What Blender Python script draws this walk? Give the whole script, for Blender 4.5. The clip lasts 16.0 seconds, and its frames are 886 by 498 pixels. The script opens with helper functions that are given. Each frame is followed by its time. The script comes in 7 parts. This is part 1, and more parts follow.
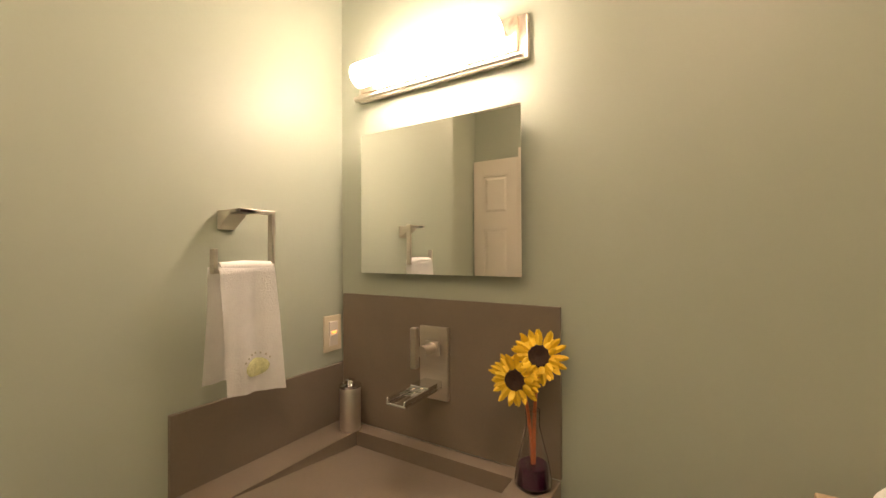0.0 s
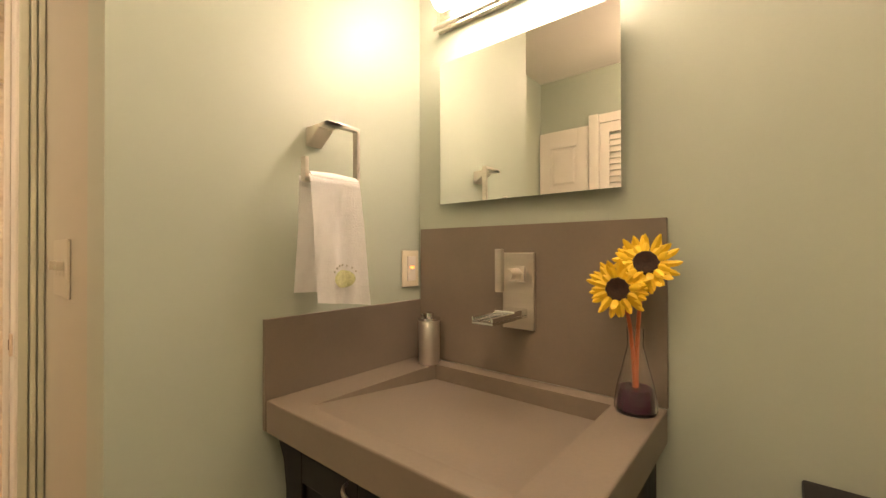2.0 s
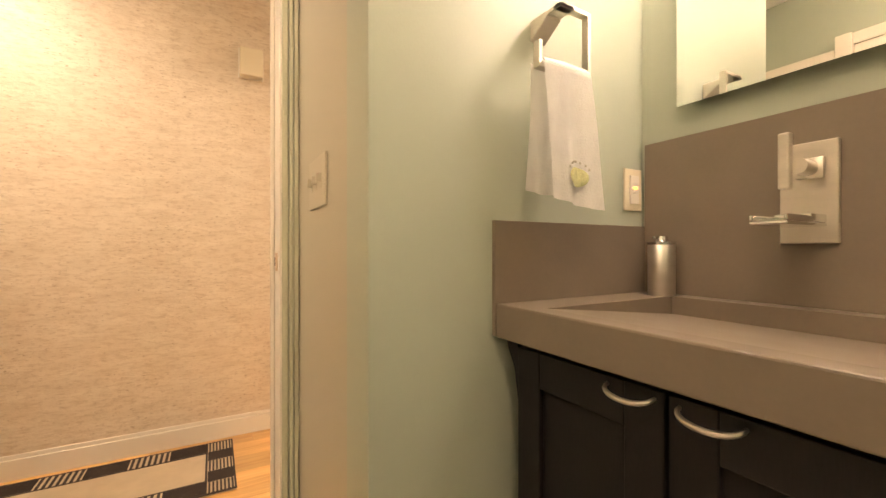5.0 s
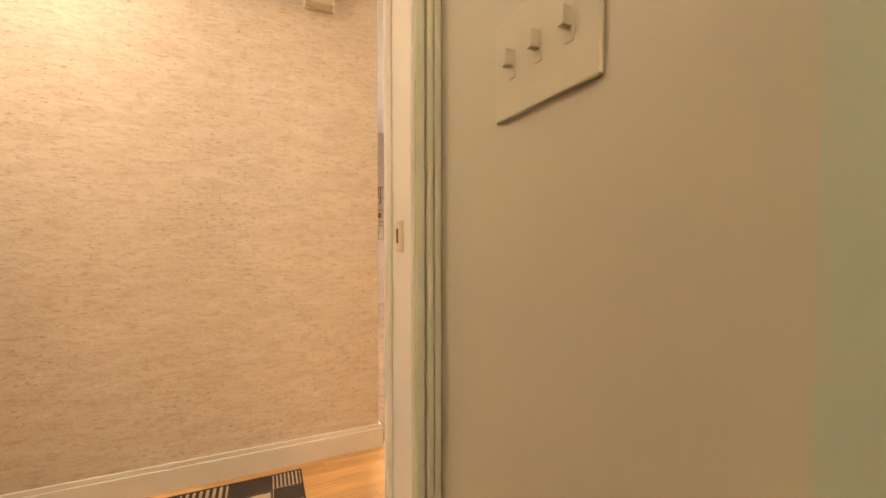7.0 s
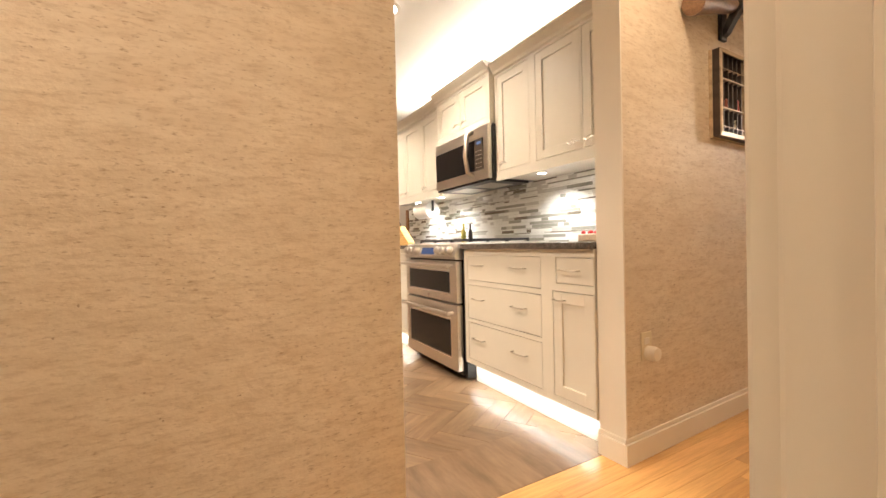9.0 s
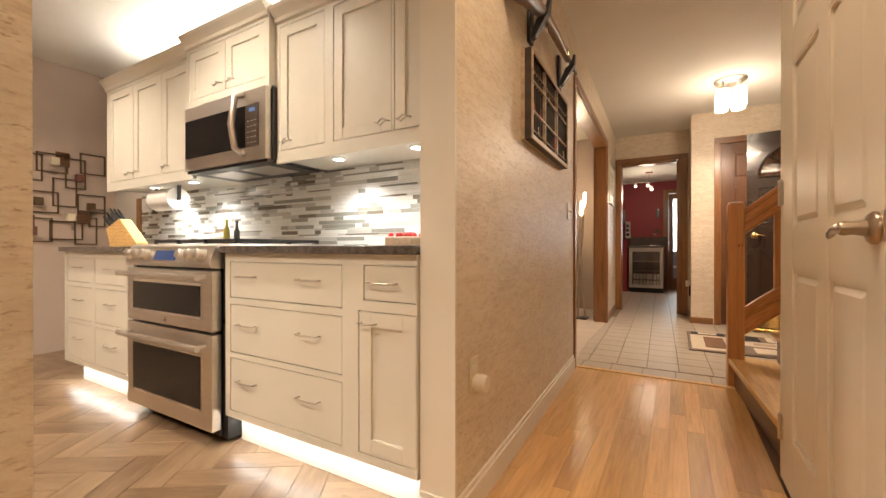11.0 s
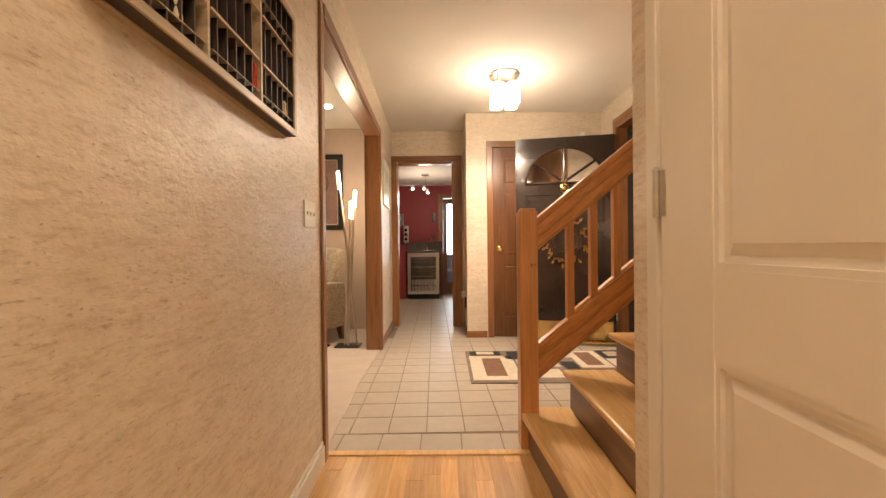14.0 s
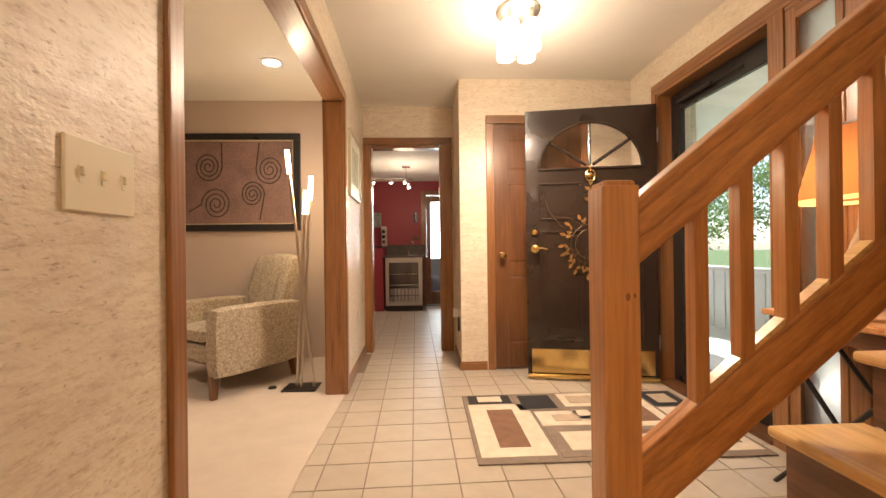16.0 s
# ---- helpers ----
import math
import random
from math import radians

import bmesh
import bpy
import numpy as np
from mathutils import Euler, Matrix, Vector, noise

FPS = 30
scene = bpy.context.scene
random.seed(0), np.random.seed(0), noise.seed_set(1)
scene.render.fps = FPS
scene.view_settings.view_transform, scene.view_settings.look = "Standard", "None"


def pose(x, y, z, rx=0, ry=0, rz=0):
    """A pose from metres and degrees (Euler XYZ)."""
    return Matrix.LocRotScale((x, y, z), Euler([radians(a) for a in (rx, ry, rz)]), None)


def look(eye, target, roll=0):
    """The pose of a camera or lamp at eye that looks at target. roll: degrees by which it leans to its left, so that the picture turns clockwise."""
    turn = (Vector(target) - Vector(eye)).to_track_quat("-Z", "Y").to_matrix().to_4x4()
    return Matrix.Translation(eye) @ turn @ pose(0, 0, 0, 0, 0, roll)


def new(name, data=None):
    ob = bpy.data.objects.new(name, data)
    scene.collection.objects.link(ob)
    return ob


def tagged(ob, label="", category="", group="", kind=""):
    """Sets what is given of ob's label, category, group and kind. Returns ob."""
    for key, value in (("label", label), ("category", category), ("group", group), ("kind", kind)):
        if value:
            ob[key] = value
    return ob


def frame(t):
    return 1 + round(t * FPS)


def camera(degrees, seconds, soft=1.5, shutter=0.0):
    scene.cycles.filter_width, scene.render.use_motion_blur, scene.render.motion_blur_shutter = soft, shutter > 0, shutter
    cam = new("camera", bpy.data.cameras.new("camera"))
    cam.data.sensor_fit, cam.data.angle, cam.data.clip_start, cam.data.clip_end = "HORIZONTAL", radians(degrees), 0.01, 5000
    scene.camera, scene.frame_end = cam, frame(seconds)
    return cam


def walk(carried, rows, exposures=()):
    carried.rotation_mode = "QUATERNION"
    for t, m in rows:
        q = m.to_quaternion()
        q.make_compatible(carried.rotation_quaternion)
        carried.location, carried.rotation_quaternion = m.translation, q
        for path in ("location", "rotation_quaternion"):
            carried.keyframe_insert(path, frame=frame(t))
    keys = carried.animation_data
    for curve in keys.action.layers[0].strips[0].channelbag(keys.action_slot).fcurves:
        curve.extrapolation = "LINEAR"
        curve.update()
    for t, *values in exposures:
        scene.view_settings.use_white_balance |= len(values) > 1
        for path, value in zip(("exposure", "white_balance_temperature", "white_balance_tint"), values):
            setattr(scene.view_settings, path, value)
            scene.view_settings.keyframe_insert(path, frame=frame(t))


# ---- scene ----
cam = camera(95.3, 16.0)
PATH = [
    (0, (-0.038, 0.055, 1.325), (-1.088, 1.757, 1.344), -0.3),
    (0.5, (-0.056, 0.06, 1.276), (-1.164, 1.725, 1.298), -0.2),
    (1, (-0.073, 0.06, 1.232), (-1.234, 1.688, 1.249), -0.2),
    (1.5, (-0.088, 0.061, 1.192), (-1.308, 1.646, 1.2), -0.1),
    (2, (-0.113, 0.05, 1.153), (-1.386, 1.593, 1.165), -0.1),
    (2.5, (-0.126, 0.044, 1.118), (-1.477, 1.519, 1.128), -0.2),
    (3, (-0.133, 0.031, 1.08), (-1.558, 1.434, 1.093), -0.1),
    (3.5, (-0.143, 0.019, 1.048), (-1.644, 1.341, 1.055), -0.1),
    (4, (-0.166, 0.008, 1.014), (-1.745, 1.235, 1.019), -0.0),
    (4.5, (-0.199, -0.009, 0.995), (-1.859, 1.106, 0.994), -0.1),
    (5, (-0.271, -0.019, 0.969), (-2.011, 0.967, 0.968), -0.0),
    (5.2, (-0.322, -0.024, 0.957), (-2.093, 0.905, 0.956), -0.1),
    (7.3, (-0.982, -0.092, 0.922), (-2.812, 0.715, 0.875), -0.2),
    (7.5, (-1.042, -0.107, 0.917), (-2.871, 0.701, 0.879), -0.6),
    (8, (-1.203, -0.108, 0.909), (-3.036, 0.693, 0.885), -1.2),
    (8.2, (-1.275, -0.106, 0.905), (-3.103, 0.707, 0.881), -1.4),
    (10.3, (-1.832, 0.076, 0.863), (-3.195, 1.54, 0.843), -0.2),
    (10.5, (-1.865, 0.113, 0.868), (-3.137, 1.657, 0.849), -0.2),
    (11, (-1.987, 0.226, 0.869), (-2.985, 1.959, 0.865), -0.0),
    (11.5, (-2.037, 0.355, 0.877), (-2.708, 2.238, 0.861), -0.2),
    (12, (-2.069, 0.549, 0.871), (-2.477, 2.507, 0.856), -0.3),
    (12.5, (-2.068, 0.728, 0.9), (-2.328, 2.711, 0.886), -0.5),
    (13, (-2.074, 0.931, 0.934), (-2.237, 2.925, 0.924), -0.7),
    (13.5, (-2.044, 1.176, 0.944), (-2.115, 3.175, 0.94), -0.6),
    (14, (-2.054, 1.382, 0.974), (-2.069, 3.382, 0.967), -0.6),
    (14.5, (-2.08, 1.617, 1.0), (-2.059, 3.617, 0.988), -0.7),
    (15, (-2.108, 1.845, 1.021), (-2.049, 3.844, 1.004), -0.8),
    (15.5, (-2.127, 2.119, 1.001), (-2.044, 4.118, 0.997), -0.6),
    (16, (-2.111, 2.397, 0.999), (-2.03, 4.395, 1.004), -0.7),
]
walk(cam, [(t, look(eye, target, roll)) for t, eye, target, roll in PATH],
     exposures=((0, 0.83), (1.5, 1.14), (3.5, 1.52), (5, 1.64), (7.5, 1.38), (8.2, 1.27), (10.5, 0.97), (11.5, 0.84), (13, 1.06), (14.5, 1.38), (16, 1.46)))

# ---- world, exposure and lights ----
scene.view_settings.exposure = 1.0
world = bpy.data.worlds.new("sky")
world.use_nodes = True
scene.world = world
wn = world.node_tree.nodes
sky = wn.new("ShaderNodeTexSky")
sky.sky_type = "NISHITA"
sky.sun_disc = False
sky.sun_elevation, sky.sun_rotation = radians(54), radians(130)
world.node_tree.links.new(sky.outputs["Color"], wn["Background"].inputs["Color"])
wn["Background"].inputs["Strength"].default_value = 0.15

WARM = (1.0, 0.77, 0.57)
SOFTWARM = (1.0, 0.80, 0.58)
HALLWARM = (1.0, 0.78, 0.58)
NEUTRAL = (1.0, 0.84, 0.66)


def lamp(name, kind, place, power, colour=WARM, size=0.1, size_y=None, aim=None):
    data = bpy.data.lights.new(name, kind)
    data.energy, data.color = power, colour
    if kind == "AREA":
        data.shape = "RECTANGLE" if size_y else "DISK"
        data.size = size
        if size_y:
            data.size_y = size_y
    elif kind == "SPOT":
        data.shadow_soft_size, data.spot_size, data.spot_blend = size, radians(140), 0.8
    else:
        data.shadow_soft_size = size
    ob = new(name, data)
    ob.matrix_world = look(place, aim or (place[0], place[1] + 1e-4, place[2] - 1))
    return ob


sun = bpy.data.lights.new("sun", "SUN")
sun.energy, sun.angle, sun.color = 5.0, radians(0.5), (1.0, 0.95, 0.88)
new("sun", sun).matrix_world = look((7, 0, 11), (1, 5, 0))

# bathroom: two round ceiling lights (the tube over the mirror glows by itself)
lamp("bath_ceiling_lamp", "POINT", (-0.42, -0.82, 2.26), 5.5, (1.0, 0.68, 0.46), 0.10)
lamp("bath_ceiling_lamp_two", "POINT", (0.14, -0.10, 2.26), 8.5, (1.0, 0.68, 0.46), 0.10)
# hall: flush ceiling light; foyer: four glass shades
lamp("hall_lamp", "AREA", (-1.98, -0.95, 2.26), 6.0, HALLWARM, 0.3)
# unseen fill added over the hall to brighten gallery wall and closet door
lamp("hall_fill_lamp", "AREA", (-2.10, 1.30, 2.30), 4.2, (1.0, 0.73, 0.49), 0.3)
lamp("foyer_lamp", "POINT", (-1.55, 4.78, 2.00), 6.5, WARM, 0.12)
lamp("foyer_lamp_down", "AREA", (-1.55, 4.78, 1.98), 15.0, WARM, 0.3)
# kitchen: a recessed can with added fill spots, strips under and over the cabinets and in the toe kick
for cx, cy in ((-4.0, 0.93), (-5.4, 0.93), (-3.3, -0.5), (-4.8, -0.5)):
    # only the spot at x -4.0 has a fixture; the other three are added
    lamp("kitchen_can_and_fill_lamp", "SPOT", (cx, cy, 2.405), 60.0 if cy > 0 else 92.0, NEUTRAL, 0.05)
for ux in (-5.25, -4.75, -3.45, -2.98):
    lamp("puck_lamp", "SPOT", (ux, 1.77, 1.285), 9.0, (1.0, 0.97, 0.92), 0.03)
lamp("over_cabinet_strip", "AREA", (-4.2, 1.86, 2.17), 10.0, (1.0, 0.96, 0.90), 2.9, 0.05, aim=(-4.2, 1.75, 3))
lamp("toe_strip_right", "AREA", (-3.22, 1.325, 0.10), 0.9, (1.0, 0.98, 0.93), 0.98, 0.02)
lamp("toe_strip_left", "AREA", (-5.0, 1.325, 0.10), 0.9, (1.0, 0.98, 0.93), 0.95, 0.02)
# living room, bar, stair table
lamp("living_can_lamp", "SPOT", (-3.25, 5.46, 2.40), 13.0, WARM, 0.06)
# fill spot added out of view for the living room; it has no fixture
lamp("living_fill_lamp", "SPOT", (-4.6, 4.2, 2.40), 32.0, WARM, 0.06)
lamp("floor_lamp_glow", "POINT", (-3.03, 5.36, 1.55), 3.0, WARM, 0.05)
lamp("bar_lamp", "POINT", (-2.42, 8.3, 1.80), 7.5, SOFTWARM, 0.12)
lamp("stair_table_lamp", "POINT", (-0.52, 3.82, 1.26), 1.1, WARM, 0.04)
lamp("far_room_light", "AREA", (-1.75, 13.4, 1.5), 28.0, (0.85, 0.95, 1.0), 1.4, 1.6, aim=(-1.75, 11, 1.4))


# ---- materials ----
def nodes_of(name):
    m = bpy.data.materials.new(name)
    m.use_nodes = True
    t = m.node_tree
    return m, t.nodes, t.links, t.nodes["Principled BSDF"]


def mapped(ns, ls, scale=(1, 1, 1), turn=(0, 0, 0)):
    co = ns.new("ShaderNodeTexCoord")
    mp = ns.new("ShaderNodeMapping")
    mp.inputs["Scale"].default_value = scale
    mp.inputs["Rotation"].default_value = turn
    ls.new(co.outputs["Object"], mp.inputs["Vector"])
    return mp.outputs["Vector"]


def noise_tex(ns, ls, vec, scale, detail=4.0, rough=0.55):
    n = ns.new("ShaderNodeTexNoise")
    n.inputs["Scale"].default_value, n.inputs["Detail"].default_value = scale, detail
    n.inputs["Roughness"].default_value = rough
    ls.new(vec, n.inputs["Vector"])
    return n.outputs["Fac"]


def ramp(ns, ls, fac, stops):
    r = ns.new("ShaderNodeValToRGB")
    el = r.color_ramp.elements
    while len(el) < len(stops):
        el.new(0.5)
    for e, (p, c) in zip(el, stops):
        e.position, e.color = p, (*c, 1) if len(c) == 3 else c
    ls.new(fac, r.inputs["Fac"])
    return r.outputs["Color"]


def blend(ns, ls, fac, a, b, mode="MIX"):
    m = ns.new("ShaderNodeMix")
    m.data_type, m.blend_type = "RGBA", mode
    for socket, v in ((m.inputs[0], fac), (m.inputs[6], a), (m.inputs[7], b)):
        if isinstance(v, (int, float)):
            socket.default_value = v
        elif isinstance(v, tuple):
            socket.default_value = (*v, 1)
        else:
            ls.new(v, socket)
    return m.outputs[2]


def bump(ns, ls, bsdf, height, strength=0.2, dist=0.004):
    b = ns.new("ShaderNodeBump")
    b.inputs["Strength"].default_value, b.inputs["Distance"].default_value = strength, dist
    ls.new(height, b.inputs["Height"])
    ls.new(b.outputs["Normal"], bsdf.inputs["Normal"])


def mul(c, k):
    return tuple(min(1.0, v * k) for v in c)


def plain(name, colour, rough=0.5, metal=0.0, vary=0.10, scale=6.0, relief=0.05, fine=90.0, stretch=(1, 1, 1), coat=0.0, spec=None):
    """Painted, metal or stone surface: slow tone drift plus fine grain, roughness drift and fine relief."""
    m, ns, ls, b = nodes_of(name)
    v = mapped(ns, ls, stretch)
    slow, grain = noise_tex(ns, ls, v, scale), noise_tex(ns, ls, v, fine, 3)
    c = ramp(ns, ls, slow, [(0.3, mul(colour, 1 - vary)), (0.7, mul(colour, 1 + vary))])
    c = blend(ns, ls, 0.5 * min(1.0, vary * 4), c, ramp(ns, ls, grain, [(0.35, mul(colour, 1 - vary)), (0.65, mul(colour, 1 + vary))]))
    ls.new(c, b.inputs["Base Color"])
    r = ns.new("ShaderNodeMapRange")
    r.inputs["To Min"].default_value, r.inputs["To Max"].default_value = max(0.02, rough - 0.08), min(1, rough + 0.08)
    ls.new(slow, r.inputs["Value"])
    ls.new(r.outputs["Result"], b.inputs["Roughness"])
    b.inputs["Metallic"].default_value = metal
    b.inputs["Coat Weight"].default_value = coat
    if spec is not None:
        b.inputs["Specular IOR Level"].default_value = spec
    if relief:
        bump(ns, ls, b, grain, relief, 0.002)
    return m


def wood(name, dark, light, rough=0.35, axis="z", scale=1.0, per_piece=False, coat=0.2, band=0.5, slope=0.0, rings=0.35):
    """Grain runs along the given axis; per_piece shifts tone and grain from board to board."""
    m, ns, ls, b = nodes_of(name)
    sc = {"x": (0.7, 14, 14), "y": (14, 0.7, 14), "z": (14, 14, 0.7)}[axis]
    v = mapped(ns, ls, tuple(s * scale for s in sc))
    if slope:
        # grain along a board that climbs in x
        level = ns.new("ShaderNodeMapping")
        level.inputs["Rotation"].default_value = (0, slope, 0)
        ls.new(mapped(ns, ls), level.inputs["Vector"])
        squash = ns.new("ShaderNodeMapping")
        squash.inputs["Scale"].default_value = (2.2 * scale, 14 * scale, 14 * scale)
        ls.new(level.outputs["Vector"], squash.inputs["Vector"])
        v = squash.outputs["Vector"]
    info = ns.new("ShaderNodeObjectInfo")
    if per_piece:
        add = ns.new("ShaderNodeVectorMath")
        add.operation = "MULTIPLY_ADD"
        comb = ns.new("ShaderNodeCombineXYZ")
        for k in range(3):
            ls.new(info.outputs["Random"], comb.inputs[k])
        ls.new(comb.outputs[0], add.inputs[0])
        add.inputs[1].default_value = (37, 53, 71)
        ls.new(v, add.inputs[2])
        v = add.outputs[0]
    big, fine = noise_tex(ns, ls, v, 1.1, 5, 0.6), noise_tex(ns, ls, v, 6.0, 4, 0.7)
    wv = ns.new("ShaderNodeTexWave")
    wv.wave_type, wv.bands_direction = "RINGS", axis.upper()
    wv.inputs["Scale"].default_value, wv.inputs["Distortion"].default_value, wv.inputs["Detail"].default_value = rings, 7.0 if rings < 1 else 5.0, 3.0
    if rings >= 1:
        wv.wave_profile = "SAW"
    ls.new(v, wv.inputs["Vector"])
    c = ramp(ns, ls, big, [(0.3, dark), (0.72, light)])
    c = blend(ns, ls, band, c, ramp(ns, ls, wv.outputs["Fac"], [(0.1, mul(dark, 0.85)), (0.6 if rings < 1 else 0.4, light)]))
    c = blend(ns, ls, 0.35, c, ramp(ns, ls, fine, [(0.35, mul(dark, 0.7)), (0.6, light)]))
    if per_piece:
        hsv = ns.new("ShaderNodeHueSaturation")
        mr = ns.new("ShaderNodeMapRange")
        mr.inputs["To Min"].default_value, mr.inputs["To Max"].default_value = 0.78, 1.18
        ls.new(info.outputs["Random"], mr.inputs["Value"])
        ls.new(mr.outputs[0], hsv.inputs["Value"])
        ls.new(c, hsv.inputs["Color"])
        c = hsv.outputs["Color"]
    ls.new(c, b.inputs["Base Color"])
    b.inputs["Roughness"].default_value = rough
    b.inputs["Coat Weight"].default_value, b.inputs["Coat Roughness"].default_value = coat, 0.15
    bump(ns, ls, b, fine, 0.08, 0.0015)
    return m


def glow(name, colour, power, base=(0.8, 0.8, 0.8)):
    m, ns, ls, b = nodes_of(name)
    b.inputs["Base Color"].default_value = (*base, 1)
    b.inputs["Emission Color"].default_value = (*colour, 1)
    b.inputs["Emission Strength"].default_value = power
    return m


def glassy(name, colour=(1, 1, 1), rough=0.0, ior=1.45):
    m, ns, ls, b = nodes_of(name)
    b.inputs["Base Color"].default_value = (*colour, 1)
    b.inputs["Transmission Weight"].default_value = 1.0
    b.inputs["Roughness"].default_value, b.inputs["IOR"].default_value = rough, ior
    return m


def wallpaper_mat():
    """Cork-flecked cream paper: short brown dashes in drifting density, small dark specks, embossed relief and a slight sheen."""
    m, ns, ls, b = nodes_of("cork_wallpaper")
    v = mapped(ns, ls, (1, 1, 4.4))
    base = ramp(ns, ls, noise_tex(ns, ls, v, 6, 5), [(0.3, (0.67, 0.57, 0.44)), (0.7, (0.77, 0.68, 0.55))])
    streak = noise_tex(ns, ls, v, 19, 5, 0.7)
    drift = noise_tex(ns, ls, mapped(ns, ls), 3.5, 3)
    c = blend(ns, ls, ramp(ns, ls, streak, [(0.48, (0, 0, 0)), (0.70, (0.6, 0.6, 0.6))]), base, (0.48, 0.36, 0.24))
    fleck = noise_tex(ns, ls, mapped(ns, ls, (1, 1, 3.3)), 44, 3.5, 0.62)
    show = blend(ns, ls, 1.0, ramp(ns, ls, fleck, [(0.575, (0, 0, 0)), (0.70, (0.7, 0.7, 0.7))]), ramp(ns, ls, drift, [(0.32, (0.25, 0.25, 0.25)), (0.62, (1, 1, 1))]), "MULTIPLY")
    c = blend(ns, ls, show, c, (0.30, 0.19, 0.10))
    speck = noise_tex(ns, ls, mapped(ns, ls, (1, 1, 1.5)), 75, 1.5, 0.5)
    c = blend(ns, ls, ramp(ns, ls, speck, [(0.735, (0, 0, 0)), (0.80, (0.6, 0.6, 0.6))]), c, (0.22, 0.13, 0.065))
    ls.new(c, b.inputs["Base Color"])
    ls.new(ramp(ns, ls, streak, [(0.3, (0.30, 0.30, 0.30)), (0.7, (0.52, 0.52, 0.52))]), b.inputs["Roughness"])
    bump(ns, ls, b, noise_tex(ns, ls, mapped(ns, ls, (1, 1, 1.6)), 55, 4, 0.6), 0.4, 0.004)
    return m


def wall_paint(name, colour, rough=0.4):
    m = plain(name, colour, rough, 0, 0.035, 2.5, 0.10, 160.0)
    return m


# warm hall light is put into this wall's colour, hence beige instead of sage
M_PASSAGE = wall_paint("green_paint_in_hall_light", (0.47, 0.435, 0.335), 0.46)
M_GREEN = wall_paint("sage_green_paint", (0.42, 0.46, 0.368), 0.45)
M_PAPER = wallpaper_mat()
M_WHITE = plain("white_trim_paint", (0.80, 0.75, 0.66), 0.38, 0, 0.03, 3, 0.04, 120)
M_CEIL = plain("ceiling_paint", (0.80, 0.77, 0.71), 0.85, 0, 0.03, 2, 0.12, 140)
M_TAUPE = wall_paint("taupe_wall_paint", (0.50, 0.40, 0.33), 0.6)
M_RED = wall_paint("deep_red_wall_paint", (0.30, 0.035, 0.045), 0.55)
M_OAKTRIM = wood("stained_oak_trim", (0.17, 0.066, 0.023), (0.34, 0.152, 0.056), 0.32, "z", 1.0, False, 0.2, 0.4, 0.0, 1.2)
M_OAKTRIM_X = wood("stained_oak_trim_x", (0.16, 0.064, 0.022), (0.31, 0.14, 0.05), 0.32, "x", 1.0)
M_OAKTRIM_Y = wood("stained_oak_trim_y", (0.16, 0.064, 0.022), (0.31, 0.14, 0.05), 0.32, "y", 1.0)
M_PLANK = wood("oak_floor_plank", (0.55, 0.275, 0.085), (0.77, 0.47, 0.18), 0.33, "y", 1.0, True, 0.2, 0.35)
M_TREAD = wood("oak_stair_tread", (0.57, 0.305, 0.10), (0.81, 0.525, 0.21), 0.38, "y", 0.9, False, 0.2, 0.4, 0.0, 1.0)
M_RISER = wood("dark_stair_riser", (0.085, 0.032, 0.013), (0.16, 0.065, 0.026), 0.35, "y", 1.0)
M_RAIL = wood("oak_railing", (0.29, 0.10, 0.032), (0.66, 0.31, 0.108), 0.3, "x", 0.9, False, 0.3, 0.6, math.atan(0.1835 / 0.228), 1.0)
M_NEWEL = wood("oak_newel", (0.42, 0.165, 0.055), (0.68, 0.33, 0.12), 0.3, "z", 0.8, False, 0.3, 0.35, 0.0, 1.2)
M_WALNUT = wood("brown_closet_door", (0.095, 0.036, 0.014), (0.19, 0.078, 0.03), 0.35, "z", 1.0)
M_CABWHITE = plain("cabinet_cream_paint", (0.76, 0.72, 0.63), 0.4, 0, 0.03, 3, 0.03, 120)
M_STEEL = plain("brushed_steel", (0.68, 0.64, 0.59), 0.34, 1.0, 0.05, 3, 0.02, 60, (1, 1, 14))
M_POLE = plain("satin_steel_pole", (0.62, 0.56, 0.48), 0.32, 1.0, 0.03, 3, 0.0)
M_NICKEL = plain("brushed_nickel", (0.66, 0.61, 0.54), 0.36, 1.0, 0.08, 8, 0.05, 120, (1, 1, 6))
# darker copy of the nickel: dark reflections are put into its colour
M_DARKNICKEL = plain("nickel_dark_reflections", (0.46, 0.38, 0.30), 0.3, 1.0, 0.06, 8, 0.03)
M_BRASS = plain("polished_brass", (0.70, 0.50, 0.20), 0.17, 1.0, 0.08, 8, 0.03)
M_BLACKGLASS = plain("black_oven_glass", (0.008, 0.008, 0.009), 0.08, 0, 0.2, 4, 0.0, 60, spec=0.3)
# dark glass whose brown tone paints in reflections
M_BROWNREFLECT = plain("glass_brown_reflections", (0.06, 0.045, 0.035), 0.12, 0, 0.3, 12, 0.0)
M_BLACK = plain("black_enamel", (0.015, 0.014, 0.014), 0.3, 0, 0.25, 10, 0.05)
M_BLACKDOOR = plain("black_door_paint", (0.026, 0.016, 0.012), 0.24, 0, 0.04, 3, 0.0, 40, coat=0.3)
M_ESPRESSO = plain("espresso_cabinet", (0.011, 0.009, 0.009), 0.45, 0, 0.3, 8, 0.06, 60, (8, 8, 1), spec=0.3)
M_CONCRETE = plain("taupe_concrete_top", (0.195, 0.158, 0.116), 0.42, 0, 0.09, 7, 0.08, 130)
M_GRANITE = plain("dark_granite", (0.10, 0.085, 0.075), 0.15, 0, 0.75, 35, 0.0, 160, coat=0.4)
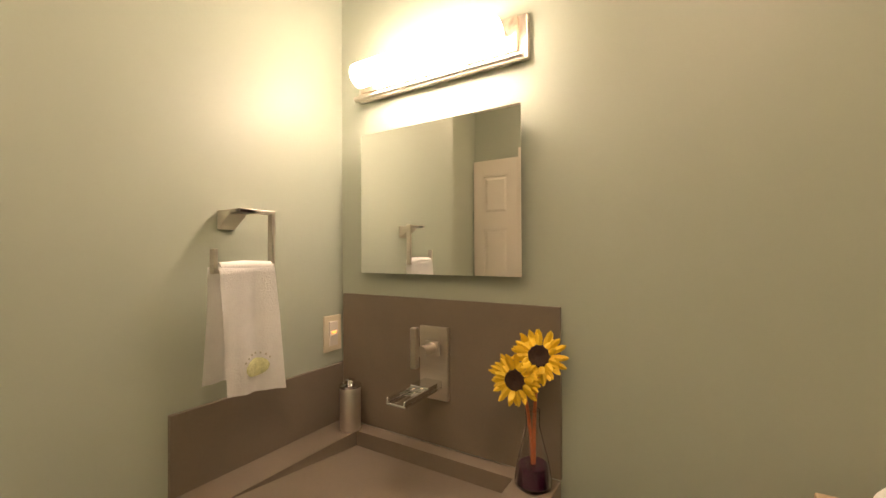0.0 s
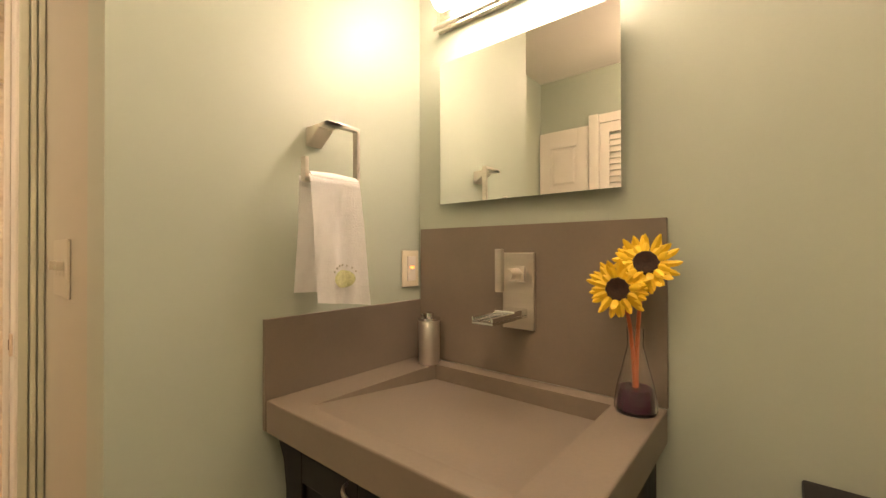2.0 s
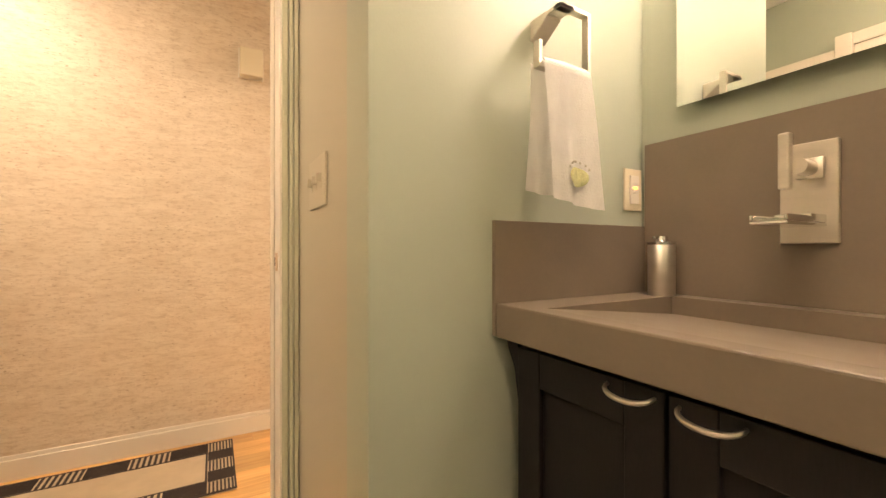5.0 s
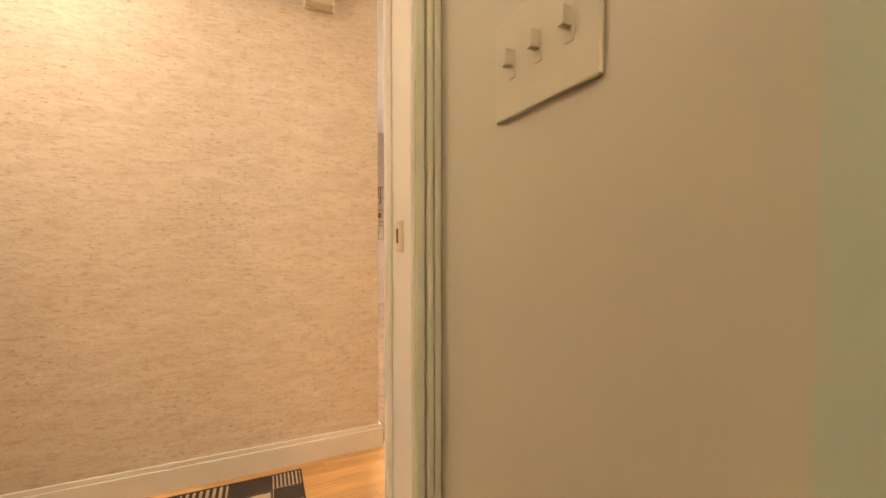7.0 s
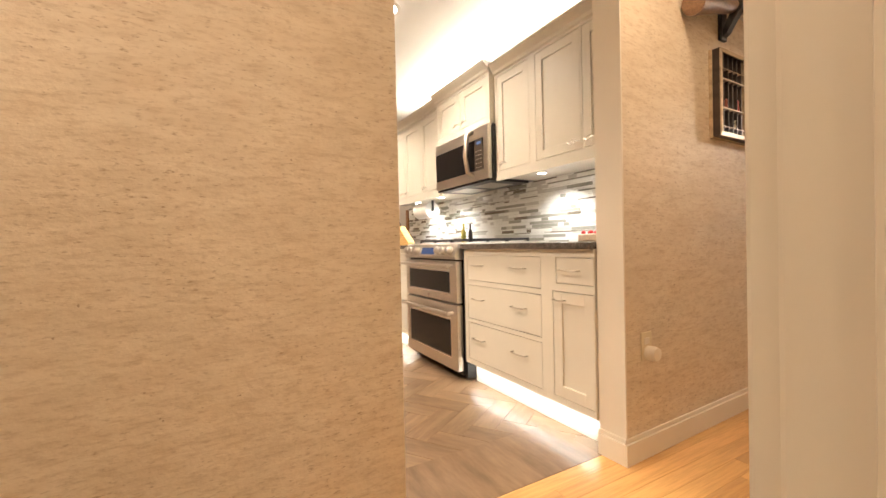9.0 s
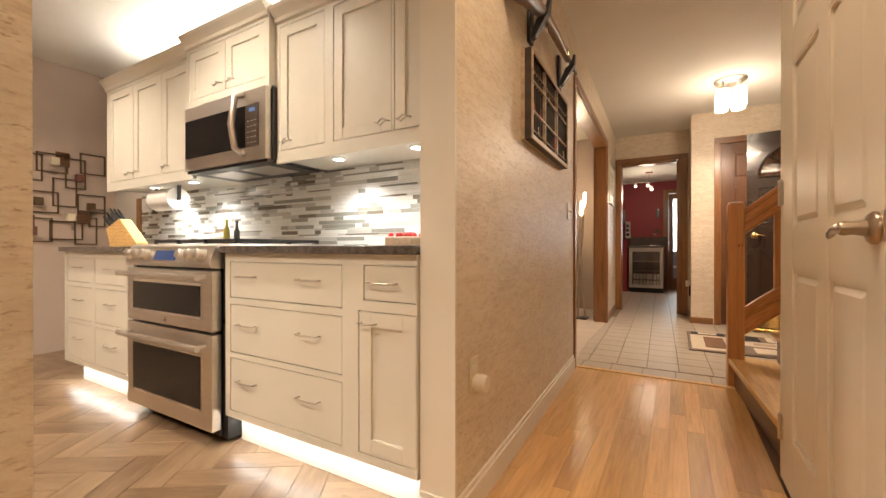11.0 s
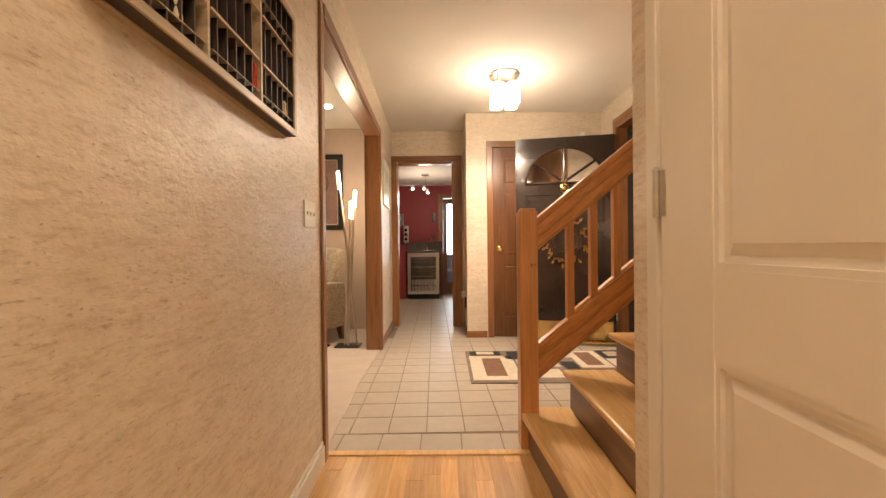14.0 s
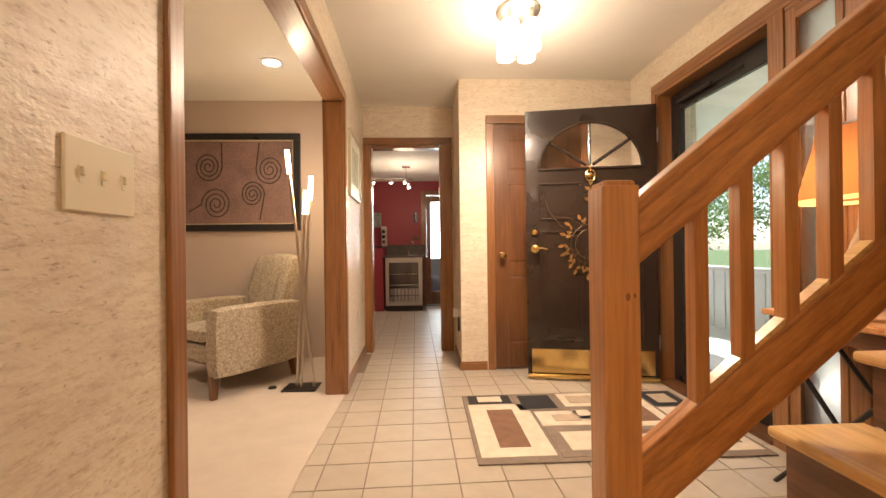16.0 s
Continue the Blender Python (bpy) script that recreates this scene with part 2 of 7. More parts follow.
M_CARPET = plain("beige_carpet", (0.54, 0.455, 0.375), 0.95, 0, 0.08, 5, 0.6, 260)
M_TILE = plain("beige_floor_tile", (0.47, 0.40, 0.31), 0.42, 0, 0.07, 6, 0.04, 90)
M_GROUT = plain("brown_grout", (0.24, 0.18, 0.125), 0.8, 0, 0.12, 20, 0.2)
M_CHROME = plain("chrome", (0.75, 0.74, 0.72), 0.12, 1.0, 0.05, 6, 0.0)
M_PLATE = plain("ivory_plastic", (0.74, 0.67, 0.50), 0.35, 0, 0.03, 5, 0.0)
M_BEIGEPLATE = plain("beige_plastic", (0.50, 0.46, 0.35), 0.4, 0, 0.03, 5, 0.0)
M_TOWEL = plain("white_terry", (0.93, 0.92, 0.89), 0.95, 0, 0.05, 20, 0.8, 330)
M_BULB = glow("lit_tube", (1.0, 0.75, 0.59), 26.0)
M_SHADE = glow("lit_glass_shade", (1.0, 0.84, 0.62), 4.0)
M_LED = glow("lit_led", (1.0, 0.95, 0.86), 14.0)
M_GLASS = glassy("clear_glass")


# ---- building helpers ----
def box(bm, x0, x1, y0, y1, z0, z1, bevel=0.0):
    m = Matrix.Translation(((x0 + x1) / 2, (y0 + y1) / 2, (z0 + z1) / 2)) @ Matrix.Diagonal((abs(x1 - x0), abs(y1 - y0), abs(z1 - z0), 1))
    got = bmesh.ops.create_cube(bm, size=1, matrix=m)
    if bevel:
        edges = {e for v in got["verts"] for e in v.link_edges}
        bmesh.ops.bevel(bm, geom=list(edges), offset=bevel, segments=2, profile=0.5, affect="EDGES")
    return got


def prism(bm, pts, z0, z1):
    """Upright solid over a plan outline given anticlockwise."""
    lo = [bm.verts.new((x, y, z0)) for x, y in pts]
    hi = [bm.verts.new((x, y, z1)) for x, y in pts]
    n = len(pts)
    bm.faces.new(hi)
    bm.faces.new(lo[::-1])
    for i in range(n):
        bm.faces.new((lo[i], lo[(i + 1) % n], hi[(i + 1) % n], hi[i]))


def slab(bm, pts, axis, a0, a1):
    """Solid whose outline lies across an axis: pts are (u, v) pairs of the two other axes in order."""
    def at(p, a):
        q = list(p)
        q.insert("xyz".index(axis), a)
        return q
    lo = [bm.verts.new(at(p, a0)) for p in pts]
    hi = [bm.verts.new(at(p, a1)) for p in pts]
    n = len(pts)
    bm.faces.new(hi)
    bm.faces.new(lo[::-1])
    for i in range(n):
        bm.faces.new((lo[i], lo[(i + 1) % n], hi[(i + 1) % n], hi[i]))


def rod(bm, a, b, r0, r1=None, seg=16):
    a, b = Vector(a), Vector(b)
    d = b - a
    m = Matrix.Translation((a + b) / 2) @ d.to_track_quat("Z", "Y").to_matrix().to_4x4()
    bmesh.ops.create_cone(bm, cap_ends=True, segments=seg, radius1=r0, radius2=r0 if r1 is None else r1, depth=d.length, matrix=m)


def turned(bm, profile, centre=(0, 0, 0), seg=24, turn=None):
    """A lathe body about z through centre: profile of (radius, height)."""
    rings = []
    for r, z in profile:
        ring = []
        for i in range(seg):
            a = 2 * math.pi * i / seg
            p = Vector((r * math.cos(a), r * math.sin(a), z))
            if turn:
                p = turn @ p
            ring.append(bm.verts.new(Vector(centre) + p))
        rings.append(ring)
    for r0, r1 in zip(rings, rings[1:]):
        for i in range(seg):
            bm.faces.new((r0[i], r0[(i + 1) % seg], r1[(i + 1) % seg], r1[i]))
    bm.faces.new(rings[0][::-1])
    bm.faces.new(rings[-1])


def sweep(bm, pts, r, seg=8):
    """A round bar along a line of points."""
    pts = [Vector(p) for p in pts]
    rings, prev = [], None
    for i, p in enumerate(pts):
        d = (pts[min(i + 1, len(pts) - 1)] - pts[max(i - 1, 0)]).normalized()
        side = d.cross(Vector((0, 0, 1))) if abs(d.z) < 0.95 else d.cross(Vector((0, 1, 0)))
        side.normalize()
        if prev and side.dot(prev) < 0:
            side = -side
        prev = side
        up = side.cross(d).normalized()
        rr = r[i] if isinstance(r, (list, tuple)) else r
        rings.append([bm.verts.new(p + rr * (math.cos(t) * side + math.sin(t) * up)) for t in (2 * math.pi * k / seg for k in range(seg))])
    for r0, r1 in zip(rings, rings[1:]):
        for i in range(seg):
            bm.faces.new((r0[i], r0[(i + 1) % seg], r1[(i + 1) % seg], r1[i]))
    bm.faces.new(rings[0][::-1])
    bm.faces.new(rings[-1])


def done(name, bm, material, smooth=False):
    me = bpy.data.meshes.new(name)
    bmesh.ops.recalc_face_normals(bm, faces=bm.faces)
    bm.to_mesh(me)
    bm.free()
    me.materials.append(material)
    if smooth:
        for p in me.polygons:
            p.use_smooth = True
        me.set_sharp_from_angle(angle=radians(40))
    return me


def part(name, bm, material, parent, label="", smooth=False):
    ob = new(name, done(name, bm, material, smooth))
    ob.parent = parent
    if label:
        tagged(ob, label)
    return ob


def thing(name, label, category, group="", kind="", place=(0, 0, 0)):
    ob = new(name)
    ob.empty_display_size = 0.05
    ob.location = place
    return tagged(ob, label, category, group, kind)


def solid(name, bm, material, label, category, kind="", group="", smooth=False):
    return tagged(new(name, done(name, bm, material, smooth)), label, category, group, kind)


def boxes(*rows, bevel=0.0):
    bm = bmesh.new()
    for r in rows:
        box(bm, *r, bevel=bevel)
    return bm


def pbox(name, material, parent, x0, x1, y0, y1, z0, z1, bevel=0.0, label=""):
    return part(name, boxes((x0, x1, y0, y1, z0, z1), bevel=bevel), material, parent, label)


H = 2.42
S = "structure"

# ---- large structure ----
# floors
solid("floor_bath", boxes((-1.55, 1.25, -1.3, 0.95, -0.12, 0.0)), plain("bath_floor_stone", (0.35, 0.30, 0.24), 0.4), "grey-brown stone bathroom floor", "floor", S)
solid("floor_hall_base", boxes((-2.70, -1.60, -3.1, 3.27, -0.12, -0.014)), M_RISER, "dark subfloor under the oak hall boards", "floor", S)
solid("floor_foyer_base", boxes((-2.72, 0.2, 3.30, 6.36, -0.12, -0.006), (-3.6, -0.9, 6.36, 12.2, -0.12, -0.006)), M_GROUT, "brown grout bed of the beige tile floor", "floor", S)
solid("floor_stair_base", boxes((-1.60, 1.6, 2.2, 3.30, -0.12, -0.01)), M_RISER, "dark subfloor under the staircase", "floor", S)
solid("floor_living", boxes((-7.0, -2.715, 3.0, 6.3, -0.12, 0.005), (-2.715, -2.69, 3.27, 5.24, -0.12, 0.005)), M_CARPET, "beige cut-pile carpet of the living room", "carpet", S)
# ceilings
solid("ceiling", boxes((-7.0, 1.6, -3.2, 6.9, H, H + 0.1), (-7.0, 1.6, 6.9, 12.3, H, H + 0.1)), M_CEIL, "plain off-white painted ceiling", "ceiling", S)

# bathroom walls
solid("wall_bath_north", boxes((-1.0, 1.3, 0.879, 1.0, 0, H)), M_GREEN, "sage green painted bathroom wall behind the vanity", "wall", S)
solid("wall_bath_towel", boxes((-1.0, -0.881, 0.192, 0.879, 0, H)), M_GREEN, "sage green painted bathroom wall with the towel ring", "wall", S)
solid("wall_bath_passage", boxes((-1.49, -1.0, 0.192, 0.312, 0, H)), M_PASSAGE, "green wall beside the bathroom doorway, coloured beige for warm hall light", "wall", S)
solid("wall_bath_east", boxes((1.2, 1.3, -1.3, 0.879, 0, H)), M_GREEN, "sage green painted bathroom side wall", "wall", S)
solid("wall_bath_south", boxes((-1.49, 1.3, -1.3, -1.2, 0, H)), M_GREEN, "sage green painted bathroom back wall", "wall", S)
solid("wall_bath_door", boxes((-1.609, -1.49, 0.155, 0.4, 0, H), (-1.609, -1.49, -1.3, -0.51, 0, H), (-1.609, -1.49, -0.51, 0.155, 2.05, H)), M_GREEN, "sage green painted wall around the bathroom doorway", "wall", S)
# hall east wall with closet door opening
for nm, row in (("wall_hall_east_near", (-1.615, -1.50, 0.155, 1.290, 0, H)), ("wall_hall_east_far", (-1.615, -1.50, 2.175, 2.33, 0, H)), ("wall_hall_east_header", (-1.615, -1.50, 1.290, 2.175, 2.05, H)),
                ("wall_hall_east_lintel", (-1.615, -1.611, -0.51, 0.155, 2.05, H)), ("wall_hall_east_south", (-1.615, -1.611, -3.1, -0.51, 0, H))):
    solid(nm, boxes(row), M_PAPER, "cork-flecked cream wallpaper on the hall wall", "wall", S)
solid("wall_stair_side", boxes((-1.50, 1.6, 2.21, 2.33, 0, H)), M_PAPER, "cork-flecked cream wallpaper beside the stairs", "wall", S)
# hall west wall, kitchen opening, living room opening
bm = bmesh.new()
prism(bm, [(-2.755, -3.1), (-2.635, -3.1), (-2.635, 0.395), (-2.755, 0.395)], 0, H)
solid("wall_hall_west", bm, M_PAPER, "cork-flecked cream wallpaper on the hall wall", "wall", S)
WX, WY = -2.565, 1.300          # corner of the gallery wall; the wall runs slightly askew of the hall
ASKEW = Matrix.Translation((WX, WY, 0)) @ Matrix.Rotation(radians(1.78), 4, "Z") @ Matrix.Translation((-WX, -WY, 0))


def on_wall(ob):
    """Turns a thing that was built along x = WX with the gallery wall."""
    ob.matrix_world = ASKEW @ ob.matrix_basis
    return ob


for nm, y0, y1, z0, z1 in (("wall_hall_gallery", WY + 0.008, 3.255, 0, H), ("wall_hall_header", 3.255, 5.25, 2.06, H), ("wall_hall_passage", 5.25, 6.42, 0, H)):
    on_wall(solid(nm, boxes((WX - 0.12, WX, y0, y1, z0, z1)), M_PAPER, "cork-flecked cream wallpaper around the wide living room opening", "wall", S))
on_wall(solid("wall_end_kitchen", boxes((WX - 0.122, WX + 0.002, WY, WY + 0.008, 0.10, H)), M_WHITE, "cream painted end of the hall wall", "wall", S))
solid("wall_hall_south", boxes((-2.755, -1.5, -3.2, -3.1, 0, H)), M_PAPER, "cork-flecked cream wallpaper at the hall's end", "wall", S)
# bar doorway wall, closet wall, front wall
solid("wall_bar_door", boxes((-2.85, -2.665, 6.40, 6.52, 0, H), (-1.955, -1.83, 6.40, 6.52, 0, H), (-2.665, -1.955, 6.40, 6.52, 2.04, H)), M_PAPER, "cork-flecked cream wallpaper around the bar doorway", "wall", S)
for nm, row in (("wall_foyer_north_corner", (-1.83, -1.545, 5.745, 6.52, 0, H)), ("wall_foyer_north_east", (-0.80, 0.2, 5.745, 6.52, 0, H)), ("wall_foyer_north_header", (-1.545, -0.80, 5.745, 6.52, 2.05, H)), ("wall_coat_closet_back", (-1.545, -0.80, 5.86, 6.52, 0, 2.05))):
    solid(nm, boxes(row), M_PAPER, "cork-flecked cream wallpaper beside the coat closet", "wall", S)
solid("wall_front", boxes((-0.37, -0.22, 5.35, 5.745, 0, H), (-0.37, -0.22, 2.33, 3.965, 0, H), (-0.37, -0.22, 3.965, 5.35, 2.14, H)), M_PAPER, "cork-flecked cream wallpaper beside the front door", "wall", S)
solid("wall_stair_end", boxes((1.5, 1.6, 2.33, 3.6, 0, H)), M_PAPER, "wallpapered wall at the head of the stairs", "wall", S)
# kitchen and living room shells
M_KWALL = wall_paint("kitchen_wall_paint", (0.66, 0.62, 0.56), 0.6)
solid("wall_kitchen_north", boxes((-6.5, -2.690, 1.955, 2.07, 0, H)), M_KWALL, "pale grey painted kitchen wall", "wall", S)
solid("wall_kitchen_west", boxes((-6.6, -6.5, -3.1, 2.07, 0, H)), M_TAUPE, "pale taupe painted kitchen wall", "wall", S)
solid("wall_kitchen_south", boxes((-6.8, -2.757, -3.2, -3.1, 0, H)), M_KWALL, "pale grey painted kitchen wall", "wall", S)
solid("wall_living_north", boxes((-7.0, -2.83, 6.25, 6.37, 0, H)), M_TAUPE, "warm taupe painted living room wall", "wall", S)
solid("wall_living_west", boxes((-7.1, -7.0, 2.9, 6.37, 0, H)), M_TAUPE, "warm taupe painted living room wall", "wall", S)
solid("wall_living_south", boxes((-7.0, -2.745, 2.9, 3.0, 0, H)), M_TAUPE, "warm taupe painted living room wall", "wall", S)
# bar room shell
solid("wall_bar_north", boxes((-3.7, -2.13, 9.72, 9.84, 0, H), (-1.55, -0.8, 9.72, 9.84, 0, H), (-2.13, -1.55, 9.72, 9.84, 2.0, H)), M_RED, "deep red painted bar room wall", "wall", S)
solid("wall_bar_west", boxes((-3.7, -3.6, 6.52, 9.72, 0, H)), M_RED, "deep red painted bar room side wall", "wall", S)
solid("wall_bar_east", boxes((-0.9, -0.8, 6.52, 9.72, 0, H)), M_RED, "deep red painted bar room side wall", "wall", S)
solid("wall_far_room", boxes((-3.0, -2.9, 9.84, 13.5, 0, H), (-0.6, -0.5, 9.84, 13.5, 0, H), (-3.0, -0.5, 13.5, 13.6, 0, H)), M_KWALL, "pale painted walls of the far sunroom", "wall", S)
solid("floor_far_room", boxes((-3.0, -0.5, 9.84, 13.6, -0.12, 0.0)), M_CARPET, "pale carpet of the far sunroom", "floor", S)
solid("ceiling_far_room", boxes((-3.0, -0.5, 9.84, 13.6, H, H + 0.1)), M_CEIL, "white ceiling of the far sunroom", "ceiling", S)

# ---- trim and openings ----
def trim(name, material, label, *rows, bevel=0.003, category="trim"):
    return solid(name, boxes(*rows, bevel=bevel), material, label, category, S)


def baseboard_run(name, x0, x1, y0, y1, material, h, out, label):
    """Board with a stepped cap along a wall; out is the side on which the room lies."""
    bm = bmesh.new()
    box(bm, x0, x1, y0, y1, 0, h * 0.82, bevel=0.002)
    dx0, dx1, dy0, dy1 = {"+x": (0, -0.006, 0, 0), "-x": (0.006, 0, 0, 0), "+y": (0, 0, 0, -0.006), "-y": (0, 0, 0.006, 0)}[out]
    box(bm, x0 + dx0, x1 + dx1, y0 + dy0, y1 + dy1, h * 0.82, h, bevel=0.003)
    return solid(name, bm, material, label, "baseboard", S)


WB = "white painted baseboard along the hall"
baseboard_run("baseboard_hall_west", -2.635, -2.621, -3.1, 0.395, M_WHITE, 0.105, "+x", WB)
baseboard_run("baseboard_hall_west_end", -2.757, -2.621, 0.395, 0.409, M_WHITE, 0.105, "+y", WB)
on_wall(baseboard_run("baseboard_gallery", WX, WX + 0.014, WY - 0.014, 3.20, M_WHITE, 0.105, "+x", WB))
on_wall(baseboard_run("baseboard_gallery_end", WX - 0.122, WX, WY - 0.014, WY, M_WHITE, 0.105, "-y", WB))
baseboard_run("baseboard_hall_east", -1.629, -1.615, 0.22, 1.228, M_WHITE, 0.105, "-x", WB)
OB = "stained oak baseboard along the foyer"
baseboard_run("baseboard_foyer_corner", -1.842, -1.616, 5.733, 5.745, M_OAKTRIM_X, 0.07, "-y", OB)
baseboard_run("baseboard_passage_east", -1.842, -1.83, 5.745, 6.385, M_OAKTRIM_Y, 0.07, "-x", OB)
on_wall(baseboard_run("baseboard_passage_west", WX, WX + 0.013, 5.31, 6.385, M_OAKTRIM_Y, 0.085, "+x", OB))

# bathroom doorway: painted jambs and casing
trim("door_frame_bath", M_WHITE, "cream painted bathroom door jamb and casing",
     (-1.621, -1.478, 0.14, 0.155, 0, 2.035), (-1.621, -1.478, -0.51, -0.495, 0, 2.035), (-1.621, -1.478, -0.495, 0.14, 2.02, 2.05),
     (-1.588, -1.574, 0.128, 0.14, 0, 2.02), (-1.588, -1.574, -0.495, -0.483, 0, 2.02),
     (-1.636, -1.615, 0.146, 0.215, 0, 2.11), (-1.636, -1.615, -0.575, -0.501, 0, 2.11), (-1.636, -1.615, -0.501, 0.146, 2.04, 2.11))
M_CASEGREEN = plain("pale_green_casing_paint", (0.56, 0.56, 0.42), 0.4, 0, 0.03)
trim("trim_bath_casing", M_CASEGREEN, "pale green painted fluted casing of the bathroom doorway",
     (-1.49, -1.474, 0.146, 0.163, 0, 2.10), (-1.49, -1.470, 0.165, 0.176, 0, 2.10), (-1.49, -1.474, 0.178, 0.191, 0, 2.10),
     (-1.49, -1.472, -0.570, -0.501, 0, 2.10), (-1.49, -1.472, -0.501, 0.146, 2.04, 2.10))
strike = thing("strike_plate", "painted metal strike plate on the bathroom jamb", "strike plate")
pbox("plate", plain("rose_strike_metal", (0.70, 0.56, 0.42), 0.4, 0.2), strike, -1.536, -1.512, 0.1345, 0.1405, 0.905, 0.958, 0.003)
# no opening is cut: a dark box paints the hole's inner shade
pbox("hole", M_RISER, strike, -1.533, -1.524, 0.1335, 0.1352, 0.920, 0.944, 0.0)

# closet door casing in the hall
trim("door_frame_closet", M_WHITE, "cream painted closet door casing with a stepped edge",
     (-1.632, -1.60, 2.158, 2.178, 0, 2.10), (-1.640, -1.615, 2.178, 2.205, 0, 2.115), (-1.634, -1.615, 2.207, 2.232, 0, 2.115),
     (-1.632, -1.60, 1.290, 1.305, 0, 2.10), (-1.640, -1.615, 1.262, 1.290, 0, 2.115), (-1.634, -1.615, 1.230, 1.260, 0, 2.115),
     (-1.640, -1.60, 1.290, 2.178, 2.045, 2.115))

# living room opening: oak jambs and casing
LO = "stained oak casing of the wide living room opening"
on_wall(trim("door_frame_living_near", M_OAKTRIM, LO, (WX - 0.125, WX + 0.005, 3.255, 3.272, 0, 2.06), (WX, WX + 0.014, 3.212, 3.262, 0, 2.12)))
on_wall(trim("door_frame_living_far", M_OAKTRIM, LO, (WX - 0.125, WX + 0.005, 5.233, 5.25, 0, 2.06), (WX, WX + 0.018, 5.243, 5.305, 0, 2.12), (WX - 0.138, WX - 0.12, 5.243, 5.305, 0, 2.12)))
on_wall(trim("door_frame_living_head", M_OAKTRIM_Y, LO, (WX - 0.125, WX + 0.005, 3.272, 5.233, 2.043, 2.06), (WX, WX + 0.018, 3.262, 5.243, 2.056, 2.12)))
# bar doorway
trim("door_frame_bar", M_OAKTRIM, "stained oak casing of the bar doorway",
     (-2.726, -2.655, 6.384, 6.40, 0, 2.04), (-1.965, -1.85, 6.384, 6.40, 0, 2.04), (-2.665, -2.645, 6.398, 6.53, 0, 2.02), (-1.975, -1.955, 6.398, 6.53, 0, 2.02), (-2.645, -1.975, 6.398, 6.53, 2.015, 2.04))
trim("trim_bar_head", M_OAKTRIM_X, "stained oak head casing of the bar doorway", (-2.726, -1.85, 6.382, 6.40, 2.04, 2.112))
# coat closet casing
trim("door_frame_coat_closet", M_OAKTRIM, "stained oak casing of the coat closet", (-1.608, -1.545, 5.728, 5.745, 0, 2.045), (-0.80, -0.74, 5.728, 5.745, 0, 2.045))
trim("trim_coat_closet_head", M_OAKTRIM_X, "stained oak head casing of the coat closet", (-1.608, -0.74, 5.727, 5.745, 2.045, 2.115))
# front door surround
trim("door_frame_front", M_OAKTRIM, "stained oak frame around the front door and sidelight",
     (-0.392, -0.37, 5.34, 5.40, 0, 2.14), (-0.385, -0.235, 5.325, 5.342, 0, 2.14), (-0.392, -0.23, 4.262, 4.352, 0, 2.14),
     (-0.392, -0.37, 3.90, 3.972, 0, 2.14), (-0.38, -0.235, 3.966, 3.99, 0, 2.14), (-0.384, -0.335, 4.205, 4.262, 0.05, 2.12), (-0.384, -0.335, 3.99, 4.025, 0.05, 2.12))
trim("trim_front_head", M_OAKTRIM_Y, "stained oak head casing over the front door", (-0.392, -0.37, 3.90, 5.40, 2.14, 2.215), (-0.385, -0.235, 3.97, 5.342, 2.12, 2.142), (-0.383, -0.336, 4.02, 4.21, 2.06, 2.119), (-0.383, -0.336, 4.02, 4.21, 0.05, 0.14))
trim("threshold_front", M_RISER, "dark wooden front door threshold", (-0.40, -0.15, 4.352, 5.33, 0.0, 0.022))
trim("threshold_bath", M_TREAD, "oak threshold of the bathroom doorway", (-1.665, -1.530, -0.508, 0.133, -0.012, 0.003))
trim("threshold_hall", M_TREAD, "oak transition strip between boards and tile", (-2.640, -1.66, 3.268, 3.312, -0.004, 0.007))


# ---- doors ----
def panel_leaf(owner, w, h, t, cols, rows, material, label=""):
    """A panelled leaf: x from 0 to w, z from 0 to h, front face at y = 0. cols and rows: the panels' extents."""
    bm = boxes((0.002, w - 0.002, 0.010, t - 0.010, 0.002, h - 0.002))
    edges = [0, *[v for c in cols for v in c], w]
    for a, b in zip(edges[::2], edges[1::2]):
        box(bm, a, b, 0, t, 0, h, bevel=0.0015)
    zs = [0, *[v for r in rows for v in r], h]
    for c0, c1 in cols:
        for a, b in zip(zs[::2], zs[1::2]):
            box(bm, c0, c1, 0.0006, t - 0.0006, a, b)
    part("leaf", bm, material, owner, label)
    for c0, c1 in cols:
        for r0, r1 in rows:
            g = 0.016
            bm = bmesh.new()
            for s0, s1 in ((0.0035, 0.012), (t - 0.012, t - 0.0035)):
                got = box(bm, c0 + g, c1 - g, s0, s1, r0 + g, r1 - g)
            front = [v for v in bm.verts if abs(v.co.y - 0.0035) < 1e-5 or abs(v.co.y - (t - 0.0035)) < 1e-5]
            cx, cz = (c0 + c1) / 2, (r0 + r1) / 2
            for v in front:
                v.co.x += 0.022 if v.co.x < cx else -0.022
                v.co.z += 0.022 if v.co.z < cz else -0.022
            part("panel", bm, material, owner)
            bm = bmesh.new()
            for y0, y1 in ((0.002, 0.011), (t - 0.011, t - 0.002)):
                for a in ((c0, c1, r0, r0 + 0.010), (c0, c1, r1 - 0.010, r1), (c0, c0 + 0.010, r0 + 0.010, r1 - 0.010), (c1 - 0.010, c1, r0 + 0.010, r1 - 0.010)):
                    box(bm, a[0], a[1], y0, y1, a[2], a[3])
            part("moulding", bm, material, owner)


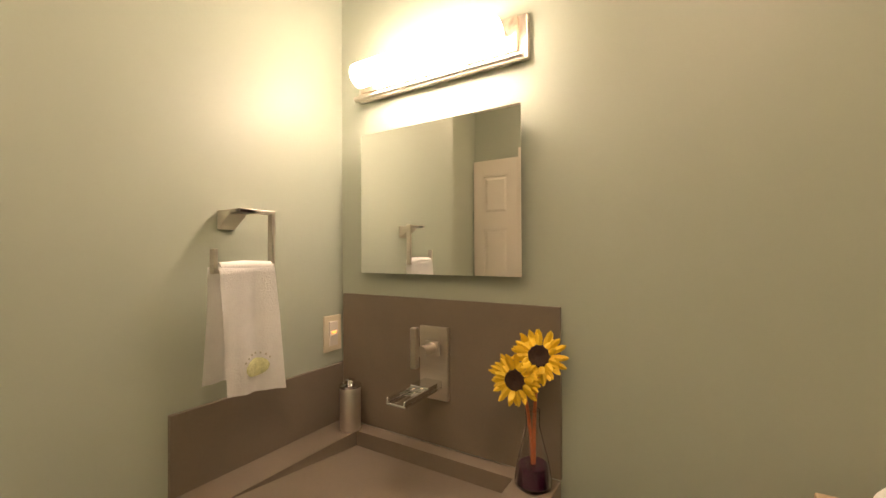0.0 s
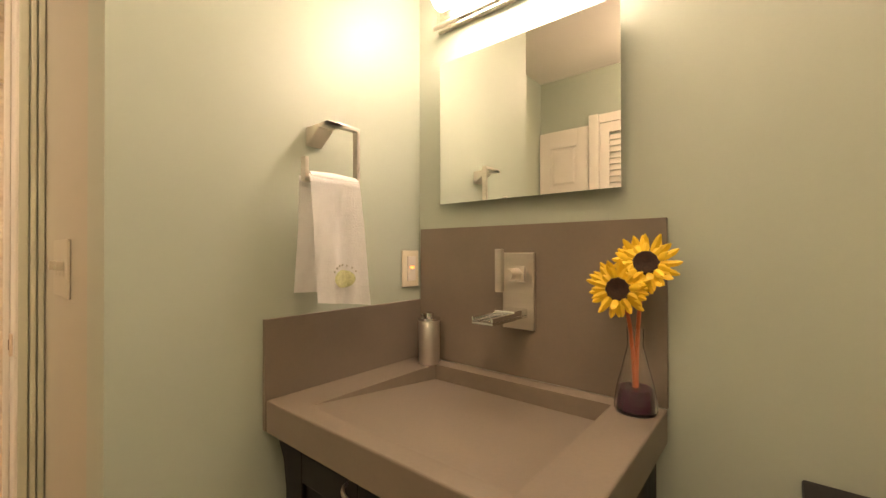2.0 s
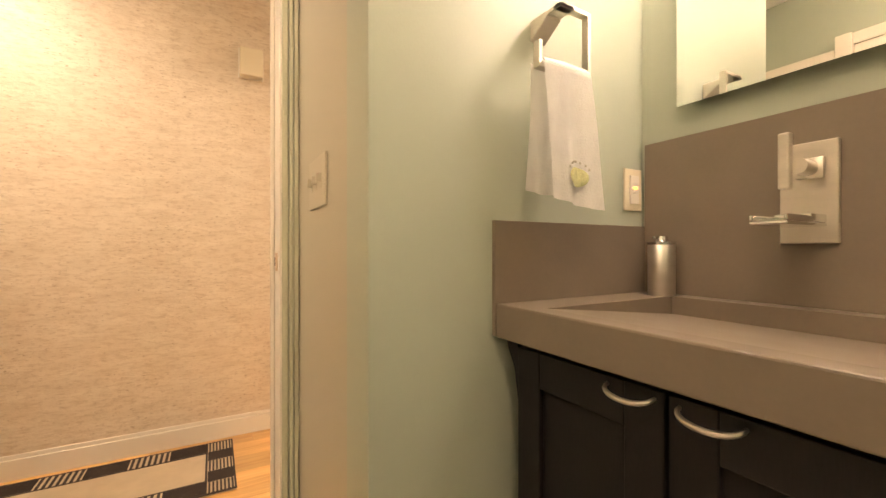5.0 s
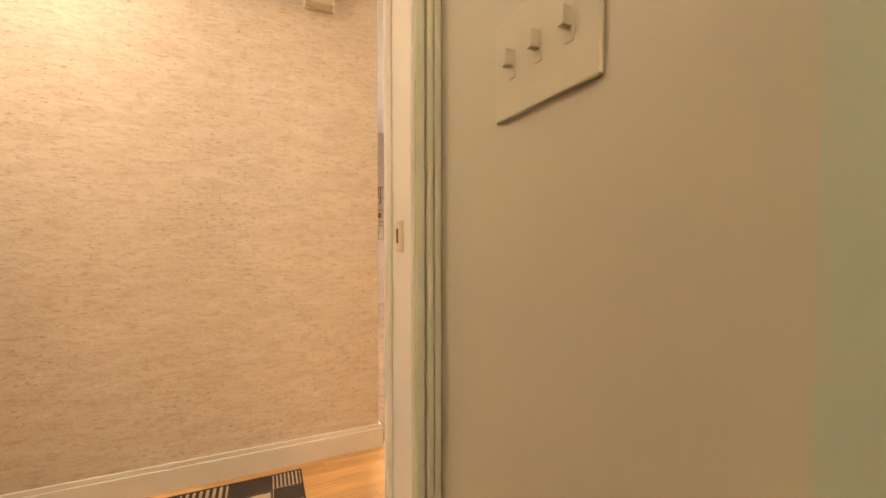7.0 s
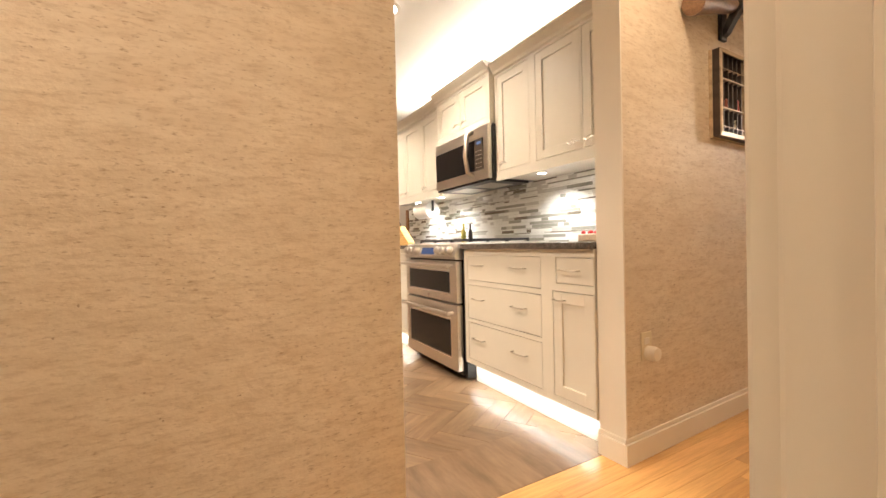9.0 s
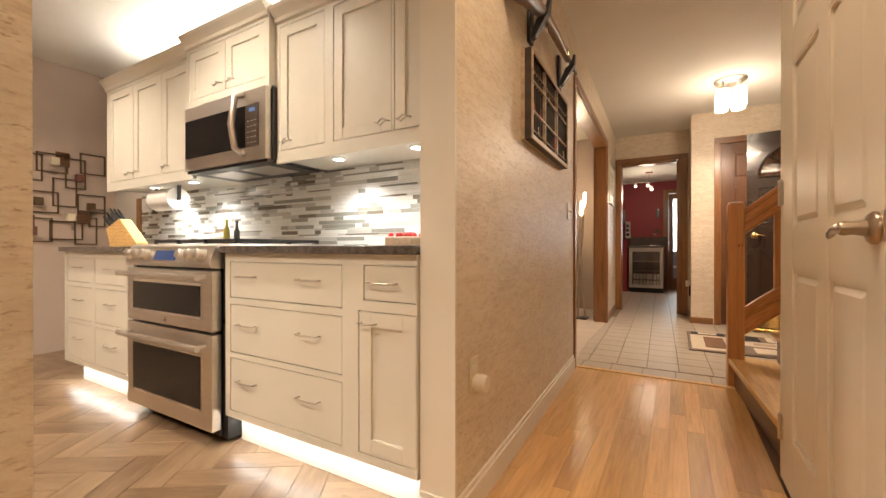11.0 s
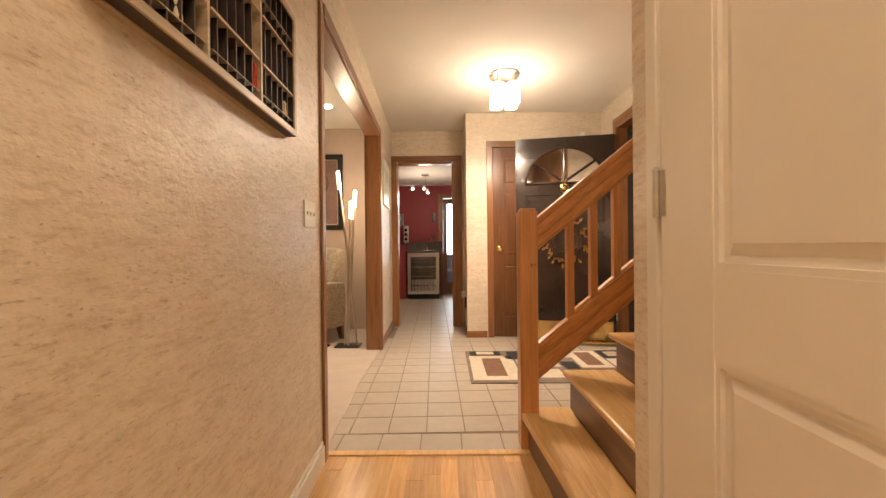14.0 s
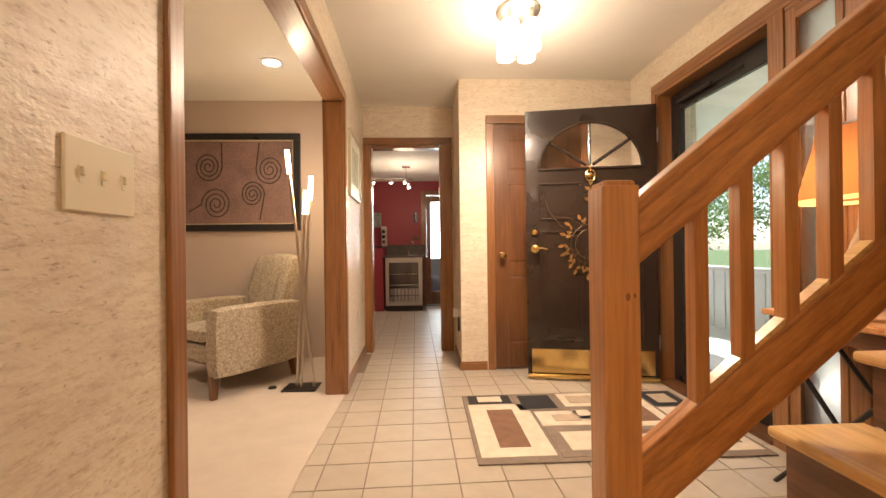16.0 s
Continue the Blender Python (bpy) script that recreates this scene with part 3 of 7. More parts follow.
# hall closet door: six white panels, hinged at its far edge, nickel lever
d = thing("closet_door", "closed cream six-panel closet door with nickel lever", "door", place=(-1.643, 2.156, 0.012))
d.rotation_euler = (0, 0, radians(-90))
panel_leaf(d, 0.848, 2.028, 0.036, ((0.150, 0.435), (0.515, 0.765)), ((0.20, 0.785), (0.925, 1.485), (1.60, 1.90)), M_WHITE)
for z in (0.19, 1.06, 1.83):
    bm = bmesh.new()
    rod(bm, (-0.006, -0.006, z - 0.045), (-0.006, -0.006, z + 0.045), 0.0065, seg=10)
    rod(bm, (-0.006, -0.006, z + 0.045), (-0.006, -0.006, z + 0.052), 0.008, 0.004, seg=10)
    box(bm, -0.004, 0.018, -0.0025, 0.001, z - 0.043, z + 0.043)
    part("hinge", bm, M_NICKEL, d, "nickel butt hinge", True)
bm = bmesh.new()
TURN_Y = Matrix.Rotation(radians(90), 3, "X")
turned(bm, [(0.033, 0.0), (0.033, 0.006), (0.028, 0.012), (0.016, 0.016), (0.013, 0.036), (0.015, 0.050), (0.012, 0.056)], (0.812, 0, 0.897), 24, TURN_Y)
part("rose", bm, M_DARKNICKEL, d, "round nickel door rose", True)
bm = bmesh.new()
sweep(bm, [(0.815, -0.046, 0.897), (0.78, -0.048, 0.899), (0.752, -0.048, 0.897), (0.728, -0.046, 0.888), (0.708, -0.044, 0.884), (0.692, -0.042, 0.890)], [0.012, 0.0105, 0.0085, 0.007, 0.0065, 0.005], 10)
part("lever", bm, M_DARKNICKEL, d, "wavy nickel lever", True)
pbox("latch_edge", M_NICKEL, d, 0.834, 0.849, -0.0015, 0.002, 0.87, 0.93)

# coat closet door in the foyer
d = thing("coat_closet_door", "closed brown stained six-panel coat closet door", "door", place=(-1.543, 5.738, 0.012))
panel_leaf(d, 0.74, 2.028, 0.036, ((0.105, 0.325), (0.415, 0.635)), ((0.20, 0.78), (0.86, 1.55), (1.63, 1.92)), M_WALNUT)
bm = bmesh.new()
turned(bm, [(0.027, 0.0), (0.027, 0.004), (0.012, 0.010), (0.010, 0.028), (0.024, 0.040), (0.028, 0.052), (0.022, 0.064), (0.004, 0.069)], (0.062, 0, 0.935), 20, TURN_Y)
part("knob", bm, M_BRASS, d, "polished brass knob", True)

# black front door, standing open into the foyer
d = thing("front_door", "open glossy black front door with fan window", "door", place=(-0.405, 5.338, 0.0))
d.rotation_euler = (0, 0, radians(180 - 11.0))
FW, FH, FT = 0.945, 2.055, 0.045
# local x runs from the hinge to the free edge; the face that the hall sees is at +y
bm = bmesh.new()
fan_c, fan_z, fan_r = FW / 2, 1.60, 0.375
N = 24
arc = [(fan_c + fan_r * math.cos(math.pi * i / N), fan_z + fan_r * 0.93 * math.sin(math.pi * i / N)) for i in range(N + 1)]
# lower leaf, and the upper part as strips around the fan opening
box(bm, 0, FW, 0, FT, 0.025, fan_z)
for (x0, z0), (x1, z1) in zip(arc, arc[1:]):
    slab(bm, [(x1, z1), (x0, z0), (x0, FH), (x1, FH)], "y", 0, FT)
slab(bm, [(0, fan_z), (fan_c - fan_r, fan_z), (fan_c - fan_r, FH), (0, FH)], "y", 0, FT)
slab(bm, [(fan_c + fan_r, fan_z), (FW, fan_z), (FW, FH), (fan_c + fan_r, FH)], "y", 0, FT)
bmesh.ops.remove_doubles(bm, verts=bm.verts, dist=1e-5)
part("leaf", bm, M_BLACKDOOR, d)
bm = bmesh.new()
ring = [(p[0], FT + 0.004, p[1]) for p in arc]
sweep(bm, ring, 0.011, 8)
sweep(bm, [(fan_c - fan_r, FT + 0.004, fan_z), (fan_c + fan_r, FT + 0.004, fan_z)], 0.011, 8)
part("fan_frame", bm, M_BLACKDOOR, d, "", True)
for a in (38, 90, 142):
    bm = bmesh.new()
    sweep(bm, [(fan_c + 0.03 * math.cos(radians(a)), FT * 0.6, fan_z + 0.03), (fan_c + fan_r * math.cos(radians(a)), FT * 0.6, fan_z + fan_r * 0.93 * math.sin(radians(a)))], 0.013, 8)
    part("muntin", bm, M_BLACKDOOR, d, "", True)
bm = bmesh.new()
slab(bm, arc, "y", 0.018, 0.024)
glass_ob = part("fan_pane", bm, M_GLASS, d, "clear half-round fan glass")
glass_ob.visible_shadow = False
for x0, x1 in ((0.10, 0.415), (0.53, 0.845)):
    for z0, z1 in ((1.215, 1.50), (0.30, 1.135)):
        bm = boxes((x0, x1, FT, FT + 0.013, z0, z0 + 0.018), (x0, x1, FT, FT + 0.013, z1 - 0.018, z1), (x0, x0 + 0.018, FT, FT + 0.012, z0 + 0.018, z1 - 0.018), (x1 - 0.018, x1, FT, FT + 0.012, z0 + 0.018, z1 - 0.018), bevel=0.0055)
        box(bm, x0 + 0.045, x1 - 0.045, FT, FT + 0.004, z0 + 0.045, z1 - 0.045, bevel=0.003)
        part("panel", bm, M_BLACKDOOR, d)
pbox("kick_plate", M_BRASS, d, 0.03, FW - 0.03, FT + 0.001, FT + 0.004, 0.055, 0.235, 0.0, "polished brass kick plate")
bm = boxes((0.0, FW, FT + 0.002, FT + 0.016, 0.012, 0.048), bevel=0.004)
rod(bm, (0.0, FT + 0.014, 0.032), (FW, FT + 0.014, 0.032), 0.012, seg=10)
part("door_sweep", bm, M_BRASS, d, "brass door sweep", True)
TURN_BACK = Matrix.Rotation(radians(-90), 3, "X")
bm = bmesh.new()
turned(bm, [(0.028, 0.0), (0.028, 0.006), (0.020, 0.016), (0.008, 0.018)], (FW - 0.062, FT, 1.125), 20, TURN_BACK)
part("deadbolt", bm, M_BRASS, d, "brass deadbolt", True)
bm = bmesh.new()
turned(bm, [(0.031, 0.0), (0.031, 0.006), (0.014, 0.012), (0.012, 0.035), (0.024, 0.045), (0.026, 0.055), (0.012, 0.063)], (FW - 0.062, FT, 1.0), 20, TURN_BACK)
sweep(bm, [(FW - 0.062, FT + 0.05, 1.0), (FW - 0.11, FT + 0.052, 1.005), (FW - 0.15, FT + 0.05, 0.995)], [0.010, 0.008, 0.006], 8)
part("handle", bm, M_BRASS, d, "brass lever handle", True)
bm = bmesh.new()
turned(bm, [(0.002, 0.0), (0.016, 0.004), (0.016, 0.010), (0.004, 0.014)], (fan_c, FT, 1.60), 14, TURN_BACK)
sweep(bm, [(fan_c + 0.034 * math.cos(t), FT + 0.016, 1.545 + 0.045 * math.sin(t)) for t in np.linspace(radians(115), radians(425), 18)], 0.007, 8)
turned(bm, [(0.002, 0.0), (0.022, 0.004), (0.020, 0.012), (0.006, 0.018)], (fan_c, FT, 1.545), 16, TURN_BACK)
part("knocker", bm, M_BRASS, d, "brass ring knocker", True)
for z in (0.3, 1.05, 1.83):
    bm = boxes((-0.012, 0.004, 0.004, FT - 0.004, z - 0.05, z + 0.05), bevel=0.002)
    part("hinge", bm, M_STEEL, d, "bright steel hinge")

# metal branch spray hung on the black door
rnd = random.Random(7)
w = thing("metal_wreath", "round bronze wire wreath with gold leaves on the door", "wreath", place=(-0.405, 5.338, 0.0))
w.rotation_euler = (0, 0, radians(180 - 11.0))
M_COPPER = plain("gold_copper_leaf", (0.50, 0.32, 0.12), 0.34, 0.9, 0.25, 20)
M_WIRE = plain("bronze_wire", (0.14, 0.09, 0.05), 0.4, 0.8, 0.2, 20)
wc, wz = FW / 2, 1.03


def spray_leaf(p, ang, ln):
    """A cupped pointed leaf that lies off the door, with its rim turned up."""
    dirv, side = Vector((math.cos(ang), 0, math.sin(ang))), Vector((-math.sin(ang), 0, math.cos(ang)))
    bm = bmesh.new()
    rim = [bm.verts.new(p + dirv * ln * t + side * ln * 0.27 * u + Vector((0, 0.006, 0))) for t, u in ((0, 0), (0.22, 0.75), (0.5, 1), (0.8, 0.6), (1, 0), (0.8, -0.6), (0.5, -1), (0.22, -0.75))]
    floor_ = [bm.verts.new(p + dirv * ln * (0.5 + (t - 0.5) * 0.62) + side * ln * 0.27 * u * 0.55 - Vector((0, 0.003, 0))) for t, u in ((0, 0), (0.22, 0.75), (0.5, 1), (0.8, 0.6), (1, 0), (0.8, -0.6), (0.5, -1), (0.22, -0.75))]
    for i in range(8):
        bm.faces.new((rim[i], rim[(i + 1) % 8], floor_[(i + 1) % 8], floor_[i]))
    bm.faces.new(floor_)
    part("leaf", bm, M_COPPER, w)


for r_, tilt in ((0.115, 0.0), (0.15, 0.5)):
    bm = bmesh.new()
    sweep(bm, [(wc + r_ * math.cos(a), FT + 0.020 + 0.006 * math.sin(2 * a + tilt), wz + r_ * math.sin(a)) for a in np.linspace(tilt, tilt + 2 * math.pi, 40)], 0.0024, 6)
    part("hoop", bm, M_WIRE, w, "", True)
for k in range(17):
    a0 = 2 * math.pi * k / 17 + rnd.uniform(-0.08, 0.08)
    if 1.30 < a0 < 1.75:
        continue
    reach, bend = rnd.uniform(0.19, 0.225), rnd.uniform(0.25, 0.5) * (1 if k % 2 else -1)
    pts = [(wc + (0.10 + (reach - 0.10) * t) * math.cos(a0 + bend * (1 - t)), FT + 0.016 + 0.012 * math.sin(3 * t), wz + (0.10 + (reach - 0.10) * t) * math.sin(a0 + bend * (1 - t))) for t in np.linspace(0, 1, 9)]
    bm = bmesh.new()
    sweep(bm, pts, 0.002, 6)
    part("twig", bm, M_WIRE, w, "", True)
    spray_leaf(Vector(pts[-1]), a0 + rnd.uniform(-0.25, 0.25), rnd.uniform(0.044, 0.056))
    for i, sgn in ((6, 1), (5, -1)):
        spray_leaf(Vector(pts[i]), a0 + sgn * rnd.uniform(0.5, 0.95), rnd.uniform(0.038, 0.050))
# hanging stem up to the knocker, with its own small leaves, and two loose tendrils
bm = bmesh.new()
sweep(bm, [(wc, FT + 0.016, wz + 0.12), (wc + 0.01, FT + 0.02, wz + 0.30), (wc, FT + 0.016, wz + 0.46)], 0.0024, 6)
sweep(bm, [(wc + 0.06, FT + 0.018, wz + 0.10), (wc + 0.22, FT + 0.02, wz + 0.14), (wc + 0.31, FT + 0.02, wz + 0.26), (wc + 0.33, FT + 0.02, wz + 0.34)], 0.0018, 6)
sweep(bm, [(wc + 0.04, FT + 0.018, wz + 0.13), (wc + 0.16, FT + 0.02, wz + 0.20), (wc + 0.28, FT + 0.02, wz + 0.21)], 0.0018, 6)
part("stem", bm, M_WIRE, w, "", True)
for dz, ang in ((0.40, 0.6), (0.40, 2.5), (0.44, 1.57), (0.33, 0.3), (0.31, 2.8)):
    spray_leaf(Vector((wc, FT + 0.018, wz + dz)), ang, 0.05)


# ---- staircase ----
NOSE, RUN, RISE, STEPS = -1.735, 0.228, 0.1835, 6


def plate(bm, plan, z0, z1):
    """A flat piece with the given plan, its upper edge slightly rounded."""
    f = bm.faces.new([bm.verts.new((px, py, z0)) for px, py in plan])
    up = bmesh.ops.extrude_face_region(bm, geom=[f])["geom"]
    bmesh.ops.translate(bm, vec=(0, 0, z1 - z0), verts=[v for v in up if isinstance(v, bmesh.types.BMVert)])
    bmesh.ops.recalc_face_normals(bm, faces=bm.faces)
    bmesh.ops.bevel(bm, geom=[e for e in bm.edges if all(v.co.z > z1 - 1e-5 for v in e.verts)], offset=0.006, segments=2, profile=0.5, affect="EDGES")


bm = bmesh.new()
plate(bm, [(-2.705, 3.314), (-2.705, 4.55), (-2.676, 4.00), (-2.643, 3.314)], -0.003, 0.006)
solid("floor_living_edge", bm, M_CARPET, "carpet edge running askew along the foyer tiles", "carpet", S)
st = thing("staircase", "oak stairs with dark risers and a bullnose tread", "staircase", place=(0.026, 0.033, 0))
for i in range(STEPS):
    x, z = NOSE + RUN * i, 0.178 + RISE * i
    x1 = x + RUN + 0.03 if i < STEPS - 1 else -0.372
    if i == 0:
        # the first step is a little askew and runs on past the wall's end to the closet casing
        bm = bmesh.new()
        plan = [(-1.730, 3.36), (-1.657, 2.212), (-1.617, 2.212), (-1.617, 2.300), (x1, 2.300), (x1, 3.36)]
        plate(bm, plan, z - 0.028, z)
        part("tread", bm, M_TREAD, st)
        bm = bmesh.new()
        plate(bm, [(-1.698, 3.335), (-1.627, 2.214), (-1.617, 2.214), (-1.617, 2.302), (-1.585, 2.302), (-1.655, 3.335)], 0.0, z - 0.0275)
        part("riser", bm, M_RISER, st)
        continue
    bm = boxes((x, x1, 2.300, 3.36, z - 0.028, z), bevel=0.009)
    part("tread", bm, M_TREAD, st)
    pbox("riser", M_RISER, st, x + 0.030, x + 0.050, 2.302, 3.335, max(0.0, z - RISE), z - 0.027)
    if i:
        pbox("side_panel", M_RISER, st, x + 0.050, x + RUN + 0.03 if i < STEPS - 1 else -0.372, 3.30, 3.330, 0.0, z - 0.028)

SL = RISE / RUN
rail = thing("stair_railing", "oak stair railing with square newel and balusters", "railing", place=(0.032, 0.092, 0))
bm = bmesh.new()
box(bm, -1.735, -1.647, 3.222, 3.312, 0.0, 1.146, bevel=0.006)
box(bm, -1.729, -1.653, 3.228, 3.306, 1.140, 1.158, bevel=0.007)
post = part("newel_post", bm, M_NEWEL, rail, "square oak newel with a knot")
for kz, kr in ((0.885, 0.0065), (0.888, 0.004)):
    bm = bmesh.new()
    turned(bm, [(kr, 0.0), (kr * 0.6, 0.0006), (0.0005, 0.0008)], (-1.678 if kr > 0.006 else -1.662, 3.2222, kz), 12, Matrix.Rotation(radians(90), 3, "X") @ Matrix.Diagonal((1, 1.7, 1)))
    part("knot", bm, M_OAKTRIM, post, "dark knot in the oak", True)
XE = -0.372


def board(bm, x0, z0, x1, depth, y0, y1, slope=SL):
    slab(bm, [(x0, z0 - depth), (x1, z0 - depth + slope * (x1 - x0)), (x1, z0 + slope * (x1 - x0)), (x0, z0)], "y", y0, y1)
    bmesh.ops.bevel(bm, geom=list(bm.edges), offset=0.006, segments=2, profile=0.5, affect="EDGES")


bm = bmesh.new()
board(bm, -1.65, 1.112, XE, 0.160, 3.238, 3.298)
part("handrail", bm, M_RAIL, rail)
bm = bmesh.new()
board(bm, -1.65, 0.498, XE, 0.172, 3.243, 3.293, 0.826)
part("lower_rail", bm, M_RAIL, rail)
bx = -1.500
while bx < XE - 0.05:
    top, low = 1.112 - 0.160 + SL * (bx + 1.65), 0.498 + 0.826 * (bx + 1.65)
    bm = bmesh.new()
    slab(bm, [(bx, low), (bx + 0.034, low + 0.028), (bx + 0.034, top + 0.05), (bx, top + 0.02)], "y", 3.250, 3.286)
    part("baluster", bm, M_NEWEL, rail)
    bm = bmesh.new()
    slab(bm, [(bx + 0.036, low + 0.030), (bx + 0.112, low + 0.0925), (bx + 0.112, low + 0.107), (bx + 0.036, low + 0.045)], "y", 3.252, 3.284)
    part("fillet", bm, M_TREAD, rail)
    bx += 0.1135

# ---- vanity corner ----
van = thing("vanity_cabinet", "espresso shaker vanity cabinet with two doors", "cabinet")
bm = boxes((-0.835, -0.285, 0.475, 0.874, 0.08, 0.803), (-0.82, -0.30, 0.52, 0.874, 0.0, 0.08))
slab(bm, [(-0.835, 0.70), (-0.835, 0.803), (-0.866, 0.803), (-0.862, 0.785), (-0.845, 0.755)], "y", 0.455, 0.874)
part("body", bm, M_ESPRESSO, van)
for x0, x1, hx in ((-0.832, -0.563, -0.606), (-0.557, -0.288, -0.508)):
    dr = pbox("door", M_ESPRESSO, van, x0, x1, 0.462, 0.4748, 0.10, 0.795)
    for nm, a in (("stile", (x0, x0 + 0.055, 0.10, 0.795)), ("stile", (x1 - 0.055, x1, 0.10, 0.795)), ("rail", (x0 + 0.055, x1 - 0.055, 0.10, 0.165)), ("rail", (x0 + 0.055, x1 - 0.055, 0.735, 0.795))):
        pbox(nm, M_ESPRESSO, dr, a[0], a[1], 0.452, 0.463, a[2], a[3], 0.002)
    bm = bmesh.new()
    sweep(bm, [(hx + 0.034 * math.cos(t), 0.449 - 0.020 * abs(math.sin(t)) ** 0.7, 0.786 - 0.009 * math.sin(t)) for t in np.linspace(0, math.pi, 15)], [0.0024 + 0.0015 * math.sin(math.pi * i / 14) for i in range(15)], 8)
    part("handle", bm, M_NICKEL, dr, "arched nickel pull", True)

# concrete top with a ramp basin that falls to a slot at the back
bm = bmesh.new()
X0, X1, Y0, Y1, ZT, ZB = -0.869, -0.265, 0.432, 0.869, 0.868, 0.806
U0, U1, V0, V1, DP = -0.778, -0.350, 0.470, 0.826, 0.037
P = lambda x, y, z: bm.verts.new((x, y, z))
o = [P(X0, Y0, ZT), P(X1, Y0, ZT), P(X1, Y1, ZT), P(X0, Y1, ZT)]
q = [P(U0, V0, ZT), P(U1, V0, ZT), P(U1, V1, ZT), P(U0, V1, ZT)]
lo = [P(X0, Y0, ZB), P(X1, Y0, ZB), P(X1, Y1, ZB), P(X0, Y1, ZB)]
dn = [P(U1, V1, ZT - DP), P(U0, V1, ZT - DP)]
for i in range(4):
    j = (i + 1) % 4
    bm.faces.new((o[i], o[j], q[j], q[i]))
    bm.faces.new((o[i], lo[i], lo[j], o[j]))
bm.faces.new(lo[::-1])
bm.verts.ensure_lookup_table()
ramp_bm = bmesh.new()
rq = [ramp_bm.verts.new(v.co) for v in (*q, *dn)]
ramp_bm.faces.new((rq[0], rq[1], rq[4], rq[5]))
for f in ((rq[2], rq[3], rq[5], rq[4]), (rq[1], rq[2], rq[4]), (rq[3], rq[0], rq[5])):
    ramp_bm.faces.new(f)
for v in dn:
    bm.verts.remove(v)
outer = [e for e in bm.edges if all(v in o or v in lo for v in e.verts)]
bmesh.ops.bevel(bm, geom=outer, offset=0.003, segments=2, profile=0.5, affect="EDGES")
top = thing("concrete_sink", "taupe concrete sink slab with sloping ramp basin", "sink")
part("slab", bm, M_CONCRETE, top)
part("ramp_basin", ramp_bm, M_CONCRETE, top, "sloping concrete ramp with a slot at its back")
bs = thing("backsplash", "taupe concrete backsplash around the vanity corner", "backsplash")
part("back_panel", boxes((-0.869, -0.265, 0.869, 0.8785, ZT, 1.214), bevel=0.001), M_CONCRETE, bs)
part("side_panel", boxes((-0.8805, -0.870, 0.431, 0.8785, ZB + 0.002, 1.022), bevel=0.001), M_CONCRETE, bs)

mir = thing("wall_mirror", "frameless rectangular mirror above the vanity", "mirror")
m_, ns_, ls_, b_ = nodes_of("mirror_silver")
b_.inputs["Base Color"].default_value, b_.inputs["Metallic"].default_value, b_.inputs["Roughness"].default_value = (0.90, 0.91, 0.88, 1), 1.0, 0.0
pbox("pane", m_, mir, -0.780, -0.337, 0.848, 0.853, 1.274, 1.635)
pbox("backing", M_BLACK, mir, -0.76, -0.357, 0.853, 0.8788, 1.294, 1.615)

vl = thing("vanity_light", "lit frosted tube light on a hammered plate", "wall light")
pbox("back_plate", plain("hammered_nickel", (0.62, 0.52, 0.40), 0.35, 0.9, 0.25, 60, 0.6, 120), vl, -0.785, -0.345, 0.853, 0.866, 1.748, 1.822, 0.002)
pbox("wall_plate", M_NICKEL, vl, -0.803, -0.326, 0.864, 0.8788, 1.732, 1.828, 0.003)
bm = bmesh.new()
rod(bm, (-0.80, 0.848, 1.735), (-0.33, 0.848, 1.735), 0.007, seg=10)
part("bottom_bar", bm, M_NICKEL, vl, "", True)
bm = bmesh.new()
rod(bm, (-0.745, 0.800, 1.768), (-0.365, 0.800, 1.768), 0.029, seg=24)
part("tube", bm, M_BULB, vl, "glowing frosted glass tube", True)
for sx, s in ((-0.757, -1), (-0.370, 1)):
    bm = bmesh.new()
    sweep(bm, [(sx, 0.855, 1.785), (sx, 0.835, 1.79), (sx - s * 0.002, 0.812, 1.797), (sx - s * 0.028, 0.800, 1.799)], 0.0035, 6)
    sweep(bm, [(sx, 0.845, 1.788), (sx, 0.83, 1.768), (sx - s * 0.012, 0.826, 1.752)], 0.0035, 6)
    part("bracket", bm, M_NICKEL, vl, "", True)

fa = thing("wall_faucet", "brushed nickel wall-mounted waterfall faucet", "faucet")
pbox("plate", M_NICKEL, fa, -0.602, -0.523, 0.859, 0.8688, 0.978, 1.150, 0.002)
bm = boxes((-0.588, -0.538, 0.715, 0.86, 1.006, 1.012), (-0.588, -0.583, 0.715, 0.86, 1.012, 1.022), (-0.543, -0.538, 0.715, 0.86, 1.012, 1.022), (-0.588, -0.538, 0.80, 0.86, 1.012, 1.026), bevel=0.002)
part("spout", bm, M_CHROME, fa, "open chrome waterfall spout")
bm = bmesh.new()
rod(bm, (-0.556, 0.862, 1.103), (-0.556, 0.800, 1.103), 0.013, seg=18)
box(bm, -0.575, -0.537, 0.842, 0.848, 1.086, 1.120, bevel=0.002)
part("valve", bm, M_NICKEL, fa, "", True)
pbox("lever", M_NICKEL, fa, -0.578, -0.562, 0.786, 0.802, 1.066, 1.158, 0.003)

so = thing("soap_dispenser", "brushed steel soap dispenser on the vanity", "soap dispenser", place=(-0.80, 0.826, 0.868))
bm = bmesh.new()
turned(bm, [(0.025, 0), (0.027, 0.004), (0.027, 0.108), (0.024, 0.112)], seg=20)
part("body", bm, M_STEEL, so, "", True)
bm = bmesh.new()
turned(bm, [(0.0285, 0.110), (0.0285, 0.116), (0.014, 0.119), (0.012, 0.128), (0.004, 0.131)], seg=20)
box(bm, -0.004, 0.004, -0.028, 0.002, 0.122, 0.128, bevel=0.002)
part("pump", bm, M_CHROME, so, "", True)

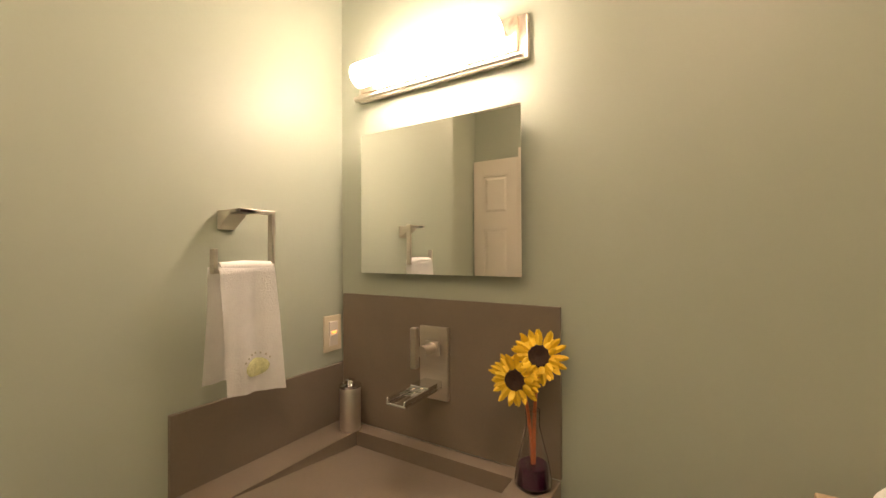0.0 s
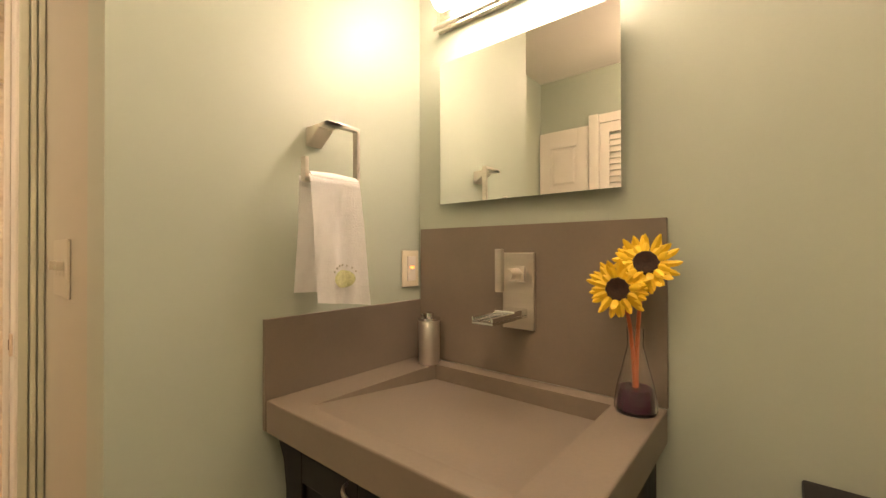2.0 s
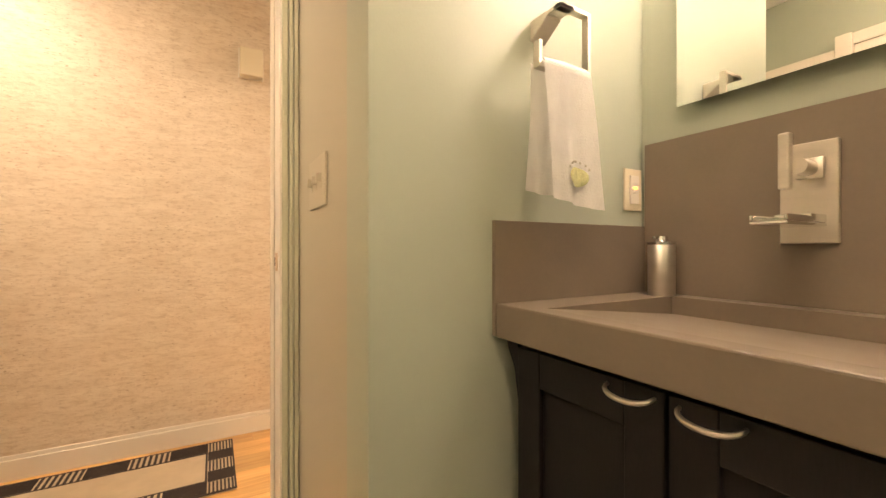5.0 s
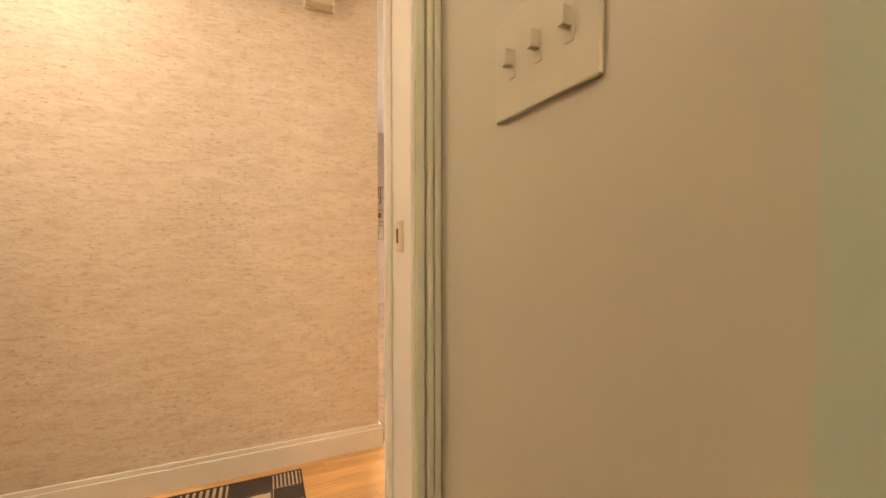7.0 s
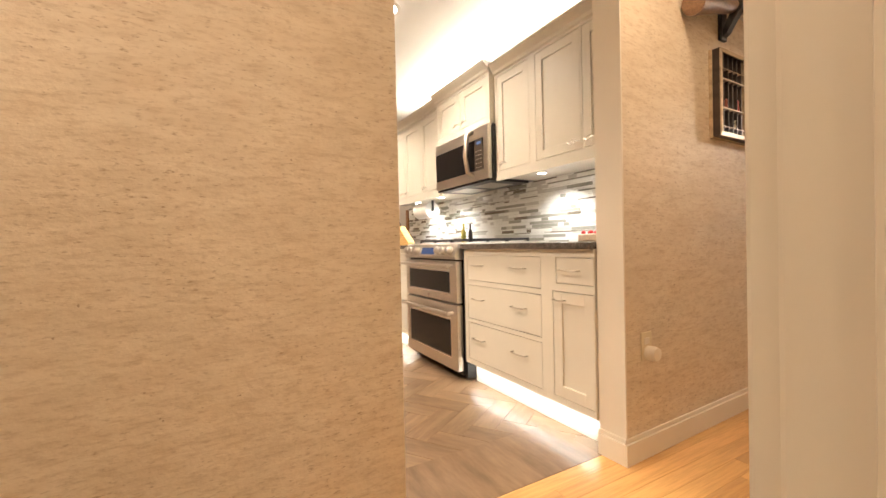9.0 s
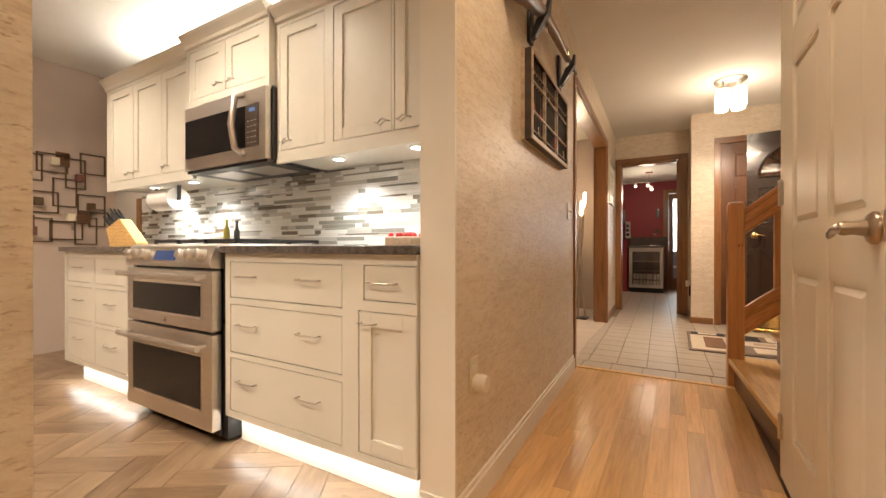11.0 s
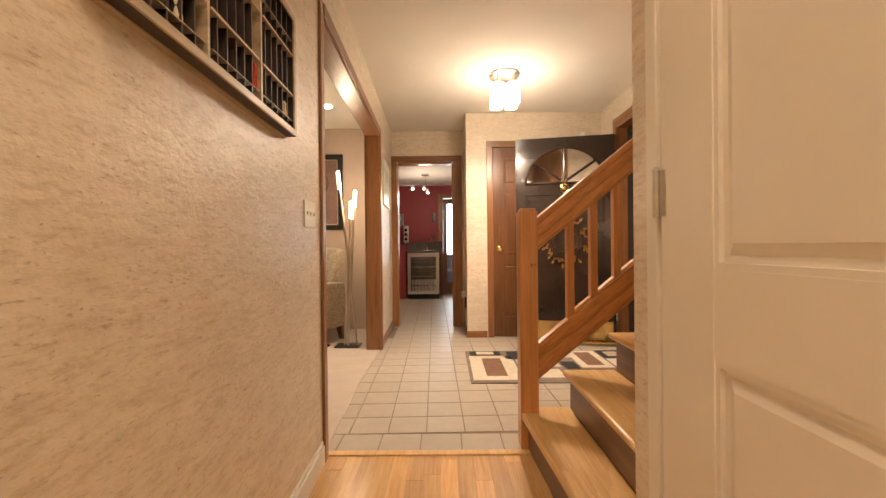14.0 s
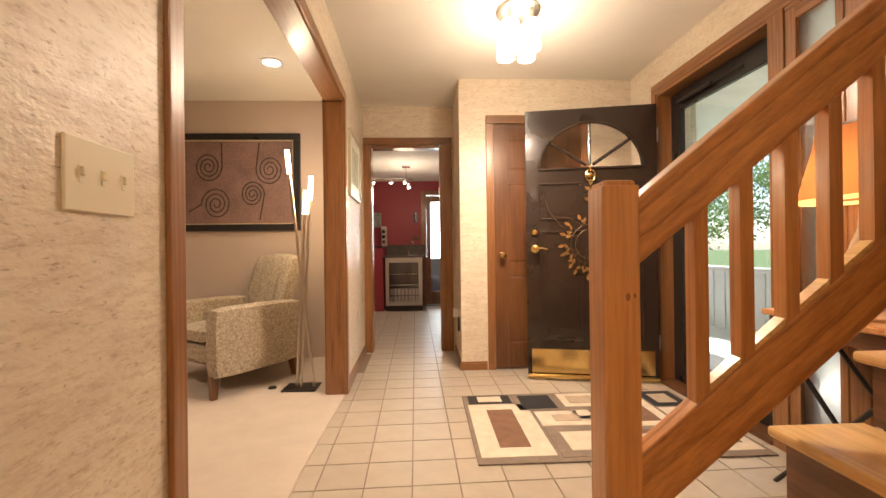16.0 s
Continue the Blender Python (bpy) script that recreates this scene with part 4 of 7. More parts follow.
va = thing("flask_vase", "clear flask vase with dark purple water", "vase", place=(-0.308, 0.826, 0.868))
bm = bmesh.new()
turned(bm, [(0.034, 0), (0.0365, 0.004), (0.036, 0.018), (0.030, 0.05), (0.020, 0.09), (0.0135, 0.118), (0.0145, 0.148), (0.0125, 0.148), (0.0115, 0.118), (0.018, 0.09), (0.028, 0.05), (0.034, 0.018), (0.033, 0.005)], seg=28)
g = part("glass", bm, M_GLASS, va, "clear conical glass", True)
g.visible_shadow = False
bm = bmesh.new()
turned(bm, [(0.031, 0.0055), (0.0328, 0.018), (0.0290, 0.042)], seg=28)
part("water", bm, plain("purple_water", (0.035, 0.006, 0.02), 0.05, 0, 0.1, 10, 0.0), va, "dark purple water", True)


def sunflower(base, head, face, size, turn0):
    """A bloom on a stem: two rings of pointed petals round a dark domed disc."""
    f = thing("sunflower", "yellow sunflower with a dark brown centre in the vase", "flower", "sunflowers in the vase")
    n = Vector(face).normalized()
    u = n.cross(Vector((0, 0, 1))).normalized()
    v = u.cross(n)
    h = Vector(head)
    bm = bmesh.new()
    b0 = Vector(base)
    mid = Vector((b0.x, b0.y - 0.004, (b0.z + h.z) / 2 + 0.05))
    pts = [(1 - t) ** 2 * b0 + 2 * t * (1 - t) * mid + t * t * (h - n * 0.012) for t in np.linspace(0, 1, 12)]
    sweep(bm, pts, 0.0036, 8)
    part("stem", bm, plain("orange_stem", (0.50, 0.13, 0.04), 0.5, 0, 0.2, 30), f, "reddish stem", True)
    bm = bmesh.new()
    rr = random.Random(int(turn0 * 100))
    for ringn, (count, r0, r1, lift) in enumerate(((17, 0.40, 1.0, 0.004), (15, 0.38, 0.92, 0.010), (11, 0.36, 0.72, 0.014))):
        for i in range(count):
            a = 2 * math.pi * (i + 0.5 * ringn) / count + turn0 + rr.uniform(-0.07, 0.07)
            e = math.cos(a) * u + math.sin(a) * v
            sd = -math.sin(a) * u + math.cos(a) * v
            ln, wd = size * (r1 + rr.uniform(-0.10, 0.08)), size * 0.118
            curl = rr.uniform(-0.004, 0.010)
            rows = []
            for t, wf in ((0, 0.6), (0.4, 1.0), (0.78, 0.82), (1.0, 0.25)):
                c = h + e * (size * r0 + (ln - size * r0) * t) + n * (lift + curl * t * t * 2)
                rows.append([bm.verts.new(c - sd * wd * wf), bm.verts.new(c + n * 0.0025), bm.verts.new(c + sd * wd * wf)])
            for p0, p1 in zip(rows, rows[1:]):
                for k in range(2):
                    bm.faces.new((p0[k], p0[k + 1], p1[k + 1], p1[k]))
    part("petals", bm, M_PETAL, f, "bright yellow petals", True)
    bm = bmesh.new()
    q = n.to_track_quat("Z", "Y").to_matrix()
    turned(bm, [(size * 0.43, 0.0), (size * 0.42, 0.010), (size * 0.36, 0.017), (size * 0.18, 0.016), (size * 0.03, 0.011)], h, 26, q)
    part("disc", bm, M_DISC, f, "dark brown seed disc", True)


M_PETAL = plain("sunflower_petal", (0.85, 0.56, 0.02), 0.6, 0, 0.15, 40, 0.1)
M_DISC = plain("sunflower_disc", (0.04, 0.018, 0.010), 0.9, 0, 0.5, 150, 0.8, 500)
sunflower((-0.309, 0.826, 0.876), (-0.320, 0.772, 1.088), (0.10, -0.95, 0.12), 0.050, 0.2)
sunflower((-0.307, 0.828, 0.876), (-0.283, 0.795, 1.130), (0.18, -0.92, 0.30), 0.052, 0.5)

tr = thing("towel_ring", "square brushed nickel towel ring on the wall", "towel ring")
bm = boxes((-0.879, -0.832, 0.522, 0.560, 1.376, 1.416), bevel=0.003)
for v in bm.verts:
    if v.co.x > -0.84 and v.co.z < 1.39:
        v.co.z += 0.028
part("bracket", bm, M_NICKEL, tr)
part("ring", boxes((-0.840, -0.800, 0.524, 0.558, 1.408, 1.416), (-0.815, -0.800, 0.524, 0.604, 1.408, 1.416), (-0.815, -0.800, 0.596, 0.604, 1.293, 1.410), (-0.815, -0.800, 0.473, 0.604, 1.288, 1.296), (-0.815, -0.800, 0.473, 0.481, 1.290, 1.335), bevel=0.001), M_NICKEL, tr, "flat square bar")

tw = thing("hand_towel", "white hand towel with green embroidered oval hung on the ring", "towel")


def cloth(name, top_y, bot_y, z_top, z_bot, x_c, bulge, seed, turn_over):
    bm = bmesh.new()
    nu, nv = 22, 30
    grid = []
    for j in range(nv + 1):
        t = j / nv
        row = []
        for i in range(nu + 1):
            s = i / nu
            y = (top_y[0] * (1 - t) + bot_y[0] * t) * (1 - s) + (top_y[1] * (1 - t) + bot_y[1] * t) * s
            fold = 0.007 * math.sin(s * 7.0 + seed) * min(1, t * 2.5) + 0.003 * math.sin(s * 17 + 2 * t + seed) * t
            zz = z_top - (z_top - (z_bot[0] * (1 - s) + z_bot[1] * s)) * t
            x = x_c + bulge * t + fold
            if j == 0 and turn_over:
                x -= 0.006
            row.append(bm.verts.new((x, y, zz)))
        grid.append(row)
    for j in range(nv):
        for i in range(nu):
            bm.faces.new((grid[j][i], grid[j][i + 1], grid[j + 1][i + 1], grid[j + 1][i]))
    bmesh.ops.solidify(bm, geom=list(bm.faces), thickness=0.005)
    return part(name, bm, M_TOWEL, tw, "", True)


cloth("front_fold", (0.481, 0.600), (0.486, 0.612), 1.303, (1.056, 1.040), -0.797, 0.014, 0.4, True)
cloth("back_fold", (0.473, 0.596), (0.466, 0.585), 1.300, (1.074, 1.066), -0.822, -0.010, 2.0, False)
bm = bmesh.new()
sweep(bm, [(-0.809, 0.486, 1.299), (-0.809, 0.54, 1.301), (-0.809, 0.600, 1.299)], [0.0105, 0.0115, 0.0105], 10)
part("top_roll", bm, M_TOWEL, tw, "", True)
M_EMBR = plain("green_embroidery", (0.52, 0.52, 0.27), 0.9, 0, 0.35, 120, 0.5, 400)


def on_towel(y, z):
    s, t = (y - 0.484) / 0.124, (1.303 - z) / 0.256
    return -0.7965 + 0.014 * t + 0.007 * math.sin(s * 7.0 + 0.4) * min(1, t * 2.5) + 0.003 * math.sin(s * 17 + 2 * t + 0.4) * t + 0.0072


bm = bmesh.new()
ey, ez = 0.549, 1.098
rings = []
for k, r in enumerate((0.0, 0.4, 0.8, 1.0)):
    n_ = 1 if r == 0 else 24
    rings.append([bm.verts.new((on_towel(ey + 0.028 * r * math.cos(a), ez + 0.018 * r * math.sin(a)) + (0.0008 if r < 1 else -0.001), ey + 0.028 * r * math.cos(a), ez + 0.018 * r * math.sin(a))) for a in (2 * math.pi * i / n_ for i in range(n_))])
for i in range(24):
    bm.faces.new((rings[0][0], rings[1][i], rings[1][(i + 1) % 24]))
    for k in (1, 2):
        bm.faces.new((rings[k][i], rings[k + 1][i], rings[k + 1][(i + 1) % 24], rings[k][(i + 1) % 24]))
part("oval_emblem", bm, M_EMBR, tw, "green embroidered oval", True)
bm = bmesh.new()
for k in range(7):
    a = radians(150 - 20 * k)
    y, z = ey + 0.033 * math.cos(a), ez + 0.002 + 0.026 * math.sin(a)
    box(bm, on_towel(y, z) - 0.001, on_towel(y, z) + 0.0012, y - 0.0012, y + 0.0012, z - 0.0018, z + 0.0018)
part("stitched_arc", bm, plain("grey_thread", (0.60, 0.57, 0.48), 0.9), tw, "arc of small stitched marks")


def plate_on(name, label, category, axis, face, out, u0, u1, z0, z1, bits, mat=M_PLATE):
    """Wall plate on the wall x=face or y=face; out: +1 or -1 along the axis; bits: rows of (name, u0, u1, z0, z1, depth, material)."""
    ob = thing(name, label, category)

    def make(nm, a0, a1, b0, b1, d0, d1, m, bv):
        lo, hi = sorted((face + out * d0, face + out * d1))
        if axis == "x":
            return pbox(nm, m, ob, lo, hi, a0, a1, b0, b1, bv)
        return pbox(nm, m, ob, a0, a1, lo, hi, b0, b1, bv)
    make("plate", u0, u1, z0, z1, 0.0005, 0.006, mat, 0.002)
    for nm, a0, a1, b0, b1, dp, m in bits:
        make(nm, a0, a1, b0, b1, 0.004, dp, m, 0.001)
    return ob


M_ORANGE = glow("orange_pilot", (1.0, 0.35, 0.08), 1.2, (0.6, 0.2, 0.05))
plate_on("wall_outlet", "ivory safety outlet with an orange pilot button", "outlet", "x", -0.881, 1, 0.806, 0.868, 1.058, 1.156,
         [("receptacle", 0.822, 0.852, 1.074, 1.140, 0.010, M_WHITE), ("test_button", 0.829, 0.846, 1.107, 1.114, 0.012, M_ORANGE), ("reset_button", 0.829, 0.846, 1.098, 1.105, 0.012, M_WHITE)])
tog = []
for k in range(3):
    cx = -1.283 + 0.046 * k + 0.012
    tog += [("toggle_slot", cx - 0.006, cx + 0.006, 1.104, 1.137, 0.0068, M_BEIGEPLATE), ("toggle", cx - 0.004, cx + 0.004, 1.117, 1.135, 0.017, M_BEIGEPLATE)]
plate_on("light_switch", "beige triple switch plate on the passage wall", "switch", "y", 0.192, -1, -1.306, -1.142, 1.063, 1.178, tog, M_BEIGEPLATE)

# unseen dome lights on the ceilings of bath and hall; the one at y 1.30 is added for the hall fill
for nm, cx, cy in (("bath_ceiling_light", -0.42, -0.82), ("bath_ceiling_light", 0.14, -0.10), ("hall_ceiling_light", -1.98, -0.85), ("hall_ceiling_light", -2.10, 1.30)):
    c = thing(nm, "unseen round flush ceiling light with frosted dome", "ceiling light", place=(cx, cy, H))
    bm = bmesh.new()
    turned(bm, [(0.15, -0.001), (0.15, -0.022), (0.135, -0.030)], seg=32)
    part("rim", bm, M_NICKEL, c, "", True)
    bm = bmesh.new()
    turned(bm, [(0.13, -0.028), (0.118, -0.052), (0.085, -0.075), (0.03, -0.088)], seg=32)
    part("dome", bm, M_SHADE, c, "lit frosted dome", True).visible_shadow = False

# doors on the bathroom's back wall, seen in the mirror
d = thing("bath_cupboard_door", "cream panelled cupboard door in the bathroom", "door", place=(-1.115, -1.158, 0.012))
d.rotation_euler = (0, 0, math.pi)
panel_leaf(d, 0.365, 2.015, 0.034, ((0.075, 0.290),), ((0.20, 0.90), (1.03, 1.50), (1.60, 1.90)), M_WHITE)
trim("door_frame_cupboard", M_WHITE, "cream cupboard casing", (-1.11, -1.045, -1.2, -1.145, 0, 2.09), (-1.045, -0.40, -1.2, -1.165, 2.03, 2.09), (-0.46, -0.40, -1.2, -1.165, 0, 2.03))
d = thing("louvre_door", "cream louvred cupboard door in the bathroom", "door")
pbox("frame", M_WHITE, d, -1.04, -0.98, -1.2, -1.17, 0.01, 2.025)
pbox("frame", M_WHITE, d, -0.53, -0.465, -1.2, -1.17, 0.01, 2.025)
pbox("frame", M_WHITE, d, -0.98, -0.53, -1.2, -1.17, 1.96, 2.025)
pbox("frame", M_WHITE, d, -0.98, -0.53, -1.2, -1.17, 0.01, 0.12)
for k in range(44):
    z = 0.14 + 0.041 * k
    bm = bmesh.new()
    slab(bm, [(-1.197, z + 0.037), (-1.192, z + 0.041), (-1.171, z + 0.004), (-1.176, z)], "x", -0.98, -0.53)
    part("slat", bm, M_WHITE, d)

# beside the vanity: low dark cabinet with a tissue box, and a lidded waste bin
dc = thing("dark_side_cabinet", "low dark side cabinet against the green wall", "cabinet")
pbox("body", M_ESPRESSO, dc, -0.075, 0.42, 0.60, 0.866, 0.06, 0.785, 0.004)
pbox("top", M_ESPRESSO, dc, -0.085, 0.43, 0.59, 0.870, 0.785, 0.808, 0.004)
for x in (-0.065, 0.375):
    pbox("foot", M_ESPRESSO, dc, x, x + 0.035, 0.61, 0.645, 0.0, 0.06)
tb = thing("tissue_box", "beige tissue box on the dark side cabinet", "tissue box")
pbox("carton", plain("beige_carton", (0.62, 0.45, 0.30), 0.7), tb, 0.105, 0.225, 0.70, 0.82, 0.809, 0.985, 0.004)
bm = bmesh.new()
turned(bm, [(0.030, 0.0), (0.022, 0.018), (0.012, 0.040), (0.003, 0.052)], (0.165, 0.76, 0.985), 9)
part("tissue", bm, M_TOWEL, tb, "white tissue tuft", True)

# ---- hall things ----
ch = thing("door_chime", "ivory doorbell chime box on the wallpaper", "door chime")
pbox("cover", M_PLATE, ch, -2.633, -2.585, 0.096, 0.205, 1.868, 2.012, 0.004)
pbox("base", M_WHITE, ch, -2.6345, -2.625, 0.090, 0.211, 1.862, 2.018, 0.002)
tog = []
for k in range(3):
    cy = 3.005 + 0.043 * k
    tog += [("toggle_slot", cy - 0.004, cy + 0.004, 1.104, 1.130, 0.0068, M_PLATE), ("toggle", cy - 0.0028, cy + 0.0028, 1.114, 1.127, 0.012, M_PLATE)]
on_wall(plate_on("light_switch", "ivory triple switch plate on the wallpaper", "switch", "x", WX, 1, 2.978, 3.118, 1.062, 1.170, tog))
on_wall(plate_on("wall_outlet", "ivory wall outlet near the baseboard", "outlet", "x", WX, 1, 1.400, 1.470, 0.395, 0.508, [("socket", 1.418, 1.452, 0.458, 0.486, 0.008, M_WHITE), ("socket", 1.418, 1.452, 0.416, 0.444, 0.008, M_WHITE)]))
nl = thing("night_light", "white round plug-in night light", "night light", place=(WX + 0.006, 1.437, 0.425))
bm = bmesh.new()
turned(bm, [(0.018, 0.0), (0.028, 0.004), (0.030, 0.03), (0.026, 0.045), (0.010, 0.05)], (0, 0, 0), 20, Matrix.Rotation(radians(90), 3, "Y"))
part("body", bm, M_WHITE, nl, "", True)
on_wall(nl)
on_wall(plate_on("wall_outlet", "small white outlet on the passage wall", "outlet", "x", WX, 1, 5.86, 5.92, 0.40, 0.50, [("socket", 5.875, 5.905, 0.42, 0.48, 0.012, M_WHITE)]))
plate_on("wall_outlet", "white outlet with a plugged-in freshener", "outlet", "x", -1.830, -1, 5.98, 6.05, 0.36, 0.47, [("freshener", 5.985, 6.045, 0.40, 0.47, 0.05, M_WHITE), ("plug", 5.86, 5.90, 0.30, 0.42, 0.02, M_BLACK)])

# framed print in the passage
pf = thing("framed_print", "pale framed print on the passage wall", "picture")
part("frame", boxes((WX, WX + 0.022, 5.46, 6.02, 1.42, 1.445), (WX, WX + 0.022, 5.46, 6.02, 1.905, 1.93), (WX, WX + 0.022, 5.46, 5.485, 1.445, 1.905), (WX, WX + 0.022, 5.995, 6.02, 1.445, 1.905), bevel=0.002), plain("pale_gold_frame", (0.50, 0.46, 0.34), 0.35, 0.4), pf)
pbox("mat", M_CABWHITE, pf, WX, WX + 0.014, 5.485, 5.995, 1.445, 1.905)
pbox("print", plain("faded_print", (0.45, 0.46, 0.36), 0.5, 0, 0.5, 9), pf, WX + 0.013, WX + 0.0155, 5.57, 5.91, 1.53, 1.82)

on_wall(pf)

# printer's tray with small keepsakes
ty0, ty1, tz0, tz1 = 1.965, 2.755, 1.356, 1.760
tray = thing("printers_tray", "dark wooden compartment tray with pale dividers", "display tray")
M_TRAYEDGE = wood("tray_divider_wood", (0.36, 0.26, 0.16), (0.55, 0.43, 0.28), 0.5, "y")
M_TRAYDARK = wood("tray_dark_wood", (0.025, 0.016, 0.012), (0.05, 0.03, 0.022), 0.5, "y")
xb = WX
pbox("back_frame", M_TRAYEDGE, tray, xb, xb + 0.016, ty0 - 0.004, ty1 + 0.004, tz0 - 0.004, tz1 + 0.004, 0.001, "pale worn backing frame")
pbox("back", M_TRAYDARK, tray, xb + 0.0155, xb + 0.0185, ty0 + 0.012, ty1 - 0.012, tz0 + 0.012, tz1 - 0.012)
part("frame", boxes((xb + 0.016, xb + 0.046, ty0, ty1, tz0, tz0 + 0.012), (xb + 0.016, xb + 0.046, ty0, ty1, tz1 - 0.012, tz1), (xb + 0.016, xb + 0.046, ty0, ty0 + 0.012, tz0 + 0.012, tz1 - 0.012), (xb + 0.016, xb + 0.046, ty1 - 0.012, ty1, tz0 + 0.012, tz1 - 0.012)), M_TRAYDARK, tray)
part("front_edge", boxes((xb + 0.046, xb + 0.052, ty0, ty1, tz0, tz0 + 0.020), (xb + 0.046, xb + 0.052, ty0, ty1, tz1 - 0.018, tz1), (xb + 0.046, xb + 0.052, ty0, ty0 + 0.018, tz0 + 0.02, tz1 - 0.018), (xb + 0.046, xb + 0.052, ty1 - 0.018, ty1, tz0 + 0.02, tz1 - 0.018), bevel=0.001), M_TRAYEDGE, tray, "pale worn front edge")
for k in (1, 2):
    y = ty0 + (ty1 - ty0) * k / 3
    pbox("divider", M_TRAYEDGE, tray, xb + 0.018, xb + 0.046, y - 0.0045, y + 0.0045, tz0 + 0.012, tz1 - 0.012)
    z = tz0 + (tz1 - tz0) * k / 3
    for c in range(3):
        y0 = ty0 + 0.012 + (ty1 - ty0) * c / 3
        pbox("divider", M_TRAYEDGE, tray, xb + 0.008, xb + 0.046, y0, y0 + (ty1 - ty0) / 3 - 0.024, z - 0.003, z + 0.003)
for c in range(3):
    for r in range(3):
        for k in range(1, 6):
            y = ty0 + 0.01 + (ty1 - ty0 - 0.02) * (c + k / 6) / 3
            z0 = tz0 + 0.014 + (tz1 - tz0 - 0.02) * r / 3
            pbox("slat", M_TRAYDARK, tray, xb + 0.018, xb + 0.040, y - 0.002, y + 0.002, z0, z0 + 0.128)
    for r in (0, 2):
        y0 = ty0 + 0.02 + (ty1 - ty0) * c / 3
        z = tz0 + 0.05 + (tz1 - tz0) * r / 3
        pbox("thin_shelf", M_TRAYEDGE, tray, xb + 0.018, xb + 0.042, y0, y0 + 0.24, z, z + 0.002)
rnd = random.Random(3)
for k, (y, z, h_, col) in enumerate(((2.48, 1.409, 0.075, (0.55, 0.03, 0.02)), (2.15, 1.409, 0.05, (0.75, 0.66, 0.5)), (2.17, 1.495, 0.06, (0.40, 0.05, 0.03)), (2.06, 1.495, 0.05, (0.35, 0.12, 0.08)), (2.34, 1.63, 0.035, (0.6, 0.6, 0.6)), (2.70, 1.409, 0.05, (0.6, 0.45, 0.2)), (2.71, 1.495, 0.045, (0.5, 0.5, 0.45)))):
    kp = thing("keepsake", "tiny keepsake figurine in the tray", "figurine", "keepsakes in the tray", place=(xb + 0.03, y, z))
    bm = bmesh.new()
    turned(bm, [(0.007, 0), (0.009, h_ * 0.2), (0.006, h_ * 0.6), (0.008, h_ * 0.8), (0.002, h_)], seg=10)
    part("figure", bm, plain("keepsake_paint", col, 0.4), kp, "", True)
    on_wall(kp)
on_wall(tray)

# antique long gun on two dark brackets above the tray
gun = thing("antique_rifle", "antique rifle with worn wooden stock on wall brackets", "rifle")
M_STOCK = wood("rifle_stock", (0.12, 0.06, 0.03), (0.30, 0.18, 0.10), 0.4, "y")
bm = bmesh.new()
gx = WX + 0.06
sweep(bm, [(gx, 1.72, 1.885), (gx, 1.86, 1.925), (gx, 2.03, 1.955), (gx, 2.12, 1.985), (gx, 2.35, 1.995), (gx, 2.70, 2.0)], [0.05, 0.045, 0.030, 0.026, 0.024, 0.017], 12)
part("stock", bm, M_STOCK, gun, "", True)
bm = bmesh.new()
rod(bm, (gx, 2.18, 2.018), (gx, 2.98, 2.022), 0.012, 0.010, 12)
part("barrel", bm, M_BLACK, gun, "dark steel barrel", True)
bm = bmesh.new()
sweep(bm, [(gx, 2.12, 1.965), (gx, 2.14, 1.93), (gx, 2.19, 1.928), (gx, 2.21, 1.966)], 0.004, 6)
box(bm, gx - 0.018, gx + 0.018, 2.10, 2.24, 1.985, 2.03, bevel=0.004)
sweep(bm, [(gx + 0.02, 2.17, 2.02), (gx + 0.022, 2.15, 2.05), (gx + 0.02, 2.13, 2.055)], 0.006, 6)
part("lock", bm, M_STEEL, gun, "steel lock and trigger guard", True)
bm = bmesh.new()
rod(bm, (gx, 2.60, 2.01), (gx, 2.63, 2.01), 0.024, seg=12)
part("barrel_band", bm, M_BRASS, gun, "brass barrel band", True)
on_wall(gun)
for y in (2.08, 2.70):
    br = thing("rifle_bracket", "dark wooden wall bracket holding the rifle", "bracket", "rifle brackets")
    bm = bmesh.new()
    box(bm, WX, WX + 0.018, y - 0.03, y + 0.03, 1.83, 2.03, bevel=0.006)
    slab(bm, [(WX + 0.016, 1.87), (WX + 0.05, 1.945), (WX + 0.082, 1.968), (WX + 0.094, 2.015), (WX + 0.106, 2.015), (WX + 0.102, 1.952), (WX + 0.07, 1.91), (WX + 0.036, 1.855), (WX + 0.016, 1.845)], "y", y - 0.018, y + 0.018)
    part("arm", bm, M_BLACK, br)
    on_wall(br)

# hall runner
M_RUN = plain("runner_beige", (0.50, 0.40, 0.27), 0.95, 0, 0.08, 12, 0.6, 300)
M_RUNDARK = plain("runner_dark", (0.045, 0.032, 0.028), 0.95, 0, 0.2, 20, 0.6, 300)
run = thing("hall_runner", "beige hall runner with dark striped block border", "rug")
rx0, rx1, ry0, ry1, bw = -2.575, -2.095, -1.94, 0.060, 0.105
pbox("field", M_RUN, run, rx0, rx1, ry0, ry1, 0.0, 0.007, 0.002)
part("edge_line", boxes((rx0, rx1, ry1 - 0.006, ry1 + 0.001, 0.0065, 0.0085), (rx0 - 0.001, rx0 + 0.005, ry0, ry1, 0.0065, 0.0085), (rx1 - 0.012, rx1 + 0.001, ry0, ry1, 0.0065, 0.0085),
                        (rx0 + bw, rx1 - bw, ry1 - bw - 0.008, ry1 - bw, 0.0065, 0.0085), (rx0 + bw, rx0 + bw + 0.008, ry0, ry1 - bw, 0.0065, 0.0085), (rx1 - bw - 0.008, rx1 - bw, ry0, ry1 - bw, 0.0065, 0.0085)), M_RUNDARK, run)


